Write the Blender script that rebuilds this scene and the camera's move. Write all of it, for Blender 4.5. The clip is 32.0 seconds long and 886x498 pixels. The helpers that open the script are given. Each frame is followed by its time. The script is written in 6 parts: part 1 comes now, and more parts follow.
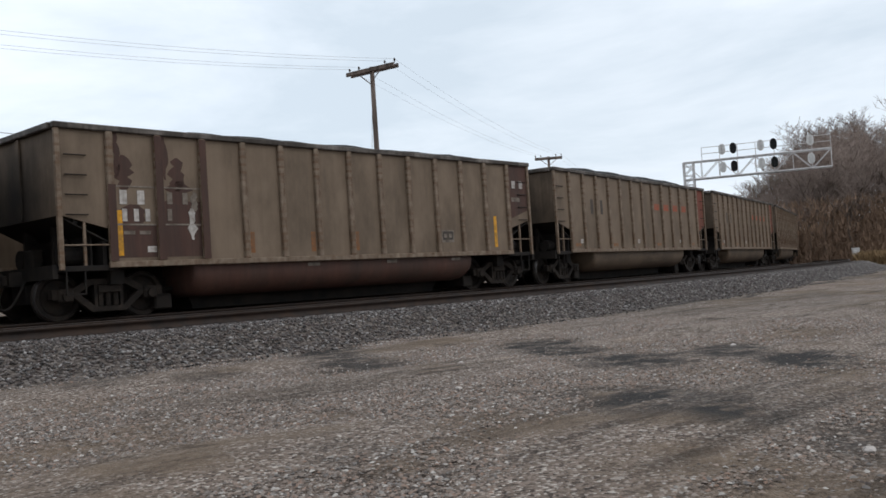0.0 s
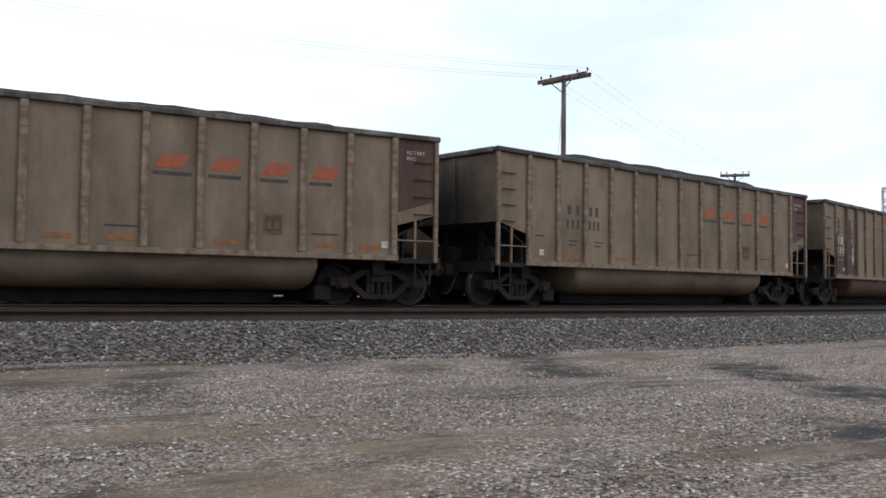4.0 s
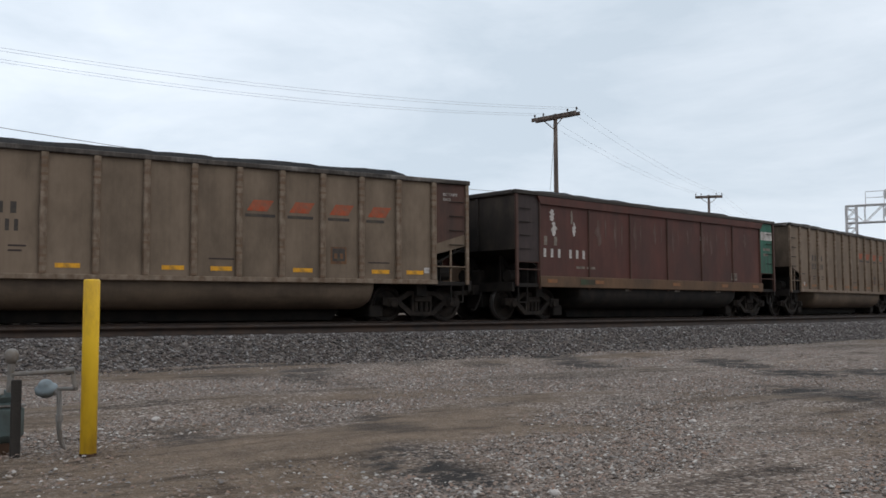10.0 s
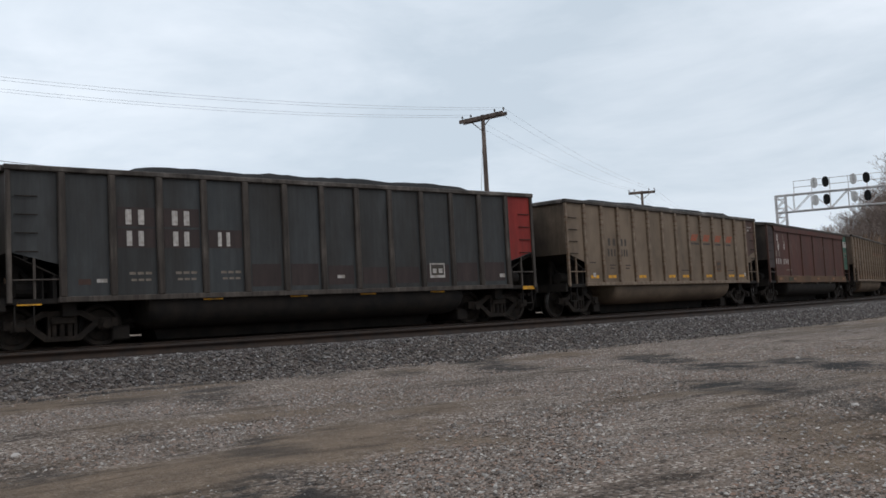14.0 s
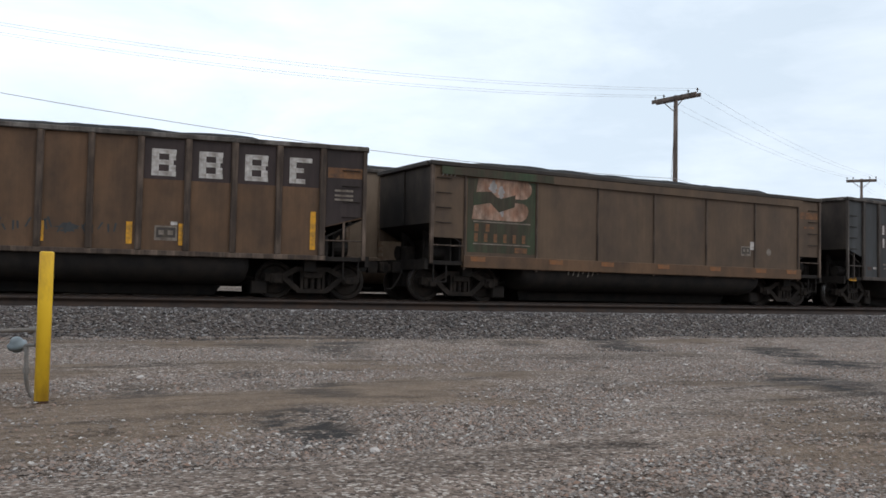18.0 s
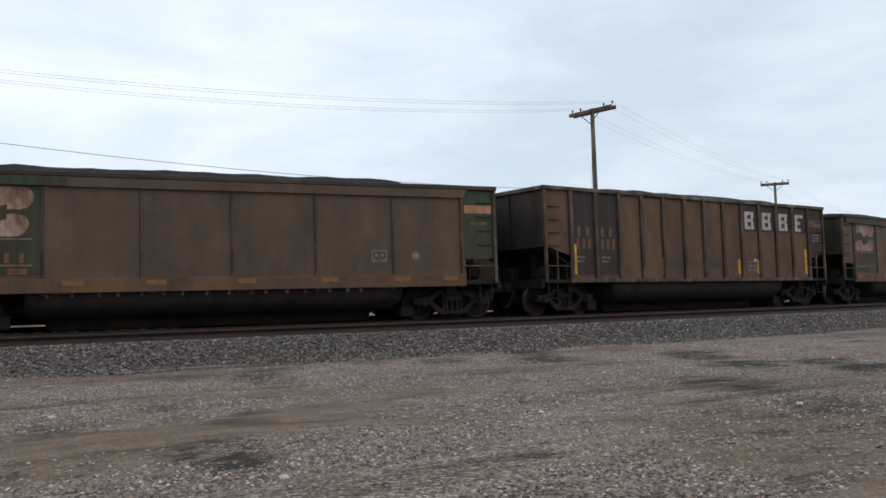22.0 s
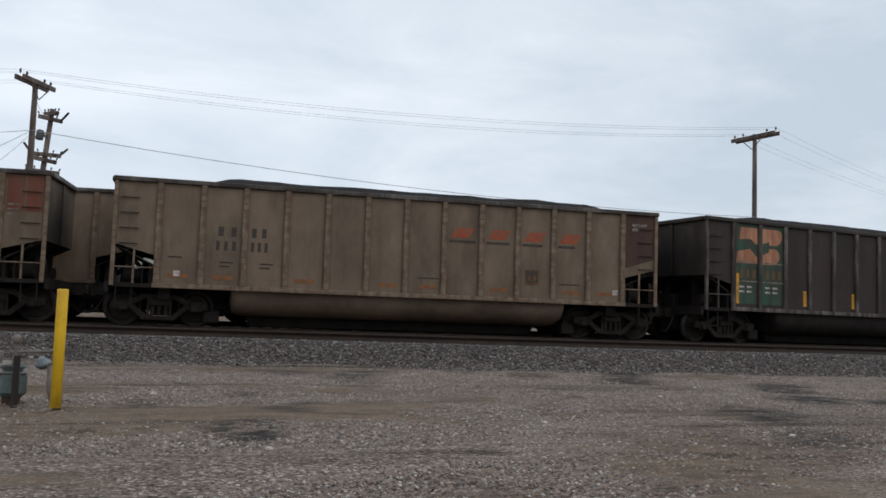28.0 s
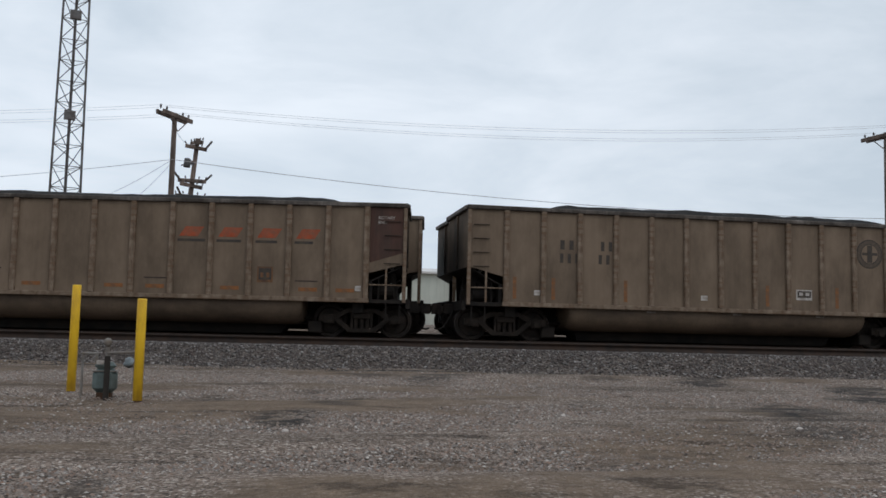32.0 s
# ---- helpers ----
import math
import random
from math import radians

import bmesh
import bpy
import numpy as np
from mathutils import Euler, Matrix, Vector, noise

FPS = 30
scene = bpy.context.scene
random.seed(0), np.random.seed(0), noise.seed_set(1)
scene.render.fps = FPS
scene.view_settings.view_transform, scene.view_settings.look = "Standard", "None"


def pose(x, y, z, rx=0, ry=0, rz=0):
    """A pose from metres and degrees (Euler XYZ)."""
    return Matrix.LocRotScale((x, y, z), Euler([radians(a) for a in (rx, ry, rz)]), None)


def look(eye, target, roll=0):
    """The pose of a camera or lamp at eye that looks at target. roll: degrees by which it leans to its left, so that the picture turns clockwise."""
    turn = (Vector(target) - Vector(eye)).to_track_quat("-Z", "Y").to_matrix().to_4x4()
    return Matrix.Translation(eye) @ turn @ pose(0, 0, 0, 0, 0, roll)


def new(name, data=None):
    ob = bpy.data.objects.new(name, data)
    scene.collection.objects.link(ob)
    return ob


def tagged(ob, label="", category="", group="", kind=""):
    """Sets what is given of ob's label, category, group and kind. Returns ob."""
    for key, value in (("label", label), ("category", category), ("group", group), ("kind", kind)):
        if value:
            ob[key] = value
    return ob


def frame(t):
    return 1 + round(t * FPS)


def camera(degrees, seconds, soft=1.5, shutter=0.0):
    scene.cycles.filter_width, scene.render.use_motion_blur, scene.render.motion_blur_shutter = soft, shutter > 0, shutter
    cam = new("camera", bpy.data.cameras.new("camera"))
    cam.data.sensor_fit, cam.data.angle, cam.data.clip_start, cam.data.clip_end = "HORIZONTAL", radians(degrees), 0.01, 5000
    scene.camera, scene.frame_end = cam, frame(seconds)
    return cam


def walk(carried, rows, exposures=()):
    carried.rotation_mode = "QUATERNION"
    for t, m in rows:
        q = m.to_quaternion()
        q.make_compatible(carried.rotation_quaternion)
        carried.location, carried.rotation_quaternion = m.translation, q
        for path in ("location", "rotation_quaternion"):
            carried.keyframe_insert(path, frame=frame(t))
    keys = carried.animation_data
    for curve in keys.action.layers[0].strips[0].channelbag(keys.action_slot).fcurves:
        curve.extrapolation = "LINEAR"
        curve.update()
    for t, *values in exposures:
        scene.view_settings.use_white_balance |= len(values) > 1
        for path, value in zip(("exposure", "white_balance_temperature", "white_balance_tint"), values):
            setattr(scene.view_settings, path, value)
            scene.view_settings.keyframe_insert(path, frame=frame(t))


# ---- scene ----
cam = camera(51.58, 32.0, soft=1.6)

# seconds, eye x, y, z, then turn to the right, tilt up and lean in degrees
PATH = [
    (0, -8.808, 3.456, 0.306, 44.7, 2, -3.64), (0.5, -8.916, 3.733, 0.319, 38.61, 4.12, -2.01),
    (1, -8.959, 3.733, 0.318, 38.71, 4.28, -3.35), (1.5, -9.326, 3.721, 0.32, 34.43, 2.95, -2.22),
    (2, -9.554, 3.838, 0.323, 31.88, 2.31, -2.69), (2.5, -9.542, 3.828, 0.322, 32.01, 3.01, -1.3),
    (4.5, -9.297, 3.601, 0.322, 34.95, 2.17, 0.63), (5, -9.254, 3.539, 0.321, 35.66, 1.6, -0.18),
    (5.5, -9.23, 3.541, 0.321, 35.88, 1.72, 0.31), (6, -9.213, 3.554, 0.321, 35.59, 1.17, -0.28),
    (6.5, -9.207, 3.521, 0.321, 35.79, 3.7, -0.85), (7, -9.289, 3.419, 0.321, 36.27, 5.17, -1.76),
    (7.5, -11.577, 1.826, 0.301, 37.86, 5.14, -1.32), (8, -12.704, 1.041, 0.292, 37.88, 5.48, -1.36),
    (8.5, -12.694, 1.044, 0.286, 37.37, 5.16, -1.18), (9, -12.687, 1.072, 0.281, 35.74, 4.18, -0.95),
    (9.5, -12.691, 1.088, 0.28, 35.55, 3.88, -0.43), (10, -12.691, 1.082, 0.282, 35.82, 3.81, -0.23),
    (10.5, -12.688, 1.09, 0.278, 35.7, 3.49, -0.84), (11, -12.684, 1.084, 0.281, 35.81, 3.34, -0.11),
    (11.5, -12.679, 1.079, 0.281, 36.67, 3.76, -0.41), (12, -12.646, 1.069, 0.287, 37.07, 4.34, -1.64),
    (12.5, -12.534, 1.091, 0.278, 41.27, 4.03, -3.95), (13, -12.33, 1.093, 0.278, 40.76, 2.44, -1.29),
    (13.5, -12.122, 1.188, 0.282, 40.81, 3.88, -0.53), (14, -11.958, 1.216, 0.282, 39.33, 4.08, -3.01),
    (14.5, -11.713, 1.15, 0.287, 34.15, 2.86, 0.5), (16.5, -11.474, -0.197, 0.243, 31.2, 3.32, 0.56),
    (17, -11.434, -0.289, 0.241, 30.76, 1.44, -1.96), (17.5, -11.312, -0.373, 0.238, 27.36, 1.14, 1.68),
    (18, -11.263, -0.379, 0.25, 25.83, 2.64, 1.18), (18.5, -11.232, -0.364, 0.266, 25.56, 3.19, -0.79),
    (19, -11.192, -0.423, 0.271, 25.85, 2.59, -0.89), (19.5, -11.159, -0.458, 0.274, 26.19, 2.82, -0.56),
    (20, -11.14, -0.528, 0.275, 31.06, 2.48, -1.84), (20.5, -11.128, -0.5, 0.285, 35.48, 2.21, -1.92),
    (21, -11.123, -0.528, 0.284, 34.97, 2.46, -3.12), (21.5, -11.108, -0.537, 0.279, 33.03, 3.95, -2),
    (22, -11.127, -0.559, 0.267, 30.1, 3.77, -1.75), (22.5, -11.074, -0.542, 0.273, 28.87, 3.11, -1.38),
    (23, -11.042, -0.671, 0.282, 31.09, 4.89, -2.79), (23.5, -11.03, -0.801, 0.305, 33.6, 3.85, -2.68),
    (24, -10.913, -0.926, 0.273, 30.03, 5.15, 4.01), (24.5, -10.785, -1.077, 0.266, 25.78, 6.39, 2.68),
    (25, -10.714, -1.324, 0.265, 23.31, 5.42, 1.72), (25.5, -10.526, -1.441, 0.269, 21.79, 4.52, 4.85),
    (26, -10.473, -1.627, 0.262, 20.42, 5.8, 0.24), (26.5, -10.467, -1.755, 0.282, 20.97, 5.17, -0.75),
    (28.5, -9.996, -2.726, 0.284, 17.31, 4.65, 2.53), (29, -9.827, -2.992, 0.239, 16.72, 4.83, 2.18),
    (29.5, -9.67, -3.136, 0.244, 16.47, 4.52, 1.3), (30, -9.629, -3.334, 0.235, 16.12, 5.02, 0),
    (30.5, -9.547, -3.416, 0.212, 15.96, 5.73, 1.06), (31, -9.312, -3.529, 0.18, 12.98, 5.38, 3.89),
    (31.5, -9.137, -3.611, 0.186, 10.57, 6.87, 0.62), (32, -9.015, -3.689, 0.19, 8.68, 5.19, 1.36),
]


EXPOSE = [(0.0, -0.02, 6400, 10), (0.6, -0.17, 6400, 10), (1.0, -0.2, 6400, 10), (1.5, 0.08, 6400, 10), (2.0, 0.26, 6300, 10), (5.0, 0.3, 6200, 10), (6.2, 0.26, 6200, 10), (7.0, -0.04, 6320, 10),
          (8.0, -0.2, 6350, 10), (9.0, -0.2, 6350, 10), (10.0, -0.18, 6350, 10), (11.0, -0.14, 6350, 10), (13.0, -0.18, 6350, 10), (14.0, -0.24, 6350, 10), (16.0, 0.05, 6280, 10), (20.0, 0.03, 6300, 10), (22.0, -0.1, 6300, 10),
          (23.0, -0.22, 6300, 10), (24.0, -0.3, 6350, 10), (26.0, -0.29, 6350, 10), (29.0, -0.33, 6350, 10), (32.0, -0.37, 6350, 10)]


def sight(x, y, z, turn, tilt, lean):
    a, b = radians(turn), radians(tilt)
    way = Vector((math.sin(a) * math.cos(b), math.cos(a) * math.cos(b), math.sin(b)))
    return look((x, y, z), Vector((x, y, z)) + way * 10, lean)


walk(cam, [(r[0], sight(*r[1:])) for r in PATH], exposures=EXPOSE)

# ---- light: closed cloud cover, a very soft sun behind it ----
world = bpy.data.worlds.new("overcast")
scene.world = world
world.use_nodes = True
wn, wl = world.node_tree.nodes, world.node_tree.links
wn.clear()
w_out = wn.new("ShaderNodeOutputWorld")
w_bg = wn.new("ShaderNodeBackground")
w_sky = wn.new("ShaderNodeTexSky")
w_sky.sky_type = "NISHITA"
w_sky.sun_disc = False
w_sky.sun_elevation, w_sky.sun_rotation = radians(38), radians(150)
w_scale = wn.new("ShaderNodeVectorMath")
w_scale.operation = "SCALE"
w_scale.inputs["Scale"].default_value = 0.1
wl.new(w_sky.outputs[0], w_scale.inputs[0])
w_tc = wn.new("ShaderNodeTexCoord")
w_map = wn.new("ShaderNodeMapping")
w_map.inputs["Scale"].default_value = (1.0, 1.0, 3.2)
wl.new(w_tc.outputs["Generated"], w_map.inputs[0])
w_n = wn.new("ShaderNodeTexNoise")
w_n.inputs["Scale"].default_value = 2.3
w_n.inputs["Detail"].default_value = 6
w_n.inputs["Roughness"].default_value = 0.58
w_n.inputs["Distortion"].default_value = 0.4
wl.new(w_map.outputs[0], w_n.inputs["Vector"])
w_ramp = wn.new("ShaderNodeValToRGB")
w_ramp.color_ramp.elements[0].position, w_ramp.color_ramp.elements[0].color = 0.34, (0.645, 0.73, 0.81, 1)
w_ramp.color_ramp.elements[1].position, w_ramp.color_ramp.elements[1].color = 0.66, (0.92, 0.98, 1.045, 1)
wl.new(w_n.outputs[0], w_ramp.inputs[0])
w_mix = wn.new("ShaderNodeMix")
w_mix.data_type = "RGBA"
w_mix.inputs[0].default_value = 0.94
wl.new(w_scale.outputs[0], w_mix.inputs[6])
wl.new(w_ramp.outputs[0], w_mix.inputs[7])
wl.new(w_mix.outputs[2], w_bg.inputs[0])
# the cover thins and brightens towards the north-west
w_dot = wn.new("ShaderNodeVectorMath")
w_dot.operation = "DOT_PRODUCT"
w_dot.inputs[1].default_value = (-0.45, 0.89, 0.0)
wl.new(w_tc.outputs["Generated"], w_dot.inputs[0])
w_thin = wn.new("ShaderNodeMapRange")
w_thin.inputs[1].default_value, w_thin.inputs[2].default_value, w_thin.inputs[3].default_value, w_thin.inputs[4].default_value = 0.1, 0.9, 1.1, 1.22
wl.new(w_dot.outputs["Value"], w_thin.inputs[0])
wl.new(w_thin.outputs[0], w_bg.inputs[1])
wl.new(w_bg.outputs[0], w_out.inputs[0])

sun = new("sun", bpy.data.lights.new("sun", "SUN"))
sun.data.energy, sun.data.angle, sun.data.color = 0.7, radians(35), (1.0, 0.97, 0.93)
sun.matrix_world = look((20, -30, 40), (0, 0, 0))


# ---- materials ----
def lin(r, g, b):
    return (r, g, b, 1.0)


def mat(name, a, b, rough=0.75, metal=0.0, scale=6.0, stretch=(1, 1, 1), dirt=None, dirt_amount=0.35, dirt_scale=1.2, bump=0.15, fine=40.0,
        vary=0.0, coord="Object", tone=0.8, streak=0.0, spec=0.22, sharp=0.15, dashes=None):
    """Two-scale procedural surface: a and b mixed by noise, a dirt colour over it in patches, and a fine bump."""
    warm = (1.07, 0.985, 0.95)
    a, b = [c * tone * k for c, k in zip(a, warm)], [c * tone * k for c, k in zip(b, warm)]
    dirt = [c * tone * k for c, k in zip(dirt, warm)] if dirt else None
    m = bpy.data.materials.new(name)
    m.use_nodes = True
    nt, ln = m.node_tree.nodes, m.node_tree.links
    bsdf = nt["Principled BSDF"]
    tc = nt.new("ShaderNodeTexCoord")
    mp = nt.new("ShaderNodeMapping")
    mp.inputs["Scale"].default_value = stretch
    ln.new(tc.outputs[coord], mp.inputs[0])
    info = nt.new("ShaderNodeObjectInfo")
    n1 = nt.new("ShaderNodeTexNoise")
    n1.noise_dimensions = "4D"
    n1.inputs["Scale"].default_value, n1.inputs["Detail"].default_value = scale, 6
    ln.new(mp.outputs[0], n1.inputs["Vector"])
    ln.new(info.outputs["Random"], n1.inputs["W"])
    r1 = nt.new("ShaderNodeValToRGB")
    r1.color_ramp.elements[0].position, r1.color_ramp.elements[0].color = 0.5 - sharp, lin(*a)
    r1.color_ramp.elements[1].position, r1.color_ramp.elements[1].color = 0.5 + sharp, lin(*b)
    ln.new(n1.outputs[0], r1.inputs[0])
    col = r1.outputs[0]
    if dirt:
        n2 = nt.new("ShaderNodeTexNoise")
        n2.inputs["Scale"].default_value, n2.inputs["Detail"].default_value, n2.inputs["Roughness"].default_value = dirt_scale, 8, 0.65
        ln.new(mp.outputs[0], n2.inputs["Vector"])
        r2 = nt.new("ShaderNodeMapRange")
        r2.inputs[1].default_value, r2.inputs[2].default_value = 0.62 - dirt_amount * 0.5, 0.80 - dirt_amount * 0.3
        ln.new(n2.outputs[0], r2.inputs[0])
        mx = nt.new("ShaderNodeMix")
        mx.data_type = "RGBA"
        ln.new(r2.outputs[0], mx.inputs[0])
        ln.new(col, mx.inputs[6])
        mx.inputs[7].default_value = lin(*dirt)
        col = mx.outputs[2]
    if streak:
        # thin rain streaks and a mottle of dust
        for stretch2, size, low in (((1, 1, 0.035), 13.0, 1 - streak), ((1, 1, 0.6), 3.4, 1 - streak * 0.7)):
            mp2 = nt.new("ShaderNodeMapping")
            mp2.inputs["Scale"].default_value = stretch2
            ln.new(tc.outputs[coord], mp2.inputs[0])
            n4 = nt.new("ShaderNodeTexNoise")
            n4.noise_dimensions = "4D"
            n4.inputs["Scale"].default_value, n4.inputs["Detail"].default_value, n4.inputs["Roughness"].default_value = size, 5, 0.65
            ln.new(mp2.outputs[0], n4.inputs["Vector"])
            ln.new(info.outputs["Random"], n4.inputs["W"])
            r4 = nt.new("ShaderNodeMapRange")
            r4.inputs[1].default_value, r4.inputs[2].default_value, r4.inputs[3].default_value, r4.inputs[4].default_value = 0.36, 0.62, low, 1 + streak * 0.45
            ln.new(n4.outputs[0], r4.inputs[0])
            sc = nt.new("ShaderNodeVectorMath")
            sc.operation = "SCALE"
            ln.new(col, sc.inputs[0])
            ln.new(r4.outputs[0], sc.inputs["Scale"])
            col = sc.outputs[0]
    if dashes:
        # rows of rusty weld tabs up the height, worn away in places
        sep = nt.new("ShaderNodeSeparateXYZ")
        ln.new(tc.outputs[coord], sep.inputs[0])
        saw = nt.new("ShaderNodeMath")
        saw.operation = "PINGPONG"
        saw.inputs[1].default_value = 0.085
        ln.new(sep.outputs["Z"], saw.inputs[0])
        edge = nt.new("ShaderNodeMapRange")
        edge.inputs[1].default_value, edge.inputs[2].default_value = 0.05, 0.062
        ln.new(saw.outputs[0], edge.inputs[0])
        n5 = nt.new("ShaderNodeTexNoise")
        n5.noise_dimensions = "4D"
        n5.inputs["Scale"].default_value, n5.inputs["Detail"].default_value = 1.4, 3
        ln.new(tc.outputs[coord], n5.inputs["Vector"])
        ln.new(info.outputs["Random"], n5.inputs["W"])
        worn = nt.new("ShaderNodeMapRange")
        worn.inputs[1].default_value, worn.inputs[2].default_value, worn.inputs[4].default_value = 0.42, 0.6, 0.8
        ln.new(n5.outputs[0], worn.inputs[0])
        both = nt.new("ShaderNodeMath")
        both.operation = "MULTIPLY"
        ln.new(edge.outputs[0], both.inputs[0])
        ln.new(worn.outputs[0], both.inputs[1])
        mx = nt.new("ShaderNodeMix")
        mx.data_type = "RGBA"
        ln.new(both.outputs[0], mx.inputs[0])
        ln.new(col, mx.inputs[6])
        mx.inputs[7].default_value = lin(*dashes)
        col = mx.outputs[2]
    if vary:
        hs = nt.new("ShaderNodeHueSaturation")
        mr = nt.new("ShaderNodeMapRange")
        mr.inputs[3].default_value, mr.inputs[4].default_value = 1 - vary, 1 + vary
        ln.new(info.outputs["Random"], mr.inputs[0])
        ln.new(mr.outputs[0], hs.inputs["Value"])
        ln.new(col, hs.inputs["Color"])
        col = hs.outputs[0]
    ln.new(col, bsdf.inputs["Base Color"])
    bsdf.inputs["Roughness"].default_value, bsdf.inputs["Metallic"].default_value = rough, metal
    bsdf.inputs["Specular IOR Level"].default_value = spec
    if bump:
        n3 = nt.new("ShaderNodeTexNoise")
        n3.inputs["Scale"].default_value, n3.inputs["Detail"].default_value = fine, 4
        ln.new(tc.outputs[coord], n3.inputs["Vector"])
        bp = nt.new("ShaderNodeBump")
        bp.inputs["Strength"].default_value, bp.inputs["Distance"].default_value = bump, 0.02
        ln.new(n3.outputs[0], bp.inputs["Height"])
        ln.new(bp.outputs[0], bsdf.inputs["Normal"])
    return m


STREAK = (1.0, 1.0, 0.22)


def dark_blot(m, spread):
    """Adds a ragged near-black blot round the lower middle of a car's end sheet."""
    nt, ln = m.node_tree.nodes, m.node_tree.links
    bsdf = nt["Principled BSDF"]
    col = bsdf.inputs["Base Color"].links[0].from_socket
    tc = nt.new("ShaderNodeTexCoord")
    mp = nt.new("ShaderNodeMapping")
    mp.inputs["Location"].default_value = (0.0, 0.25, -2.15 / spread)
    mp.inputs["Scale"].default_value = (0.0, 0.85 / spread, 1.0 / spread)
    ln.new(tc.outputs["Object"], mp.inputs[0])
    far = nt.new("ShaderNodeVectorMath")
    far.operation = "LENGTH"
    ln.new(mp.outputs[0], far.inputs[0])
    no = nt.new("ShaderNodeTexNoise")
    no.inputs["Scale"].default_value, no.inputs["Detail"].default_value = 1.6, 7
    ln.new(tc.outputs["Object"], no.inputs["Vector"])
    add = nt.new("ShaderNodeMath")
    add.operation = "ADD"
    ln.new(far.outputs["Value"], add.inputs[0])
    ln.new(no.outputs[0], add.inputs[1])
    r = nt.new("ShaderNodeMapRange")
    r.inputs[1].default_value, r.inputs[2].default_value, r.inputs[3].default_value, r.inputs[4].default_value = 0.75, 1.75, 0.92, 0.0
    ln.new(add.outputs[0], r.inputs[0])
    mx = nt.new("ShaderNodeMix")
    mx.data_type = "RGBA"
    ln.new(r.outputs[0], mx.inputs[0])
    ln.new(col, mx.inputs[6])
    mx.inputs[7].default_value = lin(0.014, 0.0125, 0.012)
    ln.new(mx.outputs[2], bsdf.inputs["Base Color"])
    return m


M_TAN = mat("tan_paint", (0.208, 0.160, 0.113), (0.238, 0.186, 0.134), 0.6, 0.0, 1.6, (1, 1, 0.5), (0.13, 0.1, 0.07), 0.42, 0.9, 0.06, streak=0.06)
# tub's tan: grimier, and darkened to carry the shade below the body
M_TANTUB = mat("grimy_shaded_tan_tub_paint", (0.15, 0.112, 0.075), (0.182, 0.138, 0.096), 0.65, 0.0, 1.6, (0.5, 1, 1), (0.075, 0.056, 0.04), 0.5, 0.9, 0.06, streak=0.08)
M_TAN_RIB = mat("tan_rib_paint", (0.2, 0.158, 0.114), (0.275, 0.223, 0.168), 0.55, 0.0, 5.0, (1, 1, 0.8), (0.12, 0.075, 0.045), 0.42, 5.0, 0.06, streak=0.1, sharp=0.12, dashes=(0.13, 0.075, 0.042))
M_BROWN = mat("dirty_brown_paint", (0.122, 0.084, 0.053), (0.15, 0.105, 0.068), 0.65, 0.0, 1.6, (1, 1, 0.6), (0.085, 0.062, 0.045), 0.5, 0.9, 0.06, streak=0.07)
M_ORANGEBROWN = mat("rusty_orange_brown_paint", (0.14, 0.082, 0.045), (0.17, 0.103, 0.058), 0.65, 0.0, 1.8, (1, 1, 0.6), (0.085, 0.056, 0.036), 0.45, 1.0, 0.06, streak=0.08)
M_BROWN_RIB = mat("worn_brown_rib", (0.075, 0.052, 0.036), (0.17, 0.13, 0.1), 0.6, 0.0, 5.0, STREAK, (0.06, 0.045, 0.035), 0.5, 4.0, 0.08, streak=0.35, sharp=0.08)
M_MAROON = mat("maroon_paint", (0.1, 0.036, 0.027), (0.126, 0.05, 0.037), 0.6, 0.0, 2.0, (1, 1, 0.5), (0.07, 0.036, 0.029), 0.5, 0.6, 0.06, streak=0.09)
M_MAROON_END = mat("dull_maroon_end_paint", (0.088, 0.045, 0.034), (0.105, 0.056, 0.042), 0.6, 0.0, 3.0, STREAK, (0.06, 0.042, 0.034), 0.4, 1.4, 0.05, streak=0.12)
M_GREY = mat("dark_grey_paint", (0.052, 0.058, 0.061), (0.07, 0.077, 0.08), 0.6, 0.0, 2.0, STREAK, (0.038, 0.036, 0.033), 0.45, 1.0, 0.05, streak=0.12)
M_GREY_RIB = mat("grey_brown_rib", (0.08, 0.07, 0.06), (0.12, 0.105, 0.09), 0.6, 0.0, 4.0, STREAK, (0.05, 0.04, 0.034), 0.45, 3.0, 0.07, streak=0.35, sharp=0.08)
M_CHARCOAL = mat("charcoal_brown_paint", (0.052, 0.038, 0.036), (0.068, 0.05, 0.047), 0.65, 0.0, 2.0, STREAK, (0.034, 0.028, 0.026), 0.45, 1.0, 0.05, streak=0.13)
M_CHAR_RIB = mat("worn_charcoal_rib", (0.085, 0.074, 0.068), (0.24, 0.22, 0.2), 0.6, 0.0, 5.0, STREAK, (0.05, 0.04, 0.036), 0.5, 4.0, 0.07, streak=0.35, sharp=0.08)
M_GREEN = mat("green_paint", (0.026, 0.115, 0.08), (0.042, 0.16, 0.11), 0.55, 0.0, 3.0, STREAK, (0.06, 0.05, 0.036), 0.45, 1.6, 0.05, streak=0.15)
M_DULLGREEN = mat("grimy_green_paint", (0.036, 0.068, 0.034), (0.052, 0.09, 0.046), 0.6, 0.0, 3.0, STREAK, (0.06, 0.046, 0.03), 0.6, 1.6, 0.05, streak=0.2)
M_RED = mat("red_end_paint", (0.24, 0.022, 0.018), (0.32, 0.035, 0.026), 0.55, 0.0, 3.0, STREAK, (0.14, 0.028, 0.022), 0.4, 1.6, 0.05, streak=0.14)
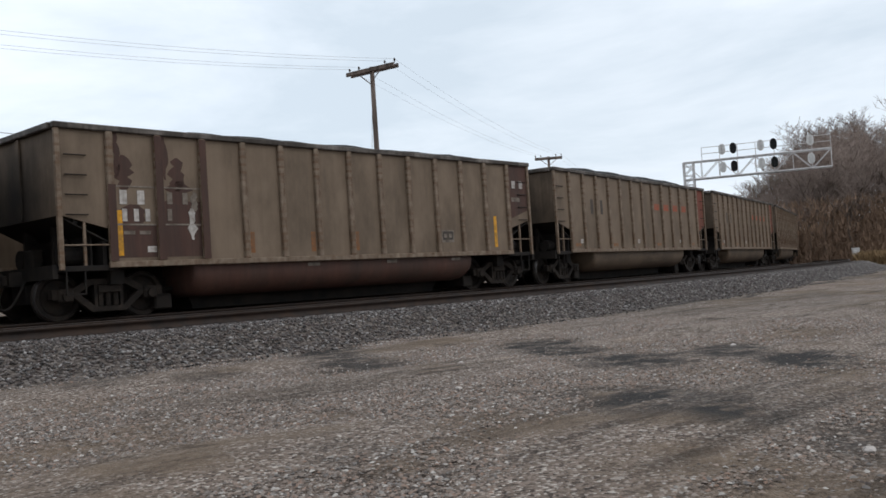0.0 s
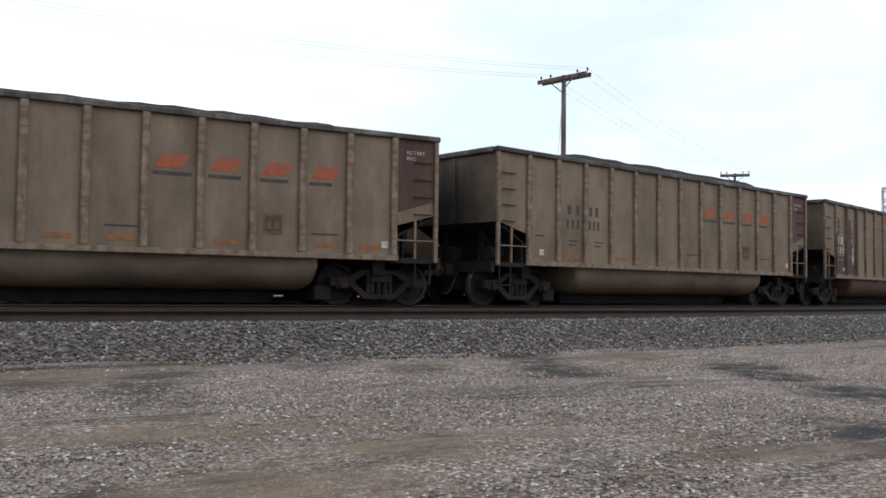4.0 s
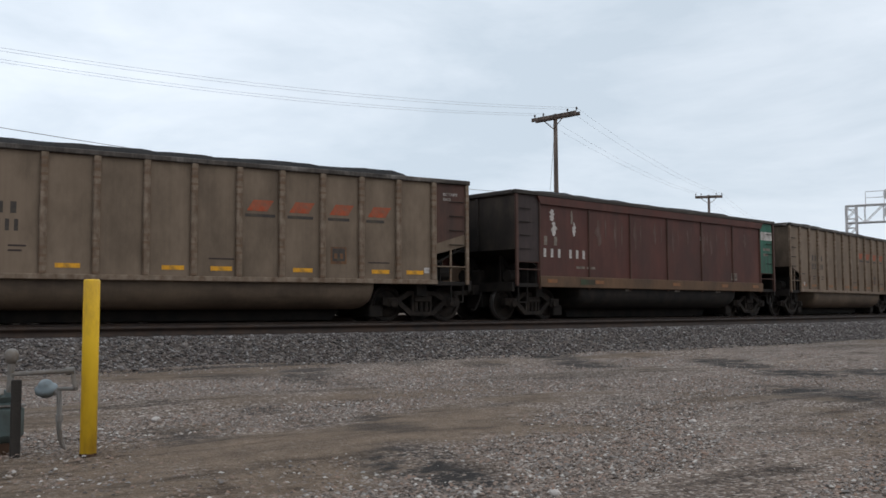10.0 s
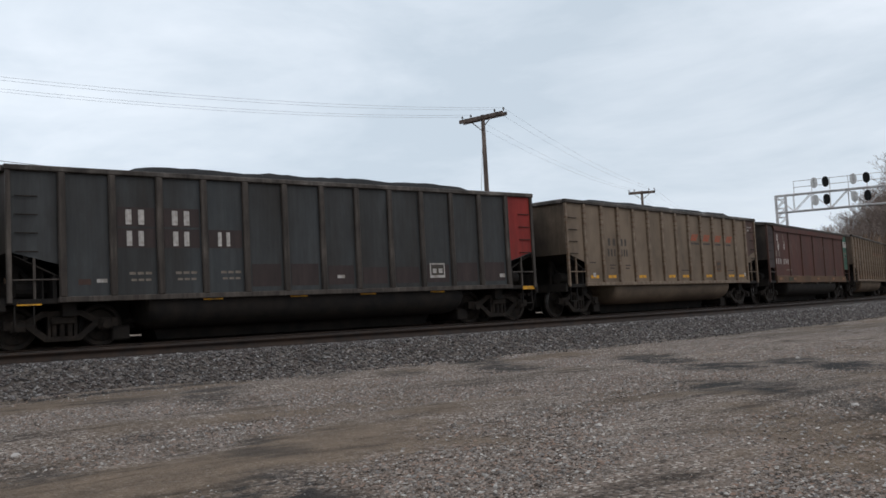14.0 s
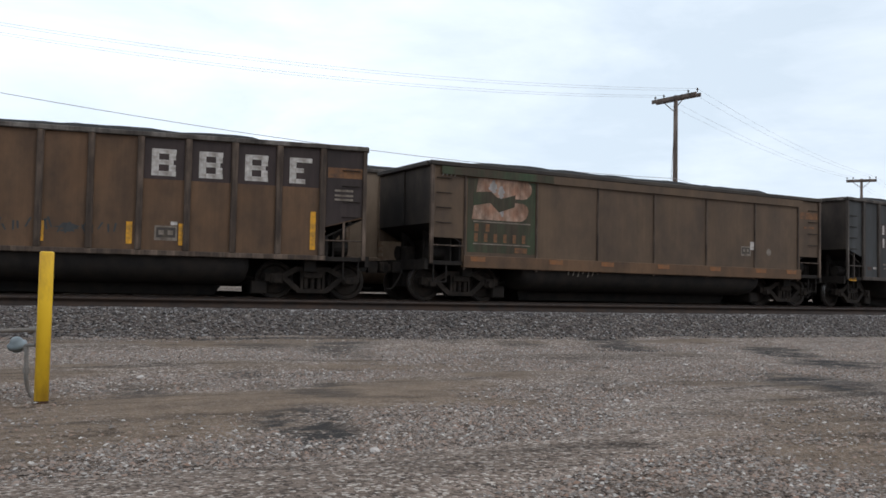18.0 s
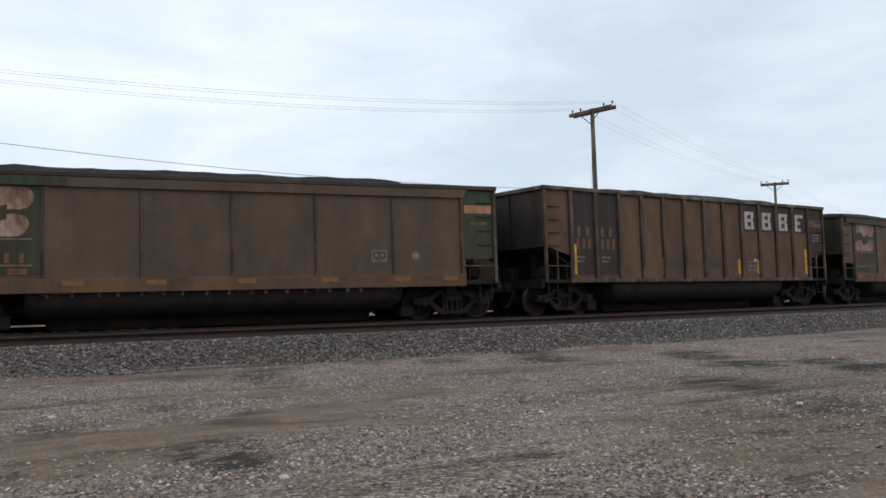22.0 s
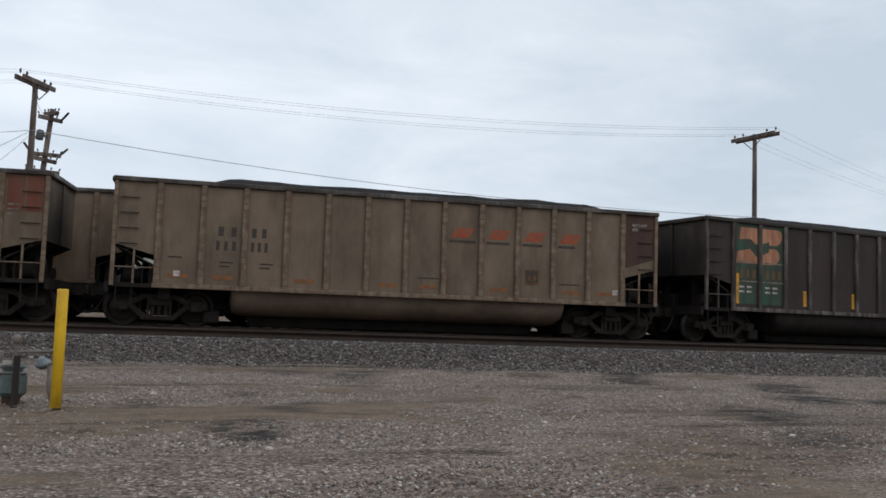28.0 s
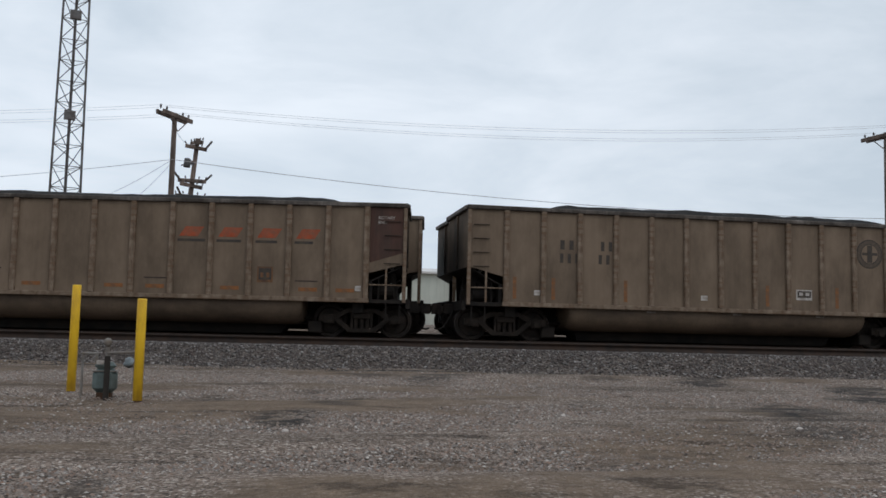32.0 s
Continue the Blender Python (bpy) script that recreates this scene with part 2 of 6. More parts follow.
M_ORANGE = mat("orange_end_paint", (0.5, 0.165, 0.05), (0.62, 0.215, 0.07), 0.6, 0.0, 3.0, STREAK, (0.2, 0.09, 0.04), 0.4, 1.8, 0.05, streak=0.18)
M_REDMARK = mat("faded_red_lettering", (0.36, 0.075, 0.03), (0.44, 0.105, 0.045), 0.6, 0.0, 9.0, (1, 1, 1), (0.2, 0.12, 0.08), 0.4, 4.0, 0.0)
M_PEACH = mat("faded_peach_lettering", (0.46, 0.2, 0.11), (0.6, 0.34, 0.21), 0.6, 0.0, 5.0, STREAK, (0.3, 0.15, 0.09), 0.5, 3.0, 0.0, streak=0.2)
M_FADEDPEACH = mat("pale_faded_peach_paint", (0.34, 0.19, 0.125), (0.5, 0.39, 0.31), 0.65, 0.0, 2.6, (1, 1, 0.7), (0.15, 0.095, 0.065), 0.5, 3.0, 0.0, streak=0.25, sharp=0.1)
M_WHITE = mat("worn_white_lettering", (0.50, 0.49, 0.46), (0.66, 0.65, 0.62), 0.6, 0.0, 8.0, (1, 1, 1), (0.3, 0.28, 0.25), 0.4, 5.0, 0.0, streak=0.2)
M_DIMWHITE = mat("faded_white_lettering", (0.20, 0.175, 0.145), (0.29, 0.26, 0.22), 0.6, 0.0, 8.0, (1, 1, 1), (0.12, 0.1, 0.08), 0.5, 5.0, 0.0)
M_TANMARK = mat("faded_orange_lettering", (0.17, 0.085, 0.036), (0.23, 0.12, 0.055), 0.6, 0.0, 8.0, (1, 1, 1), (0.1, 0.06, 0.04), 0.5, 5.0, 0.0)
M_BLACKMARK = mat("dark_lettering", (0.05, 0.045, 0.042), (0.072, 0.063, 0.055), 0.6, 0.0, 8.0, (1, 1, 1), (0.09, 0.075, 0.055), 0.4, 5.0, 0.0)
M_YELLOW = mat("yellow_reflector", (0.72, 0.35, 0.02), (0.85, 0.44, 0.03), 0.45, 0.0, 10.0, (1, 1, 1), (0.3, 0.18, 0.05), 0.4, 6.0, 0.0)
M_DULLORANGE = mat("dull_orange_reflector", (0.26, 0.105, 0.032), (0.34, 0.14, 0.045), 0.5, 0.0, 10.0, (1, 1, 1), (0.16, 0.1, 0.06), 0.5, 6.0, 0.0)
M_CHORD = mat("dusty_top_chord", (0.085, 0.074, 0.064), (0.235, 0.22, 0.2), 0.6, 0.1, 1.7, (0.6, 1, 1), (0.05, 0.043, 0.037), 0.5, 1.5, 0.08, streak=0.35, sharp=0.08)
M_DARKCHORD = mat("dark_top_chord", (0.055, 0.048, 0.04), (0.08, 0.068, 0.055), 0.65, 0.0, 4.0, (0.5, 1, 1), (0.035, 0.03, 0.027), 0.5, 1.5, 0.08)
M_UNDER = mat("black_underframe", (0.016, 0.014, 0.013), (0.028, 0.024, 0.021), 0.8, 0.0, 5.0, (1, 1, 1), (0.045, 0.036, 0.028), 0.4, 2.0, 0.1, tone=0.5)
M_TANEND = dark_blot(mat("blotted_tan_end_sheet", (0.17, 0.131, 0.093), (0.2, 0.156, 0.112), 0.7, 0.0, 2.5, (1, 1, 0.5), (0.08, 0.062, 0.045), 0.5, 0.9, 0.08, streak=0.15), 1.25)
M_ENDDIRT = dark_blot(mat("blotted_end_sheet", (0.065, 0.052, 0.043), (0.095, 0.077, 0.06), 0.75, 0.0, 2.5, (1, 1, 0.5), (0.03, 0.026, 0.023), 0.5, 1.0, 0.08), 1.2)
M_TRUCK = mat("rusty_dark_truck", (0.018, 0.0145, 0.0125), (0.034, 0.027, 0.022), 0.8, 0.1, 8.0, (1, 1, 1), (0.07, 0.055, 0.042), 0.4, 4.0, 0.15, tone=0.5)
M_WHEEL = mat("dark_wheel_steel", (0.022, 0.019, 0.017), (0.038, 0.032, 0.027), 0.65, 0.4, 8.0, (1, 1, 1), (0.06, 0.046, 0.035), 0.4, 4.0, 0.1, tone=0.5)
M_TREAD = mat("bright_wheel_rim", (0.24, 0.24, 0.24), (0.34, 0.34, 0.34), 0.35, 0.9, 12.0, bump=0.0)
M_RAIL = mat("rail_steel", (0.02, 0.0165, 0.015), (0.034, 0.028, 0.025), 0.65, 0.3, 9.0, (1, 1, 1), (0.05, 0.032, 0.022), 0.5, 3.0, 0.1)
M_RAILTOP = mat("polished_rail_head", (0.11, 0.108, 0.105), (0.17, 0.168, 0.165), 0.55, 0.2, 5.0, bump=0.0)
M_TIE = mat("weathered_tie_wood", (0.04, 0.033, 0.028), (0.07, 0.058, 0.05), 0.9, 0.0, 9.0, (1, 0.2, 1), (0.045, 0.036, 0.03), 0.5, 3.0, 0.4, vary=0.25)
M_COAL = mat("coal", (0.01, 0.01, 0.01), (0.022, 0.0215, 0.021), 0.9, 0.0, 14.0, (1, 1, 1), (0.03, 0.028, 0.027), 0.3, 3.0, 1.0, 14.0)
M_POLE = mat("weathered_pole_wood", (0.13, 0.105, 0.09), (0.225, 0.185, 0.16), 0.9, 0.0, 10.0, (1, 1, 0.12), (0.05, 0.042, 0.036), 0.4, 3.0, 0.35, tone=1.0)
M_PORCELAIN = mat("brown_glazed_insulator", (0.06, 0.045, 0.04), (0.09, 0.07, 0.06), 0.25, bump=0.0)
M_WIRE = mat("weathered_wire", (0.34, 0.35, 0.36), (0.44, 0.45, 0.46), 0.6, 0.0, bump=0.0, tone=1.0)
M_GALV = mat("galvanised_steel", (0.5, 0.52, 0.53), (0.64, 0.66, 0.67), 0.5, 0.1, 7.0, (1, 1, 1), (0.3, 0.3, 0.3), 0.3, 2.0, 0.05, tone=1.0)
M_TOWER = mat("grey_tower_steel", (0.13, 0.135, 0.14), (0.19, 0.195, 0.2), 0.55, 0.4, 7.0, (1, 1, 1), (0.1, 0.085, 0.075), 0.4, 2.0, 0.05)
M_SIGDARK = mat("black_signal_face", (0.012, 0.012, 0.013), (0.022, 0.022, 0.023), 0.6, bump=0.0)
M_SIGPALE = mat("pale_signal_housing", (0.55, 0.58, 0.58), (0.66, 0.69, 0.69), 0.5, 0.2, bump=0.0, tone=1.0)
M_BOLLARD = mat("yellow_bollard_paint", (0.74, 0.48, 0.024), (0.82, 0.55, 0.04), 0.45, 0.0, 5.0, (1, 1, 0.4), (0.46, 0.27, 0.04), 0.32, 5.0, 0.06, tone=1.0)
M_RUSTBASE = mat("rusty_steel", (0.07, 0.045, 0.03), (0.11, 0.065, 0.042), 0.85, 0.2, 12.0, bump=0.2)
M_METER = mat("teal_grey_meter_paint", (0.12, 0.17, 0.17), (0.165, 0.22, 0.215), 0.55, 0.0, 6.0, (1, 1, 1), (0.09, 0.1, 0.09), 0.4, 4.0, 0.08)
M_PIPE = mat("grey_gas_pipe_paint", (0.2, 0.205, 0.195), (0.3, 0.3, 0.285), 0.55, 0.1, 8.0, (1, 1, 1), (0.16, 0.13, 0.1), 0.4, 5.0, 0.08)
M_DARKPOST = mat("dark_wooden_stake", (0.03, 0.028, 0.025), (0.05, 0.045, 0.04), 0.85, 0.0, 9.0, (1, 1, 0.2), bump=0.3)
M_SHED = mat("pale_green_metal_siding", (0.46, 0.52, 0.47), (0.53, 0.58, 0.53), 0.5, 0.2, 1.5, (1, 1, 0.3), (0.4, 0.43, 0.39), 0.4, 0.6, 0.03, tone=1.0)
M_ROOF = mat("pale_metal_roof", (0.6, 0.62, 0.62), (0.7, 0.72, 0.72), 0.45, 0.3, 1.5, (1, 1, 1), (0.5, 0.51, 0.5), 0.4, 0.6, 0.03, tone=1.0)
M_BARK = mat("grey_brown_bark", (0.13, 0.104, 0.084), (0.2, 0.166, 0.138), 0.95, 0.0, 9.0, (1, 1, 0.2), (0.06, 0.05, 0.042), 0.4, 3.0, 0.4, vary=0.2, tone=1.0)
M_TWIG = mat("bare_twigs", (0.21, 0.173, 0.15), (0.3, 0.255, 0.225), 0.95, 0.0, 3.0, bump=0.0, vary=0.2, tone=1.0)
M_DRYLEAF = mat("dry_russet_leaves", (0.2, 0.14, 0.1), (0.31, 0.215, 0.145), 0.9, 0.0, 0.4, bump=0.0, vary=0.2)
M_DRYGRASS = mat("dry_grass", (0.19, 0.135, 0.07), (0.28, 0.2, 0.11), 0.95, 0.0, 0.6, bump=0.0, vary=0.2, tone=1.0)


def stone_mat(name, cols, scale=1.0):
    """Loose stones: each one's own grey or tan by island."""
    m = bpy.data.materials.new(name)
    m.use_nodes = True
    nt, ln = m.node_tree.nodes, m.node_tree.links
    geo = nt.new("ShaderNodeNewGeometry")
    ramp = nt.new("ShaderNodeValToRGB")
    while len(ramp.color_ramp.elements) < len(cols):
        ramp.color_ramp.elements.new(0.5)
    for i, c in enumerate(cols):
        ramp.color_ramp.elements[i].position = i / (len(cols) - 1)
        ramp.color_ramp.elements[i].color = lin(*c)
    ln.new(geo.outputs["Random Per Island"], ramp.inputs[0])
    no = nt.new("ShaderNodeTexNoise")
    no.inputs["Scale"].default_value = 60 * scale
    tc = nt.new("ShaderNodeTexCoord")
    ln.new(tc.outputs["Object"], no.inputs["Vector"])
    mx = nt.new("ShaderNodeMix")
    mx.data_type, mx.blend_type = "RGBA", "MULTIPLY"
    mx.inputs[0].default_value = 0.35
    ln.new(ramp.outputs[0], mx.inputs[6])
    ln.new(no.outputs[0], mx.inputs[7])
    ln.new(mx.outputs[2], nt["Principled BSDF"].inputs["Base Color"])
    nt["Principled BSDF"].inputs["Roughness"].default_value = 0.85
    return m


M_BALLAST = stone_mat("ballast_stone", [(0.025, 0.021, 0.019), (0.07, 0.058, 0.052), (0.12, 0.1, 0.092), (0.19, 0.163, 0.15), (0.1, 0.068, 0.057), (0.14, 0.128, 0.122), (0.42, 0.385, 0.36)])
M_PEBBLE = stone_mat("loose_gravel", [(0.05, 0.037, 0.031), (0.17, 0.127, 0.1), (0.26, 0.2, 0.162), (0.28, 0.17, 0.118), (0.34, 0.274, 0.227), (0.16, 0.14, 0.127), (0.6, 0.54, 0.48)])


def ground_mat(name, ballast=False):
    """Packed gravel and tan dirt at three scales; a painted-on stain attribute darkens damp mud patches."""
    m = bpy.data.materials.new(name)
    m.use_nodes = True
    nt, ln = m.node_tree.nodes, m.node_tree.links
    bsdf = nt["Principled BSDF"]
    tc = nt.new("ShaderNodeTexCoord")

    def noise_at(scale, detail=6, rough=0.6, stretch=(1, 1, 1)):
        mp = nt.new("ShaderNodeMapping")
        mp.inputs["Scale"].default_value = stretch
        ln.new(tc.outputs["Object"], mp.inputs[0])
        n = nt.new("ShaderNodeTexNoise")
        n.inputs["Scale"].default_value, n.inputs["Detail"].default_value, n.inputs["Roughness"].default_value = scale, detail, rough
        ln.new(mp.outputs[0], n.inputs["Vector"])
        return n.outputs[0]

    def ramp(src, stops):
        r = nt.new("ShaderNodeValToRGB")
        while len(r.color_ramp.elements) < len(stops):
            r.color_ramp.elements.new(0.5)
        for i, (p, c) in enumerate(stops):
            r.color_ramp.elements[i].position, r.color_ramp.elements[i].color = p, lin(*c)
        ln.new(src, r.inputs[0])
        return r.outputs[0]

    def mix(fac, a, b, kind="MIX"):
        x = nt.new("ShaderNodeMix")
        x.data_type, x.blend_type = "RGBA", kind
        for s, v in ((0, fac), (6, a), (7, b)):
            if isinstance(v, (float, tuple)):
                x.inputs[s].default_value = v
            else:
                ln.new(v, x.inputs[s])
        return x.outputs[2]

    vor = nt.new("ShaderNodeTexVoronoi")
    vor.inputs["Scale"].default_value = 46 if not ballast else 22
    ln.new(tc.outputs["Object"], vor.inputs["Vector"])
    sep = nt.new("ShaderNodeSeparateColor")
    ln.new(vor.outputs["Color"], sep.inputs[0])
    stones = ramp(sep.outputs[0], [(0.0, (0.035, 0.028, 0.025)), (0.35, (0.085, 0.07, 0.062)), (0.8, (0.14, 0.118, 0.106)), (1.0, (0.3, 0.27, 0.25))] if ballast else
                  [(0.0, (0.05, 0.037, 0.031)), (0.35, (0.195, 0.148, 0.118)), (0.8, (0.325, 0.255, 0.21)), (1.0, (0.66, 0.595, 0.53))])
    dirt = ramp(noise_at(3.0, 8, 0.7), [(0.3, (0.13, 0.092, 0.063)), (0.68, (0.235, 0.17, 0.118))])
    if ballast:
        col = mix(0.85, dirt, stones)
    else:
        drift = nt.new("ShaderNodeAttribute")
        drift.attribute_name = "cover"
        cover = ramp(drift.outputs["Fac"], [(0.0, (0.15, 0.15, 0.15)), (1.0, (0.92, 0.92, 0.92))])
        col = mix(cover, dirt, stones)
        for size, along, low in ((1.0, 0.16, 0.5), (2.6, 0.11, 0.34), (6.0, 0.2, 0.55)):
            streaks = ramp(noise_at(size, 6, 0.65, (along, 0.95, 1)), [(0.36, (low, low * 0.97, low * 0.94)), (0.47, (1, 1, 1))])
            col = mix(0.6, col, streaks, "MULTIPLY")
        blots = ramp(noise_at(1.7, 9, 0.75, (0.45, 1.0, 1)), [(0.37, (0.34, 0.32, 0.3)), (0.43, (1, 1, 1)), (0.58, (1, 1, 1)), (0.7, (1.25, 1.2, 1.15))])
        col = mix(0.8, col, blots, "MULTIPLY")
        at = nt.new("ShaderNodeAttribute")
        at.attribute_name = "stain"
        edge = nt.new("ShaderNodeMath")
        edge.operation = "MULTIPLY"
        ln.new(at.outputs["Fac"], edge.inputs[0])
        ln.new(ramp(noise_at(3.2, 9, 0.75, (0.6, 1.0, 1)), [(0.40, (0.12, 0.12, 0.12)), (0.53, (1.25, 1.25, 1.25))]), edge.inputs[1])
        edge.use_clamp = True
        col = mix(edge.outputs[0], col, (0.036, 0.031, 0.028, 1.0))
    big = ramp(noise_at(0.1, 4, 0.5), [(0.35, (0.84, 0.84, 0.84)), (0.65, (1.08, 1.05, 1.02))])
    col = mix(0.7, col, big, "MULTIPLY")
    ln.new(col, bsdf.inputs["Base Color"])
    bsdf.inputs["Roughness"].default_value = 0.92
    bsdf.inputs["Specular IOR Level"].default_value = 0.25
    add = nt.new("ShaderNodeMath")
    add.operation = "SUBTRACT"
    ln.new(noise_at(9, 6, 0.7), add.inputs[0])
    ln.new(vor.outputs["Distance"], add.inputs[1])
    bp = nt.new("ShaderNodeBump")
    bp.inputs["Strength"].default_value, bp.inputs["Distance"].default_value = 0.9, 0.03
    ln.new(add.outputs[0], bp.inputs["Height"])
    ln.new(bp.outputs[0], bsdf.inputs["Normal"])
    return m


M_GROUND = ground_mat("gravel_lot")
M_BED = ground_mat("ballast_bed", True)


# ---- mesh helpers ----
def mesh_of(name, bm, material, smooth=False):
    me = bpy.data.meshes.new(name)
    bmesh.ops.recalc_face_normals(bm, faces=bm.faces)
    bm.to_mesh(me)
    bm.free()
    for m in (material if isinstance(material, (list, tuple)) else [material]):
        me.materials.append(m)
    if smooth:
        me.polygons.foreach_set("use_smooth", [True] * len(me.polygons))
    return me


def part(name, bm, material, parent=None, label="", smooth=False):
    """Links a bmesh, or a mesh that is shared, as one mesh object under a thing or a part."""
    me = bm if isinstance(bm, bpy.types.Mesh) else mesh_of(name, bm, material, smooth)
    ob = new(name, me)
    ob.parent = parent
    return tagged(ob, label) if label else ob


def thing(name, label, category, group="", kind="", m=None):
    ob = tagged(new(name), label, category, group, kind)
    if m is not None:
        ob.matrix_basis = m
    return ob


def box(bm, x0, x1, y0, y1, z0, z1, bevel=0.0, m=None):
    v = [bm.verts.new((x, y, z)) for x in (x0, x1) for y in (y0, y1) for z in (z0, z1)]
    fs = [bm.faces.new([v[i] for i in f]) for f in ((0, 1, 3, 2), (4, 6, 7, 5), (0, 4, 5, 1), (2, 3, 7, 6), (0, 2, 6, 4), (1, 5, 7, 3))]
    if bevel:
        es = {e for f in fs for e in f.edges}
        bmesh.ops.bevel(bm, geom=list(es), offset=bevel, segments=1, affect="EDGES")
    if m is not None:
        bmesh.ops.transform(bm, matrix=m, verts=v if not bevel else bm.verts)
    return bm


def bar(bm, a, b, r0, r1=None, n=8):
    """A round tapered bar from a to b."""
    a, b = Vector(a), Vector(b)
    r1 = r0 if r1 is None else r1
    q = (b - a).to_track_quat("Z", "Y")
    rings = []
    for p, r in ((a, r0), (b, r1)):
        rings.append([bm.verts.new(p + q @ Vector((r * math.cos(2 * math.pi * i / n), r * math.sin(2 * math.pi * i / n), 0))) for i in range(n)])
    for i in range(n):
        bm.faces.new((rings[0][i], rings[0][(i + 1) % n], rings[1][(i + 1) % n], rings[1][i]))
    bm.faces.new(rings[0][::-1])
    bm.faces.new(rings[1])
    return bm


def lathe(bm, profile, m, n=24):
    """Turns (radius, height) pairs round the z axis of m; open where the radius is not 0."""
    rings = []
    for r, h in profile:
        if r < 1e-6:
            rings.append([bm.verts.new(m @ Vector((0, 0, h)))])
        else:
            rings.append([bm.verts.new(m @ Vector((r * math.cos(2 * math.pi * i / n), r * math.sin(2 * math.pi * i / n), h))) for i in range(n)])
    for a, b in zip(rings, rings[1:]):
        for i in range(n):
            j = (i + 1) % n
            f = [a[i % len(a)], a[j % len(a)], b[j % len(b)], b[i % len(b)]]
            f = list(dict.fromkeys(f))
            if len(f) > 2:
                bm.faces.new(f)
    return bm


def prism(bm, outline, v0, v1):
    """A flat outline of (u, z) pairs, given depth from v0 to v1 across."""
    a = [bm.verts.new((u, v0, z)) for u, z in outline]
    b = [bm.verts.new((u, v1, z)) for u, z in outline]
    bm.faces.new(a)
    bm.faces.new(b[::-1])
    for i in range(len(a)):
        j = (i + 1) % len(a)
        bm.faces.new((a[i], b[i], b[j], a[j]))
    return bm


def mesh_np(name, verts, faces, material, smooth=False):
    """A mesh from arrays of vertices and of faces with equal corner counts."""
    me = bpy.data.meshes.new(name)
    k = faces.shape[1]
    me.vertices.add(len(verts))
    me.vertices.foreach_set("co", np.ascontiguousarray(verts, dtype=np.float32).ravel())
    me.loops.add(faces.size)
    me.loops.foreach_set("vertex_index", np.ascontiguousarray(faces, dtype=np.int32).ravel())
    me.polygons.add(len(faces))
    me.polygons.foreach_set("loop_start", np.arange(0, faces.size, k, dtype=np.int32))
    me.polygons.foreach_set("loop_total", np.full(len(faces), k, dtype=np.int32))
    if smooth:
        me.polygons.foreach_set("use_smooth", np.ones(len(faces), dtype=bool))
    me.update(calc_edges=True)
    me.materials.append(material)
    return me


# ---- the tracks: a curve that bends away from the lot ----
STEP = 0.5
ARC = np.arange(-140, 340.01, STEP)
BEND = np.interp(ARC, [-140, -60, -30, -20, -12, -5, 2, 9, 16, 25, 35, 48, 62, 85, 120, 200, 340],
                 [0.0, 0.002, 0.002, -0.004, 0.0036, 0.0117, 0.0153, 0.0109, 0.0064, 0.0047, 0.004, 0.0049, 0.0059, 0.0063, 0.0068, 0.004, 0.0])
HEAD = np.cumsum(BEND) * STEP
HEAD -= np.interp(0, ARC, HEAD) + 0.0155
TX, TY = np.cumsum(np.cos(HEAD)) * STEP, np.cumsum(np.sin(HEAD)) * STEP
TX += 0.085 - np.interp(0, ARC, TX)
TY += 22.125 - np.interp(0, ARC, TY)
FAR = 4.4            # from track to track
LIFT = 0.13          # rear track raised a little, to close the bright slot under the cars


def on_track(s, off=0.0):
    h = np.interp(s, ARC, HEAD)
    return np.interp(s, ARC, TX) - off * np.sin(h), np.interp(s, ARC, TY) + off * np.cos(h), h


def car_pose(s, off=0.0, flip=False):
    ax, ay, _ = on_track(s - 6.2, off)
    bx, by, _ = on_track(s + 6.2, off)
    return pose((ax + bx) / 2, (ay + by) / 2, LIFT if off > 1 else 0, 0, 0, math.degrees(math.atan2(by - ay, bx - ax)) + (180 if flip else 0))


def sweep(name, profile, s0, s1, step, material, parent=None, label="", off=0.0, smooth=False, lift=0.0):
    """Draws a profile of (offset, height) pairs along the track."""
    ss = np.arange(s0, s1 + 0.01, step)
    x, y, h = on_track(ss)
    pr = np.array(profile)
    o = pr[:, 0] + off
    vx = x[:, None] - np.sin(h)[:, None] * o
    vy = y[:, None] + np.cos(h)[:, None] * o
    vz = np.broadcast_to(pr[:, 1] + lift, vx.shape)
    verts = np.stack([vx, vy, vz], 2).reshape(-1, 3)
    k = len(pr)
    i, j = np.meshgrid(np.arange(len(ss) - 1), np.arange(k - 1), indexing="ij")
    a = (i * k + j).ravel()
    faces = np.stack([a, a + k, a + k + 1, a + 1], 1)
    return part(name, mesh_np(name, verts, faces, material, smooth), None, parent, label)


def near_dist(x, y):
    """How far points lie in front of the near track's centre line (negative: beyond it)."""
    px, py = on_track(np.interp(x, TX[: int(460 / STEP)], ARC[: int(460 / STEP)]))[:2]
    h = np.interp(np.interp(x, TX, ARC), ARC, HEAD)
    return (py - y) * np.cos(h)


def ground_z(x, y):
    d = near_dist(x, y)
    z = -0.60 - 0.0155 * np.clip(d - 7.5, 0, 12)
    z = np.where(d < 0, -0.62, z)
    # low bank behind the tracks, unseen, added to hide bright gaps under the cars
    z = z + 1.2 * np.clip((-d - 11) / 7, 0, 1) ** 2 * (3 - 2 * np.clip((-d - 11) / 7, 0, 1))
    # the wooded bluff beyond the bend
    r = np.hypot(x - 150, (y - 20) * 0.8)
    z = z + 6.0 * np.clip((72 - r) / 40, 0, 1) ** 2 * (x > 60)
    return z


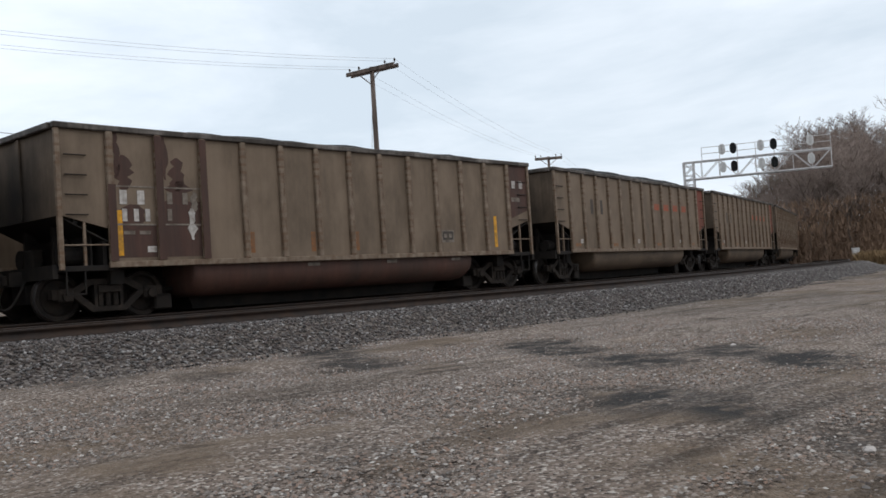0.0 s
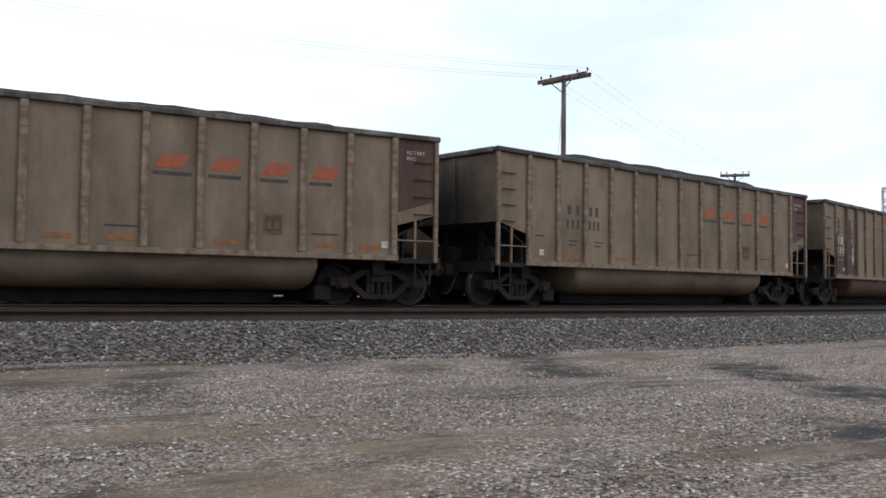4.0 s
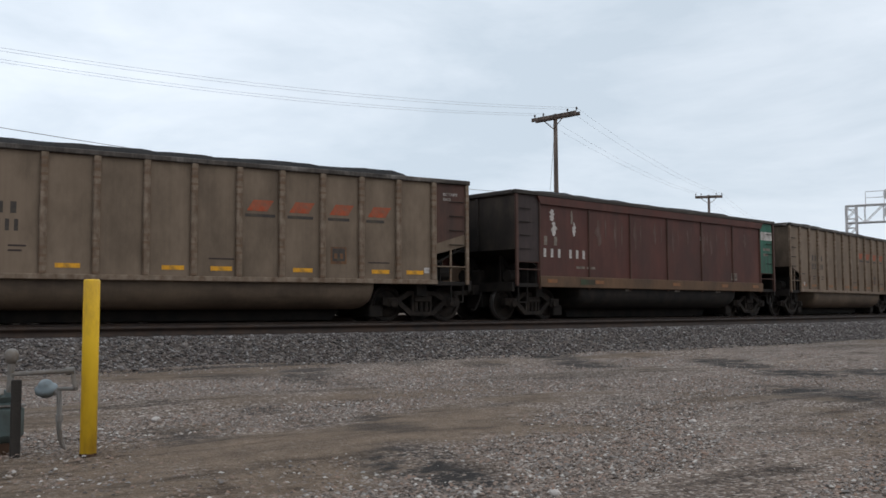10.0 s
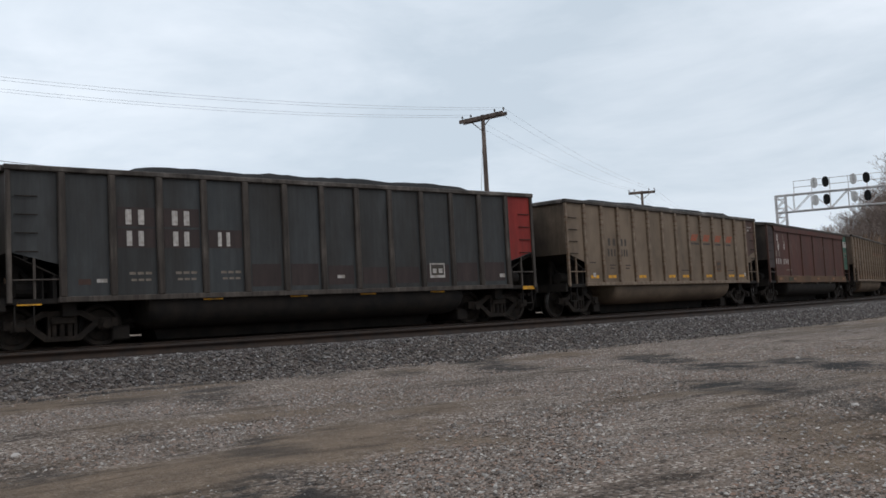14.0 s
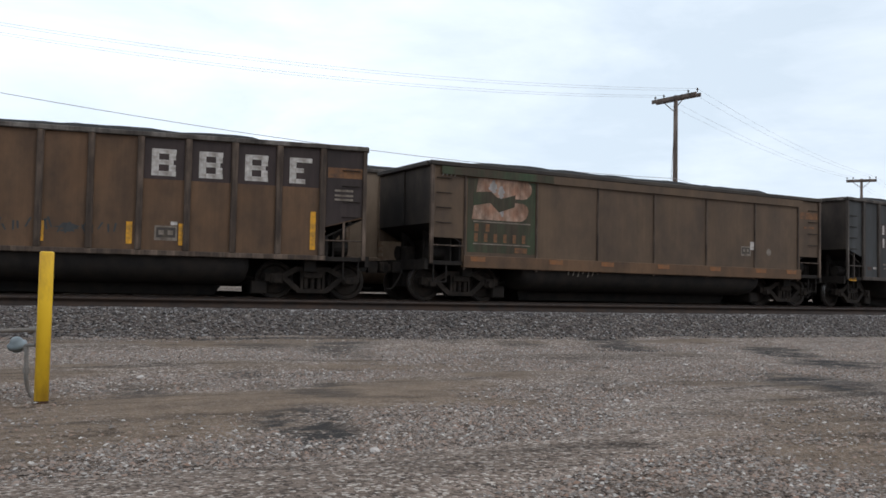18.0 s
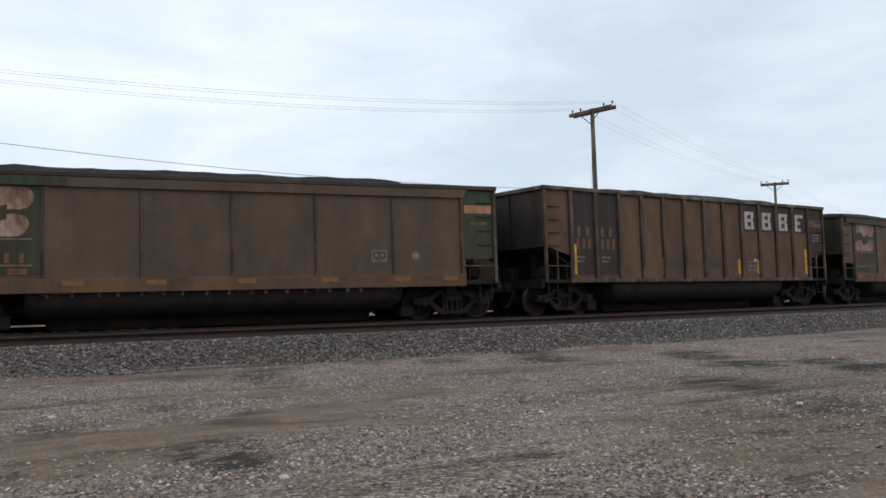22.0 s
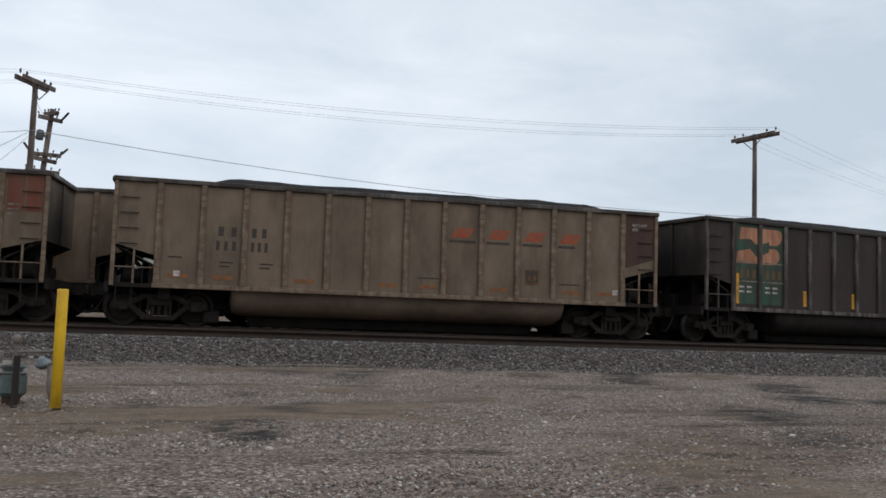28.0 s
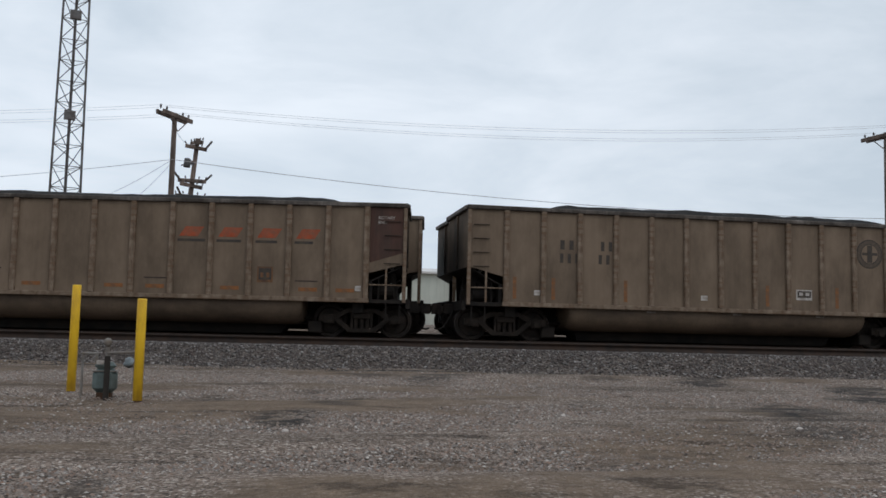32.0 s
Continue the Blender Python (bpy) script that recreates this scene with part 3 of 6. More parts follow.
def soft_noise(x, y, size, seed):
    """Smooth random field over the ground, 0 to 1."""
    g = np.random.default_rng(seed).random((64, 64))
    u, v = x / size, y / size
    i, j = np.floor(u).astype(int), np.floor(v).astype(int)
    a, b = u - i, v - j
    a, b = a * a * (3 - 2 * a), b * b * (3 - 2 * b)
    q = lambda p, r: g[p % 64, r % 64]
    return (q(i, j) * (1 - a) + q(i + 1, j) * a) * (1 - b) + (q(i, j + 1) * (1 - a) + q(i + 1, j + 1) * a) * b


def gravel_cover(x, y):
    """How thickly loose gravel lies on the packed dirt, 0 to 1, in drifts drawn out along the tracks."""
    f = 0.5 * soft_noise(x * 0.5, y, 1.5, 1) + 0.32 * soft_noise(x * 0.7, y, 0.62, 2) + 0.18 * soft_noise(x, y, 0.27, 3)
    # thin between the bollards and the worn wheel tracks
    f = f - 0.12 * np.clip((-7.0 - x) / 4.5, 0, 1) + 0.07 * np.clip((x + 7.5) / 5, 0, 1) - 0.07 * np.exp(-((y - 8.2 - 0.12 * x) / 0.9) ** 2) + 0.06 * np.exp(-((y - 11.2 + 0.05 * x) / 1.3) ** 2)
    # dirt washed bare along the foot of the ballast
    f = f - 0.22 * np.exp(-((near_dist(x, y) - 8.3) / 0.9) ** 2) * np.clip((-2.0 - x) / 5, 0, 1)
    t = np.clip((f - 0.31) / 0.24, 0, 1)
    return t * t * (3 - 2 * t)


# damp dark mud patches: centre, half sizes, turn, depth
STAINS = ((-9.18, 6.37, 0.34, 0.56, -34, 1), (-8.34, 8.24, 0.17, 0.53, -31, 0.6), (-8.74, 9.32, 0.4, 0.53, -26, 0.45), (-10.02, 8.68, 0.35, 0.33, -19, 0.5), (-6.37, 13.24, 0.51, 0.91, -27, 0.6), 
          (-7.77, 12.91, 0.55, 0.52, -23, 0.45), (-4.17, 13.92, 0.52, 1.05, -34, 0.5), (-0.47, 14.59, 0.67, 1.3, -42, 0.85), (0.98, 11.61, 0.59, 1.1, -52, 0.95), (-2.67, 7.5, 0.48, 0.86, -57, 0.8), 
          (0.88, 8.71, 0.43, 0.97, -61, 1), (2.97, 14.79, 1.03, 1.09, -49, 0.6), (-3.41, 12.76, 0.55, 0.48, -38, 0.4), (-8.96, 8.1, 0.3, 0.47, -28, 0.4), (-5.28, 7.97, 0.28, 0.43, -47, 0.35), 
          (-2.89, 6.72, 0.37, 0.62, -49, 0.85), (0.27, 7.53, 0.52, 0.77, -55, 1), (-6.71, 3.08, 0.13, 0.36, -51, 0.6), (-1.19, 13.52, 0.48, 0.96, -35, 0.8), (0.28, 10.61, 0.59, 0.67, -46, 0.85), 
          (-9.16, 5.84, 0.33, 0.41, -17, 1), (-10.1, 8.1, 0.3, 0.44, -7, 0.6), (-6.06, 3.62, 0.2, 0.17, -51, 0.45), (-9.06, 4.42, 0.13, 0.18, -23, 0.3), (-6.84, 12.5, 0.54, 0.67, -14, 0.6), 
          (-2.47, 8.21, 0.47, 0.4, -39, 0.5), (-8.57, 7.66, 0.35, 0.41, -4, 0.5), (-3.49, 5.35, 0.46, 0.81, -33, 0.6), (-0.39, 9.18, 0.67, 0.99, -35, 0.8), (-1.66, 12.3, 0.65, 1, -26, 0.7), 
          (-10.25, 2.13, 0.16, 0.46, 9, 0.6), (-6.84, 11.7, 0.57, 0.79, -9, 0.5))


def stain_at(X, Y):
    stain = np.zeros(X.shape)
    for cx, cy, hx, hy, turn, amount in STAINS:
        c, s = math.cos(radians(turn)), math.sin(radians(turn))
        u, v = ((X - cx) * c + (Y - cy) * s) / hx, ((Y - cy) * c - (X - cx) * s) / hy
        stain = np.maximum(stain, amount * np.clip((1.28 - np.hypot(u, v)) / 0.75, 0, 1))
    # a broken line of damp dirt along the foot of the ballast
    d = near_dist(X, Y) - 0.5 * soft_noise(X * 0.5, Y * 0, 1.3, 7)
    line = np.exp(-((d - 7.6) / 0.16) ** 2) * np.clip(3 * soft_noise(X * 0.6, Y * 0, 1.1, 8) - 0.9, 0, 1)
    return np.maximum(stain, 0.95 * line)


def build_ground():
    def axis(lo, hi, fine0, fine1, step):
        mid = np.arange(fine0, fine1 + 1e-6, step)
        left = fine0 - np.geomspace(step * 2, fine0 - lo, 26)[::-1]
        right = fine1 + np.geomspace(step * 2, hi - fine1, 34)
        return np.concatenate([left, mid, right])
    gx = axis(-1500, 1500, -22, 16, 0.13)
    gy = axis(-1200, 1800, 0, 20, 0.13)
    X, Y = np.meshgrid(gx, gy, indexing="ij")
    Z = ground_z(X, Y)
    rng = np.random.default_rng(4)
    # shallow ruts and lumps
    for k in range(14):
        fx, fy, ph = rng.uniform(-1.2, 1.2), rng.uniform(0.5, 3.0), rng.uniform(0, 6.28)
        Z = Z + 0.008 * np.sin(fx * X + fy * Y + ph) * (near_dist(X, Y) > 4)
    verts = np.stack([X, Y, Z], 2).reshape(-1, 3)
    n = len(gy)
    i, j = np.meshgrid(np.arange(len(gx) - 1), np.arange(n - 1), indexing="ij")
    a = (i * n + j).ravel()
    me = mesh_np("ground", verts, np.stack([a, a + n, a + n + 1, a + 1], 1), M_GROUND, True)
    stain = stain_at(X, Y)
    at = me.attributes.new("stain", "FLOAT", "POINT")
    at.data.foreach_set("value", stain.ravel().astype(np.float32))
    at = me.attributes.new("cover", "FLOAT", "POINT")
    at.data.foreach_set("value", gravel_cover(X, Y).ravel().astype(np.float32))
    return tagged(new("ground", me), "grey and tan packed gravel lot with dark damp patches", "ground", kind="structure")


build_ground()

# roadbed of the three tracks
bed = [(-8.0, -0.72), (-7.25, -0.57), (-6.4, -0.24), (-6.1, -0.19), (-2.65, -0.19), (-2.2, -0.24), (-1.75, -0.19), (1.75, -0.19), (2.2, -0.2), (2.65, -0.06), (6.2, -0.06), (6.6, -0.1), (9.3, -0.7)]
tagged(sweep("ballast_bed", bed, -140, 330, 1.5, M_BED), "grey crushed-stone ballast bed under three tracks", "ballast", kind="structure")

TIE_MESH = mesh_of("tie", box(bmesh.new(), -0.115, 0.115, -1.3, 1.3, -0.34, -0.165, 0.012), M_TIE)
HEAD_RAIL = [(-0.075, -0.155), (-0.075, -0.14), (-0.012, -0.12), (-0.012, -0.045), (-0.037, -0.035), (-0.037, -0.002), (-0.03, 0.0), (0.03, 0.0), (0.037, -0.002),
             (0.037, -0.035), (0.012, -0.045), (0.012, -0.12), (0.075, -0.14), (0.075, -0.155)]


def build_track(off, label, tie_span, lift=0.0):
    tr = thing("railway_track", label, "track", "tracks", kind="structure")
    for side in (-1, 1):
        rail = sweep("rail", HEAD_RAIL, -140, 330, 1.0, M_RAIL, tr, off=off + side * 0.755, lift=lift)
        sweep("rail_head", [(-0.03, 0.0015), (0.03, 0.0015)], -140, 330, 1.0, M_RAILTOP, rail, "polished running surface", off=off + side * 0.755, lift=lift)
    s = tie_span[0]
    while s < tie_span[1]:
        x, y, h = on_track(s, off)
        t = part("tie", TIE_MESH, None, tr)
        t.matrix_basis = pose(x, y, lift + random.uniform(-0.012, 0.006), 0, 0, math.degrees(h) + random.uniform(-1.2, 1.2))
        s += 0.5
    # the ties farther along, in one mesh
    far = [q for q in np.arange(-130, 320, 0.5) if not tie_span[0] <= q < tie_span[1]]
    bx = bmesh.new()
    for q in far:
        x, y, h = on_track(q, off)
        c, sn = math.cos(h), math.sin(h)
        v = [bx.verts.new((x + a * c - b * sn, y + a * sn + b * c, z)) for a in (-0.115, 0.115) for b in (-1.3, 1.3) for z in (lift - 0.3, lift - 0.165)]
        for f in ((0, 1, 3, 2), (4, 6, 7, 5), (0, 4, 5, 1), (2, 3, 7, 6), (1, 5, 7, 3)):
            bx.faces.new([v[i] for i in f])
    tagged(part("far_ties", bx, M_TIE, tr), kind="stuff")
    return tr


build_track(-FAR, "empty front railway track with worn steel rails on wooden ties", (-34, 90))
build_track(0.0, "middle railway track with worn steel rails on wooden ties", (-18, 22))
build_track(FAR, "rear railway track behind the others on the same ballast", (-10, 12), LIFT)


def scatter(name, label, material, n, place, size, seed, flat=0.65, half=False):
    """Loose stones as one mesh: place(rng, n) gives x, y, z; size: smallest and largest."""
    rng = np.random.default_rng(seed)
    base = np.array([(0, 0, 1), (1, 0, 0), (0, 1, 0), (-1, 0, 0), (0, -1, 0), (0, 0, -1), (0.65, 0.65, 0.5)], float)
    tri = np.array([(0, 1, 6), (0, 6, 2), (1, 2, 6), (0, 2, 3), (0, 3, 4), (0, 4, 1), (5, 2, 1), (5, 3, 2), (5, 4, 3), (5, 1, 4)])
    if half:
        # half-buried chips: five faces round a crown
        base = np.array([(0.1, 0.05, 0.8)] + [(math.cos(1.257 * k), math.sin(1.257 * k), 0.0) for k in range(5)])
        tri = np.array([(0, 1 + k, 1 + (k + 1) % 5) for k in range(5)])
    p = place(rng, n)
    n = len(p)
    r = size[0] + (size[1] - size[0]) * rng.random(n) ** 2.2
    v = base[None] * (1 + rng.uniform(-0.35, 0.35, (n, len(base), 1))) + rng.uniform(-0.2, 0.2, (n, len(base), 3))
    v[:, :, 2] *= flat
    a = rng.uniform(0, 6.28, n)
    c, s = np.cos(a)[:, None], np.sin(a)[:, None]
    x, y = v[:, :, 0] * c - v[:, :, 1] * s, v[:, :, 0] * s + v[:, :, 1] * c
    tilt = rng.uniform(-0.7, 0.7, n)[:, None] * (0.5 if half else 1.0)
    z = v[:, :, 2] * np.cos(tilt) + x * np.sin(tilt)
    verts = np.stack([x, y, z], 2) * r[:, None, None] + p[:, None, :]
    faces = (tri[None] + (np.arange(n) * len(base))[:, None, None]).reshape(-1, 3)
    ob = new(name, mesh_np(name, verts.reshape(-1, 3), faces, material))
    return tagged(ob, label, "stones", kind="stuff")


def ballast_place(rng, n):
    s = -26 + 92 * rng.random(n) ** 1.25
    o = -4.6 - 2.75 * rng.random(n) ** 0.75 + 0.3 * rng.standard_normal(n) * (rng.random(n) < 0.6)
    x, y, h = on_track(s, o)
    z = np.interp(o, [b[0] for b in bed], [b[1] for b in bed])
    z = np.maximum(z, ground_z(x, y)) + 0.008
    return np.stack([x, y, z], 1)


def lot_place(rng, n):
    # thicker in drifts, thin on the packed dirt
    x, y = rng.uniform(-15, 6, n), 1.4 + 13.9 * rng.random(n) ** 1.25
    keep = rng.random(n) < (0.15 + 0.75 * gravel_cover(x, y)) * (1 - np.clip(1.5 * stain_at(x, y), 0, 0.97))
    x, y = x[keep], y[keep]
    return np.stack([x, y, ground_z(x, y) + 0.003], 1)


scatter("ballast_stones", "grey and brownish crushed ballast stones beside the rails", M_BALLAST, 105000, ballast_place, (0.015, 0.042), 1)
scatter("gravel_stones", "loose pale gravel scattered over the lot", M_PEBBLE, 660000, lot_place, (0.004, 0.019), 2, 0.75, True)


# ---- coal cars ----
PITCH = 16.18
HALF = 7.36          # body's half length
WIDE = 1.50          # side sheet's half width; the ribs stand out to 1.58
TOP, SILL = 3.75, 1.02
MESHES = {}


def set_body(top, sill=1.02):
    """Heights of the top chord and of the side sill of the bodies built next."""
    global TOP, SILL
    TOP, SILL = top, sill


def shared(key, make, material, smooth=False):
    """One mesh for all alike parts."""
    k = (key, material.name, TOP, SILL)
    if k not in MESHES:
        MESHES[k] = mesh_of(key[0] if isinstance(key, tuple) else key, make(), material, smooth)
    return MESHES[k]


def side_sheet(notch):
    """The two side sheets with the stepped-in lower corners."""
    def make():
        bm = bmesh.new()
        if notch == "slope":
            o = [(-HALF, TOP), (-HALF, 2.0), (-6.3, 1.72), (-6.3, SILL), (6.3, SILL), (6.3, 1.72), (HALF, 2.0), (HALF, TOP)]
        else:
            o = [(-HALF, TOP), (-HALF, 1.62), (-6.42, 1.62), (-6.42, SILL - 0.04), (6.42, SILL - 0.04), (6.42, 1.62), (HALF, 1.62), (HALF, TOP)]
        return prism(bm, o, -WIDE, -WIDE + 0.03)
    return make


def end_sheet():
    return prism(bmesh.new(), [(HALF - 0.04, TOP - 0.01), (HALF, TOP - 0.01), (HALF, 1.98), (HALF - 0.04, 1.98)], -WIDE + 0.032, WIDE - 0.032)


def slope_sheet():
    return prism(bmesh.new(), [(HALF - 0.04, 1.976), (HALF - 0.003, 1.976), (5.5, 1.02), (5.46, 1.06)], -WIDE + 0.034, WIDE - 0.034)


def end_post():
    """Stand that carries the slope sheet over the end platform."""
    return box(bmesh.new(), 6.95, 7.08, -0.05, 0.05, 1.03, 1.85)


def end_brace():
    return prism(bmesh.new(), [(6.3, 1.03), (6.45, 1.03), (7.0, 1.7), (7.0, 1.85)], -0.03, 0.03)


def end_crossbeam():
    return box(bmesh.new(), 6.96, 7.05, -1.45, 1.45, 1.84, 1.94)


def inner_bulkhead():
    return box(bmesh.new(), 6.4, 6.48, -1.45, 1.45, 1.03, 1.5)


# Plain dark sheet added across the end recess in place of dim machinery.
def hanger_plate():
    return box(bmesh.new(), 6.62, 6.66, -1.3, 1.3, 1.03, 1.62)


def end_rib():
    return box(bmesh.new(), HALF + 0.003, HALF + 0.05, -0.06, 0.06, 2.0, TOP - 0.135, 0.01)


def rib(w, d):
    def make():
        bm = bmesh.new()
        prism(bm, [(-w / 2, SILL + 0.06), (-w / 2, TOP - 0.1), (w / 2, TOP - 0.1), (w / 2, SILL + 0.06)], -WIDE - d, -WIDE + 0.004)
        bmesh.ops.bevel(bm, geom=[e for e in bm.edges if abs(e.verts[0].co.y + WIDE + d) < 1e-4 and abs(e.verts[1].co.y + WIDE + d) < 1e-4], offset=0.022, segments=1, affect="EDGES")
        return bm
    return make


def top_chord():
    return box(bmesh.new(), -HALF - 0.06, HALF + 0.06, -WIDE - 0.085, -WIDE + 0.05, TOP - 0.12, TOP, 0.02)


def end_chord():
    return box(bmesh.new(), HALF - 0.05, HALF + 0.1, -WIDE + 0.06, WIDE - 0.06, TOP - 0.13, TOP - 0.004, 0.02)


def wide_band():
    """Deep flat band along the top of a smooth-sided car."""
    return prism(bmesh.new(), [(-6.5, TOP - 0.12), (-6.35, TOP - 0.34), (6.35, TOP - 0.34), (6.5, TOP - 0.12)], -WIDE - 0.07, -WIDE - 0.004)


def low_band(h):
    def make():
        return box(bmesh.new(), -6.4, 6.4, -WIDE - 0.075, -WIDE - 0.003, SILL - 0.05, SILL - 0.05 + h, 0.012)
    return make


def hull(prof):
    """A trough of the given cross section between the trucks, its ends drawn up."""
    def make():
        bm = bmesh.new()
        rings = []
        for u, k in ((-4.46, 0.45), (-4.42, 0.75), (-4.3, 0.93), (-4.1, 1.0), (4.25, 1.0), (4.45, 0.93), (4.57, 0.75), (4.61, 0.45)):
            rings.append([bm.verts.new((u, v * (0.94 + 0.06 * k), 1.0 - (1.0 - z) * (0.3 + 0.7 * k))) for v, z in prof])
        for a, b in zip(rings, rings[1:]):
            for i in range(len(prof) - 1):
                bm.faces.new((a[i], b[i], b[i + 1], a[i + 1]))
        bm.faces.new(rings[0])
        bm.faces.new(rings[-1][::-1])
        return bm
    return make


TUB = hull([(-1.44, 1.0), (-1.44, 0.8), (-1.42, 0.66), (-1.35, 0.52), (-1.24, 0.42), (-1.08, 0.345), (-0.9, 0.31), (0.9, 0.31), (1.08, 0.345), (1.24, 0.42), (1.35, 0.52), (1.42, 0.66), (1.44, 0.8), (1.44, 1.0)])


def keel():
    """Dark block added under the tub to stand for shade and close the gap."""
    bm = bmesh.new()
    prism(bm, [(-4.0, 0.32), (-3.9, 0.05), (3.9, 0.05), (4.1, 0.32)], -0.45, 0.45)
    return bm


def coal_heap(seed):
    def make():
        rng = random.Random(seed)
        bm = bmesh.new()
        nu, nv = 44, 8
        top = rng.uniform(0.2, 0.34)
        a0, a1 = rng.uniform(-5.4, -3.6), rng.uniform(4.2, 5.4)
        g = []
        for i in range(nu + 1):
            u = -7.28 + 14.56 * i / nu
            row = []
            for j in range(nv + 1):
                v = -1.44 + 2.88 * j / nv
                rise = max(0.0, min(1.0, (u - a0 + 1.6) / 1.6)) * max(0.0, min(1.0, (a1 + 1.6 - u) / 1.6))
                rise = rise * rise * (3 - 2 * rise)
                across = 1 - (abs(v) / 1.44) ** 2.2
                z = TOP - 0.16 + (top + 0.16) * rise * (0.5 + 0.5 * across) + 0.05 * noise.noise((u * 0.9, v, seed * 3.1)) + 0.03 * noise.noise((u * 3.5, v * 3, seed * 1.7)) * rise
                if j in (0, nv):
                    z = min(z, TOP - 0.05)
                row.append(bm.verts.new((u, v, z)))
            g.append(row)
        for i in range(nu):
            for j in range(nv):
                bm.faces.new((g[i][j], g[i + 1][j], g[i + 1][j + 1], g[i][j + 1]))
        return bm
    return make


def sill_frame():
    """Centre sill."""
    return box(bmesh.new(), -7.75, 7.75, -0.18, 0.18, 0.72, 1.0)


def end_platform():
    return box(bmesh.new(), 6.25, 7.395, -1.5, 1.5, 0.93, 1.03)


def body_bolster():
    return box(bmesh.new(), 5.95, 6.24, -1.25, 1.25, 0.66, 0.95)


def end_sill():
    return box(bmesh.new(), 7.4, 7.5, -1.48, 1.48, 0.8, 1.06)


def brake_rigging():
    """Beam and levers from truck to tub, added to block the bright gap."""
    bm = box(bmesh.new(), 4.72, 5.12, -0.95, 0.95, 0.1, 0.42, 0.03)
    box(bm, 4.4, 7.5, -0.3, 0.3, 0.36, 0.72)
    bar(bm, (4.3, -0.5, 0.55), (5.4, -0.55, 0.4), 0.05, n=6)
    bar(bm, (4.3, 0.5, 0.55), (5.4, 0.55, 0.4), 0.05, n=6)
    return bm


def brake_cylinder():
    return bar(bmesh.new(), (6.5, -0.95, 1.28), (7.05, -0.95, 1.28), 0.2, n=12)


def air_reservoir():
    return bar(bmesh.new(), (6.45, 0.9, 1.25), (7.1, 0.9, 1.25), 0.17, n=12)


def brake_valve():
    return box(bmesh.new(), 6.9, 7.15, -0.5, -0.15, 1.03, 1.45, 0.03)


def coupler():
    bm = bmesh.new()
    box(bm, 7.5, 7.86, -0.08, 0.08, 0.74, 0.94, 0.015)
    prism(bm, [(7.82, 0.70), (7.82, 0.99), (8.06, 0.99), (8.08, 0.85), (8.06, 0.70)], -0.15, 0.06)
    box(bm, 7.97, 8.09, 0.02, 0.14, 0.72, 0.97, 0.02)
    return bm


def hose():
    bm = bmesh.new()
    pts = [Vector((7.5 + 0.55 * t, 0.3 + 0.1 * t, 0.82 - 0.55 * math.sin(math.pi * t * 0.62))) for t in np.linspace(0, 1, 10)]
    rings = []
    for i, p in enumerate(pts):
        d = (pts[min(i + 1, 9)] - pts[max(i - 1, 0)]).normalized()
        q = d.to_track_quat("Z", "Y")
        rings.append([bm.verts.new(p + q @ Vector((0.028 * math.cos(a), 0.028 * math.sin(a), 0))) for a in np.linspace(0, 2 * math.pi, 6, endpoint=False)])
    for a, b in zip(rings, rings[1:]):
        for i in range(6):
            bm.faces.new((a[i], a[(i + 1) % 6], b[(i + 1) % 6], b[i]))
    bm.faces.new(rings[0][::-1]), bm.faces.new(rings[-1])
    return bm


def sideframe():
    """Cast truck side frame: arch bar, sloping struts, journal boxes, bolster spring nest."""
    bm = bmesh.new()
    prism(bm, [(-1.16, 0.42), (-1.16, 0.60), (-0.72, 0.62), (-0.42, 0.78), (0.42, 0.78), (0.72, 0.62), (1.16, 0.60), (1.16, 0.42), (0.93, 0.40), (0.66, 0.50), (0.36, 0.67), (-0.36, 0.67), (-0.66, 0.50), (-0.93, 0.40)],
          -0.07, 0.07)
    prism(bm, [(-0.84, 0.53), (-0.72, 0.59), (-0.28, 0.24), (0.28, 0.24), (0.72, 0.59), (0.84, 0.53), (0.36, 0.14), (-0.36, 0.14)], -0.065, 0.065)
    for u in (-0.30, 0.24):
        box(bm, u, u + 0.06, -0.06, 0.06, 0.22, 0.70)
    for u in (-0.16, 0.0, 0.16):
        bar(bm, (u, 0, 0.25), (u, 0, 0.5), 0.06, n=8)
    box(bm, -0.24, 0.24, -0.11, 0.05, 0.5, 0.66, 0.02)
    for u in (-0.89, 0.89):
        box(bm, u - 0.15, u + 0.15, -0.12, 0.07, 0.35, 0.60, 0.03)
        bar(bm, (u, -0.16, 0.457), (u, -0.10, 0.457), 0.09, n=10)
    return bm


def wheelset():
    """Axle and two wheels, centred on its axle."""
    bm = bmesh.new()
    for side in (-1, 1):
        m = Matrix.Rotation(radians(90), 4, "X")
        pr = [(0.0, 0.80), (0.12, 0.80), (0.13, 0.755), (0.33, 0.735), (0.37, 0.79), (0.436, 0.788), (0.452, 0.785), (0.457, 0.775), (0.462, 0.70), (0.487, 0.685), (0.487, 0.655), (0.37, 0.66), (0.33, 0.70), (0.1, 0.66), (0.0, 0.66)]
        lathe(bm, [(r, side * h) for r, h in pr], m, 28)
        for k in range(3):
            a = k * 2.094
            box(bm, 0.2 * math.cos(a) - 0.03, 0.2 * math.cos(a) + 0.03, side * 0.75 - 0.012, side * 0.75 + 0.012, 0.2 * math.sin(a) - 0.03, 0.2 * math.sin(a) + 0.03)
    bar(bm, (0, -1.0, 0), (0, 1.0, 0), 0.085, n=12)
    return bm


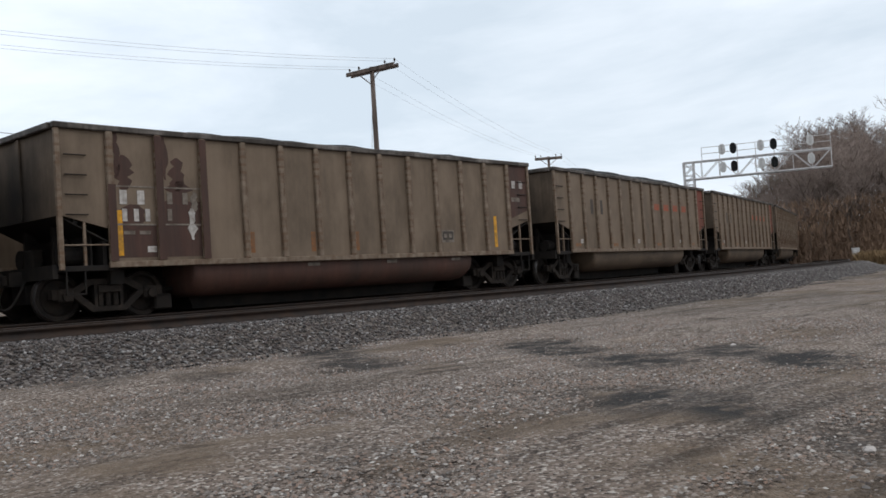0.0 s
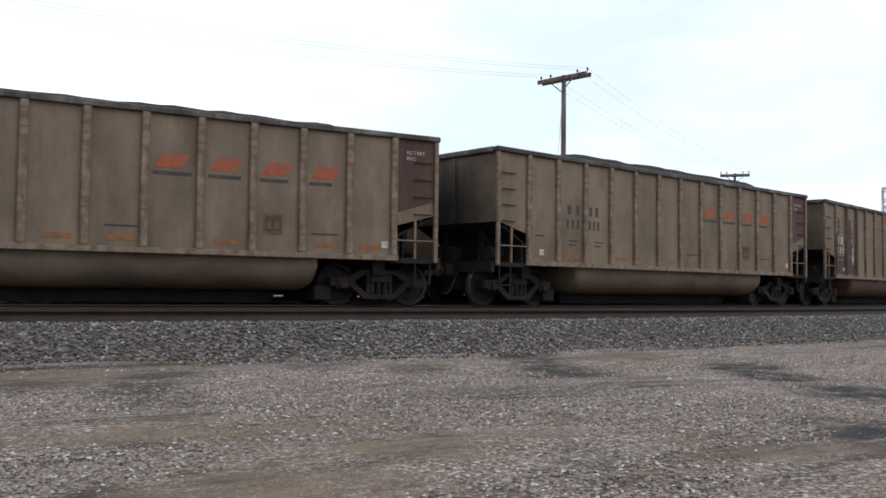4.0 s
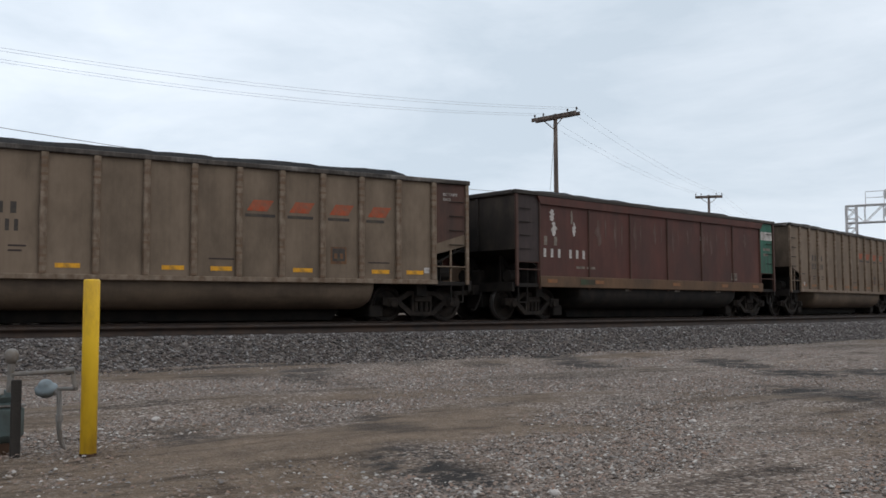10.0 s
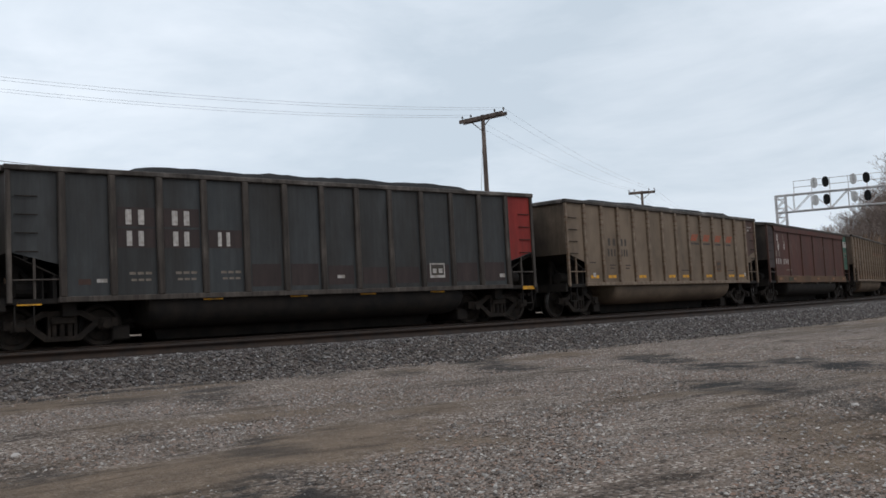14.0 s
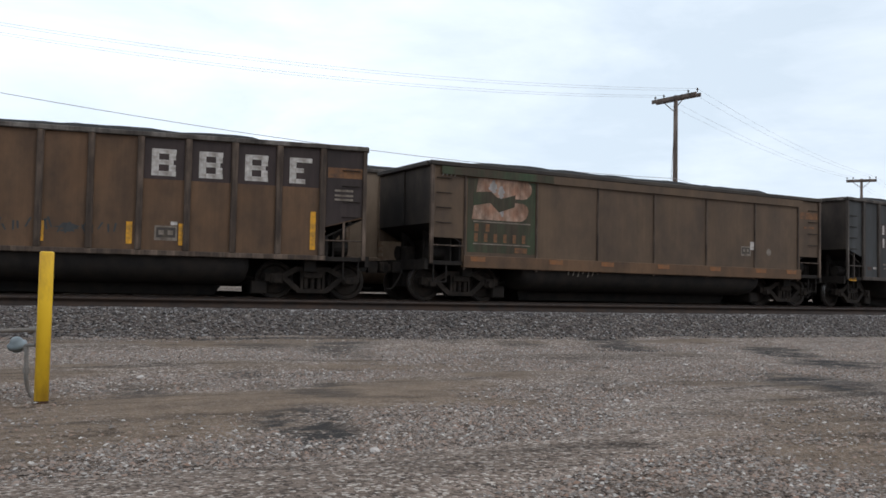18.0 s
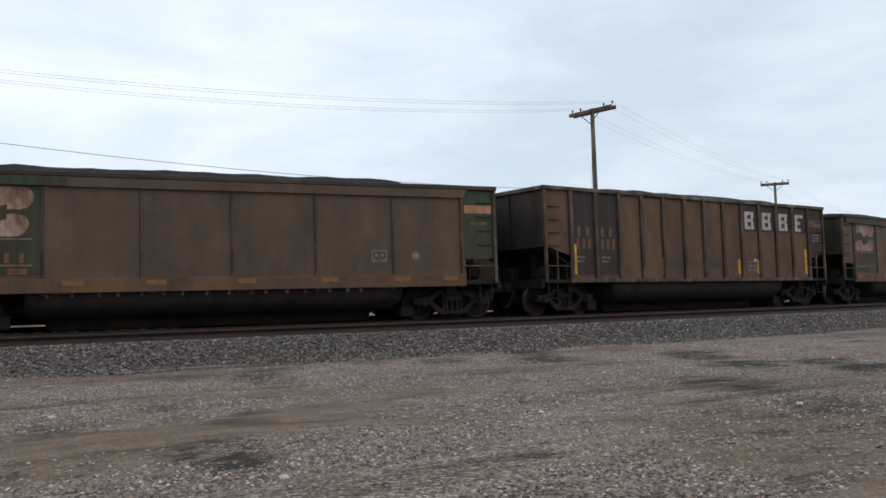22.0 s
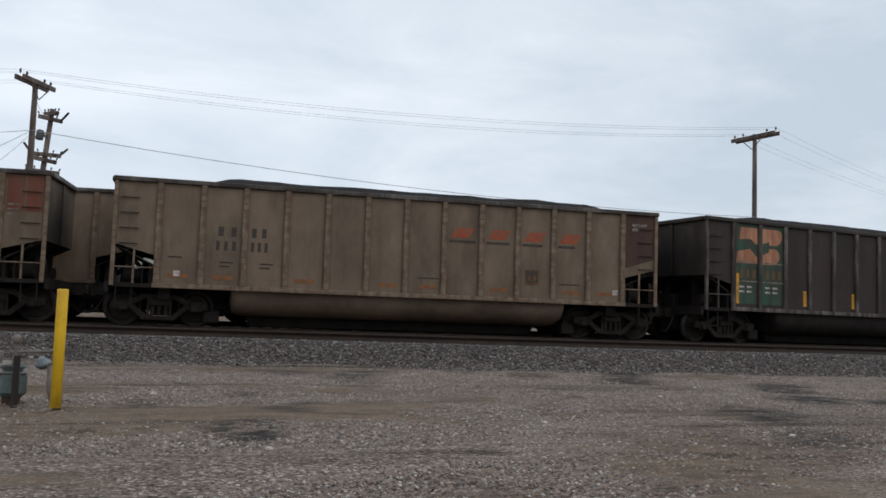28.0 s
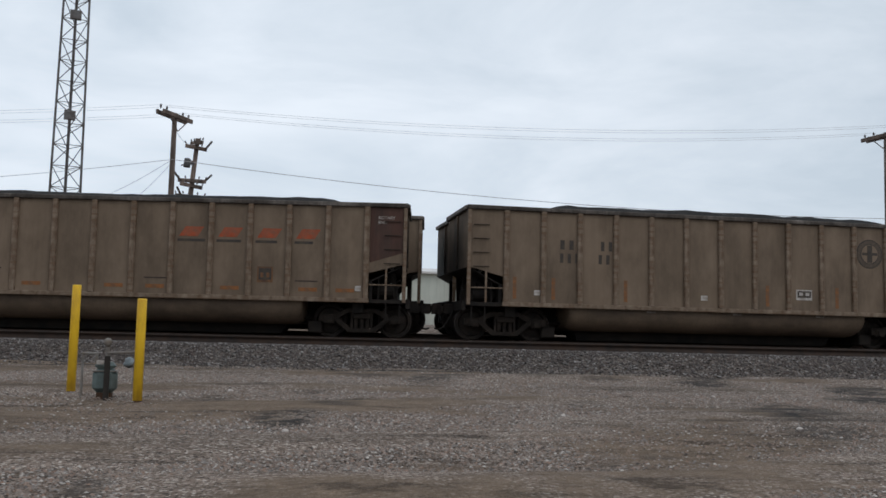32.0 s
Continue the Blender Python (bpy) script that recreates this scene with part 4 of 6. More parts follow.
def make_wheelset():
    bm = wheelset()
    for f in bm.faces:
        r = [math.hypot(v.co.x, v.co.z) for v in f.verts]
        y = [abs(v.co.y) for v in f.verts]
        if min(r) > 0.449 and min(y) > 0.69:
            f.material_index = 1
    return mesh_of("wheelset", bm, [M_WHEEL, M_TREAD])


WHEELSET = make_wheelset()


def plate(parent, name, material, u0, u1, z0, z1, proud=0.006, depth=0.01, label=""):
    """A thin painted or bolted plate on the near side sheet."""
    key = (name, round(u1 - u0, 3), round(z1 - z0, 3), proud, depth)
    me = shared(key, lambda: box(bmesh.new(), 0, u1 - u0, -WIDE - proud, -WIDE - proud + depth - 0.002, 0, z1 - z0), material)
    ob = part(name, me, None, parent, label)
    ob.location = (u0, 0, z0)
    return ob


def bars(parent, name, material, u0, z0, n, w, h, gap, skip=(), **kw):
    """A row of plain bars in place of lettering."""
    for i in range(n):
        if i not in skip:
            slim = 0.2 * w if h >= 0.2 else 0.0
            plate(parent, name, material, u0 + i * (w + gap) + slim, u0 + i * (w + gap) + w - slim, z0, z0 + h, **kw)


def outline_plate(parent, name, material, outline, u, z, label="", proud=0.006):
    key = (name, len(outline), round(sum(a + 3 * b for a, b in outline), 3), proud)
    ob = part(name, shared(key, lambda: prism(bmesh.new(), outline, -WIDE - proud, -WIDE - proud + 0.008), material), None, parent, label)
    ob.location = (u, 0, z)
    return ob


M_CORNERSTRIP = mat("worn_pale_strip", (0.36, 0.355, 0.35), (0.52, 0.515, 0.51), 0.6, 0.0, 6.0, STREAK, (0.12, 0.11, 0.1), 0.5, 3.0, 0.03)


def smear(seed, w, h, n=9):
    """Ragged outline of worn paint or a rubbed streak, w wide and h high, standing on its foot."""
    rng = random.Random(seed)
    swell = [math.sin(math.pi * (i + 0.6) / (n + 0.2)) ** 0.7 for i in range(n)]
    left = [(-w / 2 * swell[i] * rng.uniform(0.25, 1.0), h * i / (n - 1)) for i in range(n)]
    right = [(w / 2 * swell[i] * rng.uniform(0.25, 1.0), h * (i + rng.uniform(-0.2, 0.2)) / (n - 1)) for i in range(n)]
    return right + left[::-1]


def words(parent, text, material, u, z, height, proud=0.012):
    """Stencilled words on the near side sheet."""
    key = ("stencil", text, height, proud)
    if key not in MESHES:
        cu = bpy.data.curves.new("stencil", "FONT")
        cu.body, cu.size, cu.extrude = text, height * 1.38, 0.002
        ob = new("stencil", cu)
        me = bpy.data.meshes.new_from_object(ob.evaluated_get(bpy.context.evaluated_depsgraph_get()))
        bpy.data.objects.remove(ob)
        me.transform(Matrix.Translation((0, -WIDE - proud, 0)) @ Matrix.Rotation(math.pi / 2, 4, "X"))
        me.materials.clear()
        me.materials.append(material)
        MESHES[key] = me
    ob = part("stencil", MESHES[key], None, parent, "stencilled words")
    ob.location = (u, 0, z)
    return ob


def round_d(w, h, r=None, n=8):
    """A plain block with a round right side."""
    r = h / 2
    o = [(0, 0)] + [(w - r + r * math.cos(a), r + r * math.sin(a)) for a in np.linspace(-math.pi / 2, math.pi / 2, n)] + [(0, h)]
    return [(float(a), float(b)) for a, b in o]


def logo(car, u, z, s, under, ink=None):
    """Plain shapes in the colours of a faded emblem: two round-sided blocks, crossed by a dark slanting band."""
    ink = ink or M_PEACH
    outline_plate(car, "emblem_block", ink, [(a * s + b * s * 0.16, b * s) for a, b in round_d(1.62, 0.46)], u, z + 0.56 * s)
    outline_plate(car, "emblem_block", ink, [(a * s + b * s * 0.16 - 0.1 * s, b * s) for a, b in round_d(1.62, 0.46)], u, z)
    outline_plate(car, "emblem_band", under, [(0.0, 0.33 * s), (0.48 * s, 0.42 * s), (0.74 * s, 0.2 * s), (1.2 * s, 0.36 * s), (1.22 * s, 0.66 * s), (0.74 * s, 0.52 * s), (0.5 * s, 0.7 * s), (0.0, 0.66 * s)],
                  u - 0.06 * s, z, "", 0.011)


def frame_box(car, u, z, w=0.5, h=0.36, material=None):
    """A small stencilled box of data."""
    m = material or M_WHITE
    plate(car, "data_box", m, u, u + w, z, z + h)
    plate(car, "data_box_field", M_BLACKMARK, u + 0.04, u + w - 0.04, z + 0.07, z + h - 0.04, 0.010)
    bars(car, "lettering_bar", m, u + 0.09, z + 0.13, 2, (w - 0.26) / 2, h * 0.3, 0.08, proud=0.014)


def truck(car, e):
    t = part("truck", shared("truck_bolster", lambda: box(bmesh.new(), -0.2, 0.2, -0.95, 0.95, 0.42, 0.66, 0.02), M_TRUCK), None, car)
    t.location = (e * 6.2, 0, 0)
    for v in (-1.02, 1.02):
        f = part("sideframe", shared("sideframe", sideframe, M_TRUCK), None, t)
        f.matrix_basis = pose(0, v, 0, 0, 0, 0 if v < 0 else 180)
    sets = []
    for u in (-0.89, 0.89):
        w = part("wheelset", WHEELSET, None, t)
        w.location = (u, 0, 0.457)
        sets.append(w)
    return sets


RIBS = [-6.3 + 1.05 * i for i in range(13)]


def coal_car(label, paint, ribs, kind="ribbed", tub_paint=None, end_paint=None, chord=None, seed=1, group="cars of the near coal train", right_end=None, left_end=None, rib_w=0.15, full=True):
    """A loaded coal car on its trucks. Returns the car and its wheelsets."""
    car = thing("coal_car", label, "railway car", group)
    notch = "slope" if kind == "ribbed" else "step"
    tan = paint is M_TAN
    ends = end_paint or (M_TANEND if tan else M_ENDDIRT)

    def both(name, key, make, material, label="", offsets=((0, 0, 0),)):
        """A part on each side or end: one mesh, turned about the car's middle."""
        for turn in (0.0, math.pi):
            for o in offsets:
                ob = part(name, shared(key, make, material), None, car, label)
                m = Matrix.Rotation(turn, 4, "Z") @ Matrix.Translation(o)
                ob.location, ob.rotation_euler = m.translation, (0, 0, turn)

    both("side_sheet", ("side_sheet", notch), side_sheet(notch), paint)
    both("end_sheet", "end_sheet", end_sheet, ends, "end and slope sheet, darker round the lower middle")
    # slope sheets drawn black: the shade of the recess is in their colour
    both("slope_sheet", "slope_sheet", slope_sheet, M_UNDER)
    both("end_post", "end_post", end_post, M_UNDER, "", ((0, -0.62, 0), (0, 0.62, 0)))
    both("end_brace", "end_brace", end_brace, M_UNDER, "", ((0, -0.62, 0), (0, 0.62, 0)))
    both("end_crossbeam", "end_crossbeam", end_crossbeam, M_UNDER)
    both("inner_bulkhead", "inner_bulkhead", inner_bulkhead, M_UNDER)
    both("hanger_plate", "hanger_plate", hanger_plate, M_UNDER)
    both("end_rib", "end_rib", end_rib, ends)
    both("top_chord", "top_chord", top_chord, chord or M_CHORD, "dusty scuffed top rail")
    both("end_chord", "end_chord", end_chord, chord or M_CHORD)
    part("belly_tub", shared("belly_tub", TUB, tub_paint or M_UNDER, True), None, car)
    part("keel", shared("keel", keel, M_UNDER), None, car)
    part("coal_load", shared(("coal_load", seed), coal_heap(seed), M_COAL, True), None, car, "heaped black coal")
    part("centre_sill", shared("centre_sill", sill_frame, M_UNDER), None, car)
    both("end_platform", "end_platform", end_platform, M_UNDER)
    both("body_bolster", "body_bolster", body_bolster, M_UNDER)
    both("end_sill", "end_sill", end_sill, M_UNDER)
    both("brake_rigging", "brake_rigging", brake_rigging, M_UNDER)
    if full:
        both("brake_cylinder", "brake_cylinder", brake_cylinder, M_UNDER)
        both("air_reservoir", "air_reservoir", air_reservoir, M_UNDER)
        both("brake_valve", "brake_valve", brake_valve, M_UNDER)
    for e in (0, 180):
        c = part("coupler", shared("coupler", coupler, M_TRUCK), None, car)
        c.rotation_euler = (0, 0, radians(e))
        if full:
            c = part("brake_hose", shared("brake_hose", hose, M_UNDER), None, car)
            c.rotation_euler = (0, 0, radians(e))
    if kind == "ribbed":
        for u in RIBS:
            for e in ((0, 180) if full else (0,)):
                r = part("rib", shared(("rib", rib_w), rib(rib_w, 0.08), ribs), None, car)
                r.location = (u if e == 0 else -u, 0, 0)
                r.location.x = u
                if e:
                    r.rotation_euler = (0, 0, math.pi)
        both("side_sill", ("side_sill", 0.12), low_band(0.12), ribs)
    else:
        both("top_band", "top_band", wide_band, paint)
        both("side_sill", ("side_sill", 0.32), low_band(0.32), M_ORANGEBROWN, "rust-stained side sill")
        for u in (-6.36, -4.1, -2.0, 0.1, 2.2, 4.3, 6.3):
            r = part("rib", shared(("thin_rib", 0.06), rib(0.06, 0.05), ribs), None, car)
            r.location = (u, 0, -0.16)
    # corner posts, steps and grab irons at the near corners
    for e in (-1, 1):
        ob = part("corner_post", shared("corner_post", lambda: box(bmesh.new(), -0.05, 0.05, -0.06, 0.02, 0.95, TOP - 0.11, 0.012), ribs), None, car)
        ob.location = (e * (HALF - 0.02), -WIDE, 0)
        if kind == "ribbed":
            ob = part("step_post", shared("step_post", lambda: box(bmesh.new(), -0.025, 0.025, -0.025, 0.025, 1.0, 1.9), ribs), None, car)
            ob.location = (e * 6.85, -WIDE + 0.03, 0)
        if full:
            for z in (1.42,):
                ob = part("step_rung", shared("step_rung", lambda: bar(bmesh.new(), (-0.5, 0, 0), (0.5, 0, 0), 0.018, n=6), ribs), None, car)
                ob.location = (e * 6.85, -WIDE - 0.02, z)
            for z in (2.0, 2.38, 2.76, 3.14):
                ob = part("grab_iron", shared("grab_iron", lambda: bar(bmesh.new(), (-0.22, -0.02, 0), (0.22, -0.02, 0), 0.014, n=6), M_TRUCK), None, car)
                ob.location = (e * 7.0, -WIDE - 0.02, z)
            ob = part("sill_step", shared("sill_step", lambda: box(box(box(bmesh.new(), -0.2, 0.2, -0.02, 0.02, 0.48, 0.51), -0.2, -0.17, -0.02, 0.02, 0.5, 0.98), 0.17, 0.2, -0.02, 0.02, 0.5, 0.98), M_UNDER), None, car)
            ob.location = (e * 7.05, -WIDE + 0.04, 0)
    # painted end panels
    for e, m in ((1, right_end), (-1, left_end)):
        if m:
            o = [(6.39, 2.02 if m is M_MAROON_END else 1.76), (HALF - 0.06, 2.3 if m is M_MAROON_END else 2.02), (HALF - 0.06, TOP - 0.125), (6.39, TOP - 0.125)] if kind == "ribbed" else [(6.39, 1.64), (HALF - 0.06, 1.64), (HALF - 0.06, TOP - 0.125), (6.39, TOP - 0.125)]
            if e < 0:
                o = [(-a, b) for a, b in o][::-1]
            outline_plate(car, "end_panel", m, o, 0, 0, "end panel in a different paint", 0.005)
    return car, truck(car, -1) + truck(car, 1)



def tan_swoosh(seed, label, marks=M_DULLORANGE, end=M_MAROON_END):
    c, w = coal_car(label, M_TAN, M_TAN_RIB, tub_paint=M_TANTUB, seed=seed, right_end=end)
    # dark reporting marks and number, as bars
    bars(c, "lettering_bar", M_BLACKMARK, -4.9, 2.3, 2, 0.22, 0.24, 0.1)
    bars(c, "lettering_bar", M_BLACKMARK, -4.06, 2.3, 2, 0.19, 0.24, 0.06)
    bars(c, "number_bar", M_BLACKMARK, -4.93, 1.94, 3, 0.15, 0.24, 0.05)
    bars(c, "number_bar", M_BLACKMARK, -4.06, 1.94, 3, 0.13, 0.24, 0.04)
    for i in range(4):
        u = 1.2 + 1.05 * i
        outline_plate(c, "red_lettering", M_REDMARK, [(0.0, 0.0), (0.5, 0.0), (0.66, 0.26), (0.16, 0.26)], u + 0.04, 2.62, "faded red slanting block")
        plate(c, "underline", M_BLACKMARK, u, u + 0.74 - 0.08 * i, 2.48, 2.55)
    frame_box(c, 3.38, 1.42, 0.42, 0.42, M_TANMARK)
    for i, u in enumerate((-6.05, -4.95, -2.9, -0.7, 0.4, 2.4, 4.5, 5.5)):
        plate(c, "reflector", marks, u, u + 0.5, 1.2, 1.3)
    for u in (-5.9, 6.02):
        plate(c, "data_tag", M_WHITE, u, u + 0.16, 1.24, 1.38, 0.012)
    words(c, "ROTARY", M_WHITE, 6.6, TOP - 0.44, 0.085)
    words(c, "END", M_WHITE, 6.6, TOP - 0.57, 0.085)
    bars(c, "lettering_bar", M_CHARCOAL, -4.8, 1.62, 2, 0.34, 0.035, 0.66)
    bars(c, "lettering_bar", M_CHARCOAL, -4.8, 1.52, 2, 0.26, 0.035, 0.74)
    bars(c, "lettering_bar", M_CHARCOAL, -6.05, 1.7, 1, 0.34, 0.035, 0.1)
    for u in (0.35, 4.4):
        bars(c, "lettering_bar", M_CHARCOAL, u, 1.46, 1, 0.6, 0.03, 0.1)
    return c, w


def tan_circle(seed):
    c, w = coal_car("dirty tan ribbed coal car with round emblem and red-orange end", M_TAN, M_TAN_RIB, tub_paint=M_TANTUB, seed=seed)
    for u0, u1 in ((6.42, 6.82), (6.88, 7.27)):
        plate(c, "red_end_panel", M_REDEND, u0, u1, TOP - 1.02, TOP - 0.14, 0.005)
    bars(c, "lettering_bar", M_BLACKMARK, -4.8, 2.55, 2, 0.2, 0.26, 0.06)
    bars(c, "lettering_bar", M_BLACKMARK, -3.62, 2.55, 2, 0.17, 0.26, 0.06)
    bars(c, "number_bar", M_BLACKMARK, -4.8, 2.18, 3, 0.16, 0.26, 0.06)
    bars(c, "number_bar", M_BLACKMARK, -3.68, 2.18, 3, 0.16, 0.26, 0.06)
    n = 32
    ring = [(math.cos(2 * math.pi * i / n), math.sin(2 * math.pi * i / n)) for i in range(n)]
    for r, m, proud in ((0.43, M_BLACKMARK, 0.006), (0.39, M_FADEDRING, 0.010), (0.3, M_BLACKMARK, 0.013), (0.27, M_TAN, 0.016)):
        outline_plate(c, "round_emblem", m, [(a * r, b * r) for a, b in ring], 4.72, TOP - 0.9, "", proud)
    plate(c, "emblem_bar", M_BLACKMARK, 4.47, 4.97, TOP - 0.94, TOP - 0.86, 0.020)
    plate(c, "emblem_bar", M_BLACKMARK, 4.64, 4.8, TOP - 1.15, TOP - 0.65, 0.024)
    frame_box(c, 2.35, 1.36, 0.5, 0.3, M_WHITE)
    for u in (-5.5, -0.6, 5.5):
        plate(c, "data_tag", M_WHITE, u, u + 0.2, 1.26, 1.4)
    for u in (-6.1, -5.0, -2.9, 1.4, 3.6):
        plate(c, "reflector", M_DULLORANGE, u, u + 0.1, 1.15, 1.75)
    for z in (0.88, 1.0, 1.12):
        bars(c, "lettering_bar", M_DIMWHITE, 6.45, TOP - z, 1, 0.26 - 0.1 * (z > 1.1), 0.05, 0.1, proud=0.012)
    for u in (-2.2, 0.4, 3.0):
        plate(c, "tub_label", M_DIMWHITE, u, u + 0.26, 0.86, 0.92, -0.045)
    return c, w


M_FADEDRING = mat("faded_dark_ring", (0.085, 0.07, 0.056), (0.13, 0.105, 0.08), 0.6, 0.0, 14.0, bump=0.0)
M_REDEND = mat("faded_red_orange_end", (0.17, 0.05, 0.032), (0.23, 0.07, 0.042), 0.6, 0.0, 3.0, STREAK, (0.16, 0.09, 0.06), 0.45, 1.6, 0.05)


def tan_maroon(seed):
    c, w = coal_car("dirty tan ribbed coal car with a maroon panel and maroon belly", M_TAN, M_TAN_RIB, tub_paint=M_MAROON_END, seed=seed, right_end=M_MAROON_END)
    # two bays of old maroon paint, worn through to tan above
    for k, u in enumerate((-6.3, -5.25)):
        plate(c, "maroon_panel", M_MAROON_END, u + 0.08, u + 0.97, 1.16, 1.8 + 0.5 * k, 0.004)
        outline_plate(c, "worn_maroon_patch", M_MAROON_END, smear(20 + k, 0.84, 0.5), u + 0.5, 1.72 + 0.5 * k, "", 0.005)
        outline_plate(c, "worn_maroon_patch", M_MAROON_END, smear(24 + k, 0.5, 0.7), u + 0.3 + 0.15 * k, 2.5, "", 0.005)
        outline_plate(c, "worn_maroon_patch", M_MAROON_END, smear(27 + k, 0.22, 0.9), u + 0.16, 2.75, "", 0.005)
        plate(c, "white_line", M_DIMWHITE, u + 0.1, u + 0.97, 1.8, 1.835, 0.012)
        plate(c, "white_line", M_DIMWHITE, u + 0.1, u + 0.97, 2.56, 2.59, 0.012)
    for u in (-6.3, -5.25, -4.2):
        plate(c, "maroon_rib_strip", M_MAROON_END, u - 0.08, u + 0.08, 1.1, TOP - 0.13 if u > -6 else 2.6, 0.088, 0.012)
    bars(c, "lettering_bar", M_WHITE, -6.16, 2.22, 2, 0.26, 0.28, 0.12, proud=0.012)
    bars(c, "lettering_bar", M_DIMWHITE, -5.1, 2.24, 2, 0.2, 0.24, 0.16, proud=0.012)
    bars(c, "number_bar", M_WHITE, -6.1, 1.88, 3, 0.17, 0.25, 0.08, proud=0.012)
    bars(c, "number_bar", M_DIMWHITE, -5.1, 1.9, 1, 0.17, 0.24, 0.1, proud=0.012)
    bars(c, "lettering_bar", M_DIMWHITE, -6.05, 1.62, 2, 0.24, 0.07, 0.1, proud=0.012)
    outline_plate(c, "white_patch", M_WHITE, smear(31, 0.3, 0.66), -4.5, 1.5, "", 0.012)
    outline_plate(c, "white_patch", M_DIMWHITE, smear(33, 0.24, 0.4), -4.42, 2.1, "", 0.011)
    for u in (-6.2, -3.05, -1.3, 0.1, 5.6):
        plate(c, "reflector", M_YELLOW if abs(u) > 5 else M_DULLORANGE, u, u + 0.13, 1.2, 2.1 if abs(u) > 5 else 1.66)
    frame_box(c, 3.3, 1.36, 0.5, 0.34, M_DIMWHITE)
    plate(c, "data_tag", M_WHITE, -5.55, -5.35, 1.26, 1.38)
    bars(c, "lettering_bar", M_WHITE, 6.5, 2.95, 2, 0.28, 0.22, 0.08, proud=0.012)
    bars(c, "lettering_bar", M_DIMWHITE, 6.5, 2.55, 1, 0.4, 0.12, 0.1, proud=0.012)
    for u in (-1.4, 1.2, 3.7):
        plate(c, "tub_label", M_DIMWHITE, u, u + 0.36, 0.86, 0.94, -0.045)
    return c, w


def tan_plain(seed, label):
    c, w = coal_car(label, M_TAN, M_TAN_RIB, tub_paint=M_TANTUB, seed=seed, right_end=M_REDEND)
    bars(c, "lettering_bar", M_BLACKMARK, -4.7, 2.3, 2, 0.3, 0.5, 0.5)
    for i in range(4):
        plate(c, "red_lettering", M_REDMARK, 1.3 + 1.05 * i, 1.85 + 1.05 * i, 2.6, 2.85)
    for u in (-5.6, -0.6, 4.0):
        plate(c, "data_tag", M_WHITE, u, u + 0.2, 1.28, 1.42)
    for u in (-6.0, -2.9, 1.4, 5.4):
        plate(c, "reflector", M_DULLORANGE, u, u + 0.4, 1.18, 1.28)
    return c, w


def maroon_car(seed):
    c, w = coal_car("maroon smooth-sided coal car with faded streaks and green end", M_MAROON, M_MAROON_END, "smooth", seed=seed, chord=M_DARKCHORD, right_end=M_GREEN, left_end=M_CHARCOAL)
    plate(c, "white_stripe", M_WHITE, 6.42, 7.28, 2.9, 3.22, 0.010)
    bars(c, "lettering_bar", M_DIMWHITE, 6.6, 2.5, 1, 0.5, 0.1, 0.1, proud=0.010)
    bars(c, "lettering_bar", M_DIMWHITE, 6.6, 2.3, 1, 0.34, 0.1, 0.1, proud=0.010)
    bars(c, "lettering_bar", M_DIMWHITE, -6.2, 2.15, 2, 0.22, 0.26, 0.22)
    bars(c, "number_bar", M_WHITE, -6.22, 1.8, 3, 0.18, 0.25, 0.14)
    bars(c, "number_bar", M_WHITE, -5.06, 1.8, 3, 0.18, 0.25, 0.13)
    bars(c, "lettering_bar", M_DIMWHITE, -4.7, 1.5, 2, 0.4, 0.07, 0.1)
    outline_plate(c, "white_smear", M_WHITE, smear(3, 0.34, 0.42), -5.72, 2.42, "flaking white paint", 0.006)
    outline_plate(c, "white_smear", M_WHITE, smear(8, 0.3, 0.34), -5.8, 2.86, "flaking white paint", 0.006)
    outline_plate(c, "white_smear", M_WHITE, smear(5, 0.2, 0.42), -4.78, 2.46, "flaking white paint", 0.006)
    outline_plate(c, "white_smear", M_DIMWHITE, smear(6, 0.16, 0.4), -4.9, 2.82, "flaking white paint", 0.006)
    rng = random.Random(5)
    for k, u in enumerate((-3.6, -2.75, -1.7, -0.6, 0.45, 1.35, 2.3, 2.85, 3.9, 5.2)):
        h = rng.uniform(0.45, 0.95)
        outline_plate(c, "faded_streak", M_STREAK, smear(40 + k, rng.uniform(0.2, 0.55), h), u, 3.2 - h - rng.uniform(0, 0.25), "", 0.004)
        outline_plate(c, "faded_streak", M_STREAK, smear(60 + k, rng.uniform(0.05, 0.12), h * 0.8), u + rng.uniform(0.2, 0.4), 3.2 - h, "", 0.004)
    outline_plate(c, "flaking_patch", M_WHITE, smear(71, 0.1, 0.5), 2.2, 2.5, "", 0.006)
    frame_box(c, 4.2, 1.32, 0.4, 0.26, M_DIMWHITE)
    for u in (-6.1, -3.9, 0.3, 3.4, 5.6):
        plate(c, "reflector", M_DULLORANGE, u, u + 0.42, 1.06, 1.16, 0.082)
    plate(c, "green_patch", M_DULLGREEN, -4.6, -3.9, 1.02, 1.18, 0.084)
    for u in (-2.2, 0.6, 3.2):
        plate(c, "tub_label", M_DIMWHITE, u, u + 0.3, 0.86, 0.92, -0.045)
    return c, w


M_STREAK = mat("pale_rub_streak", (0.1, 0.066, 0.054), (0.165, 0.125, 0.108), 0.65, 0.0, 7.0, STREAK, (0.085, 0.04, 0.03), 0.6, 4.0, 0.0)


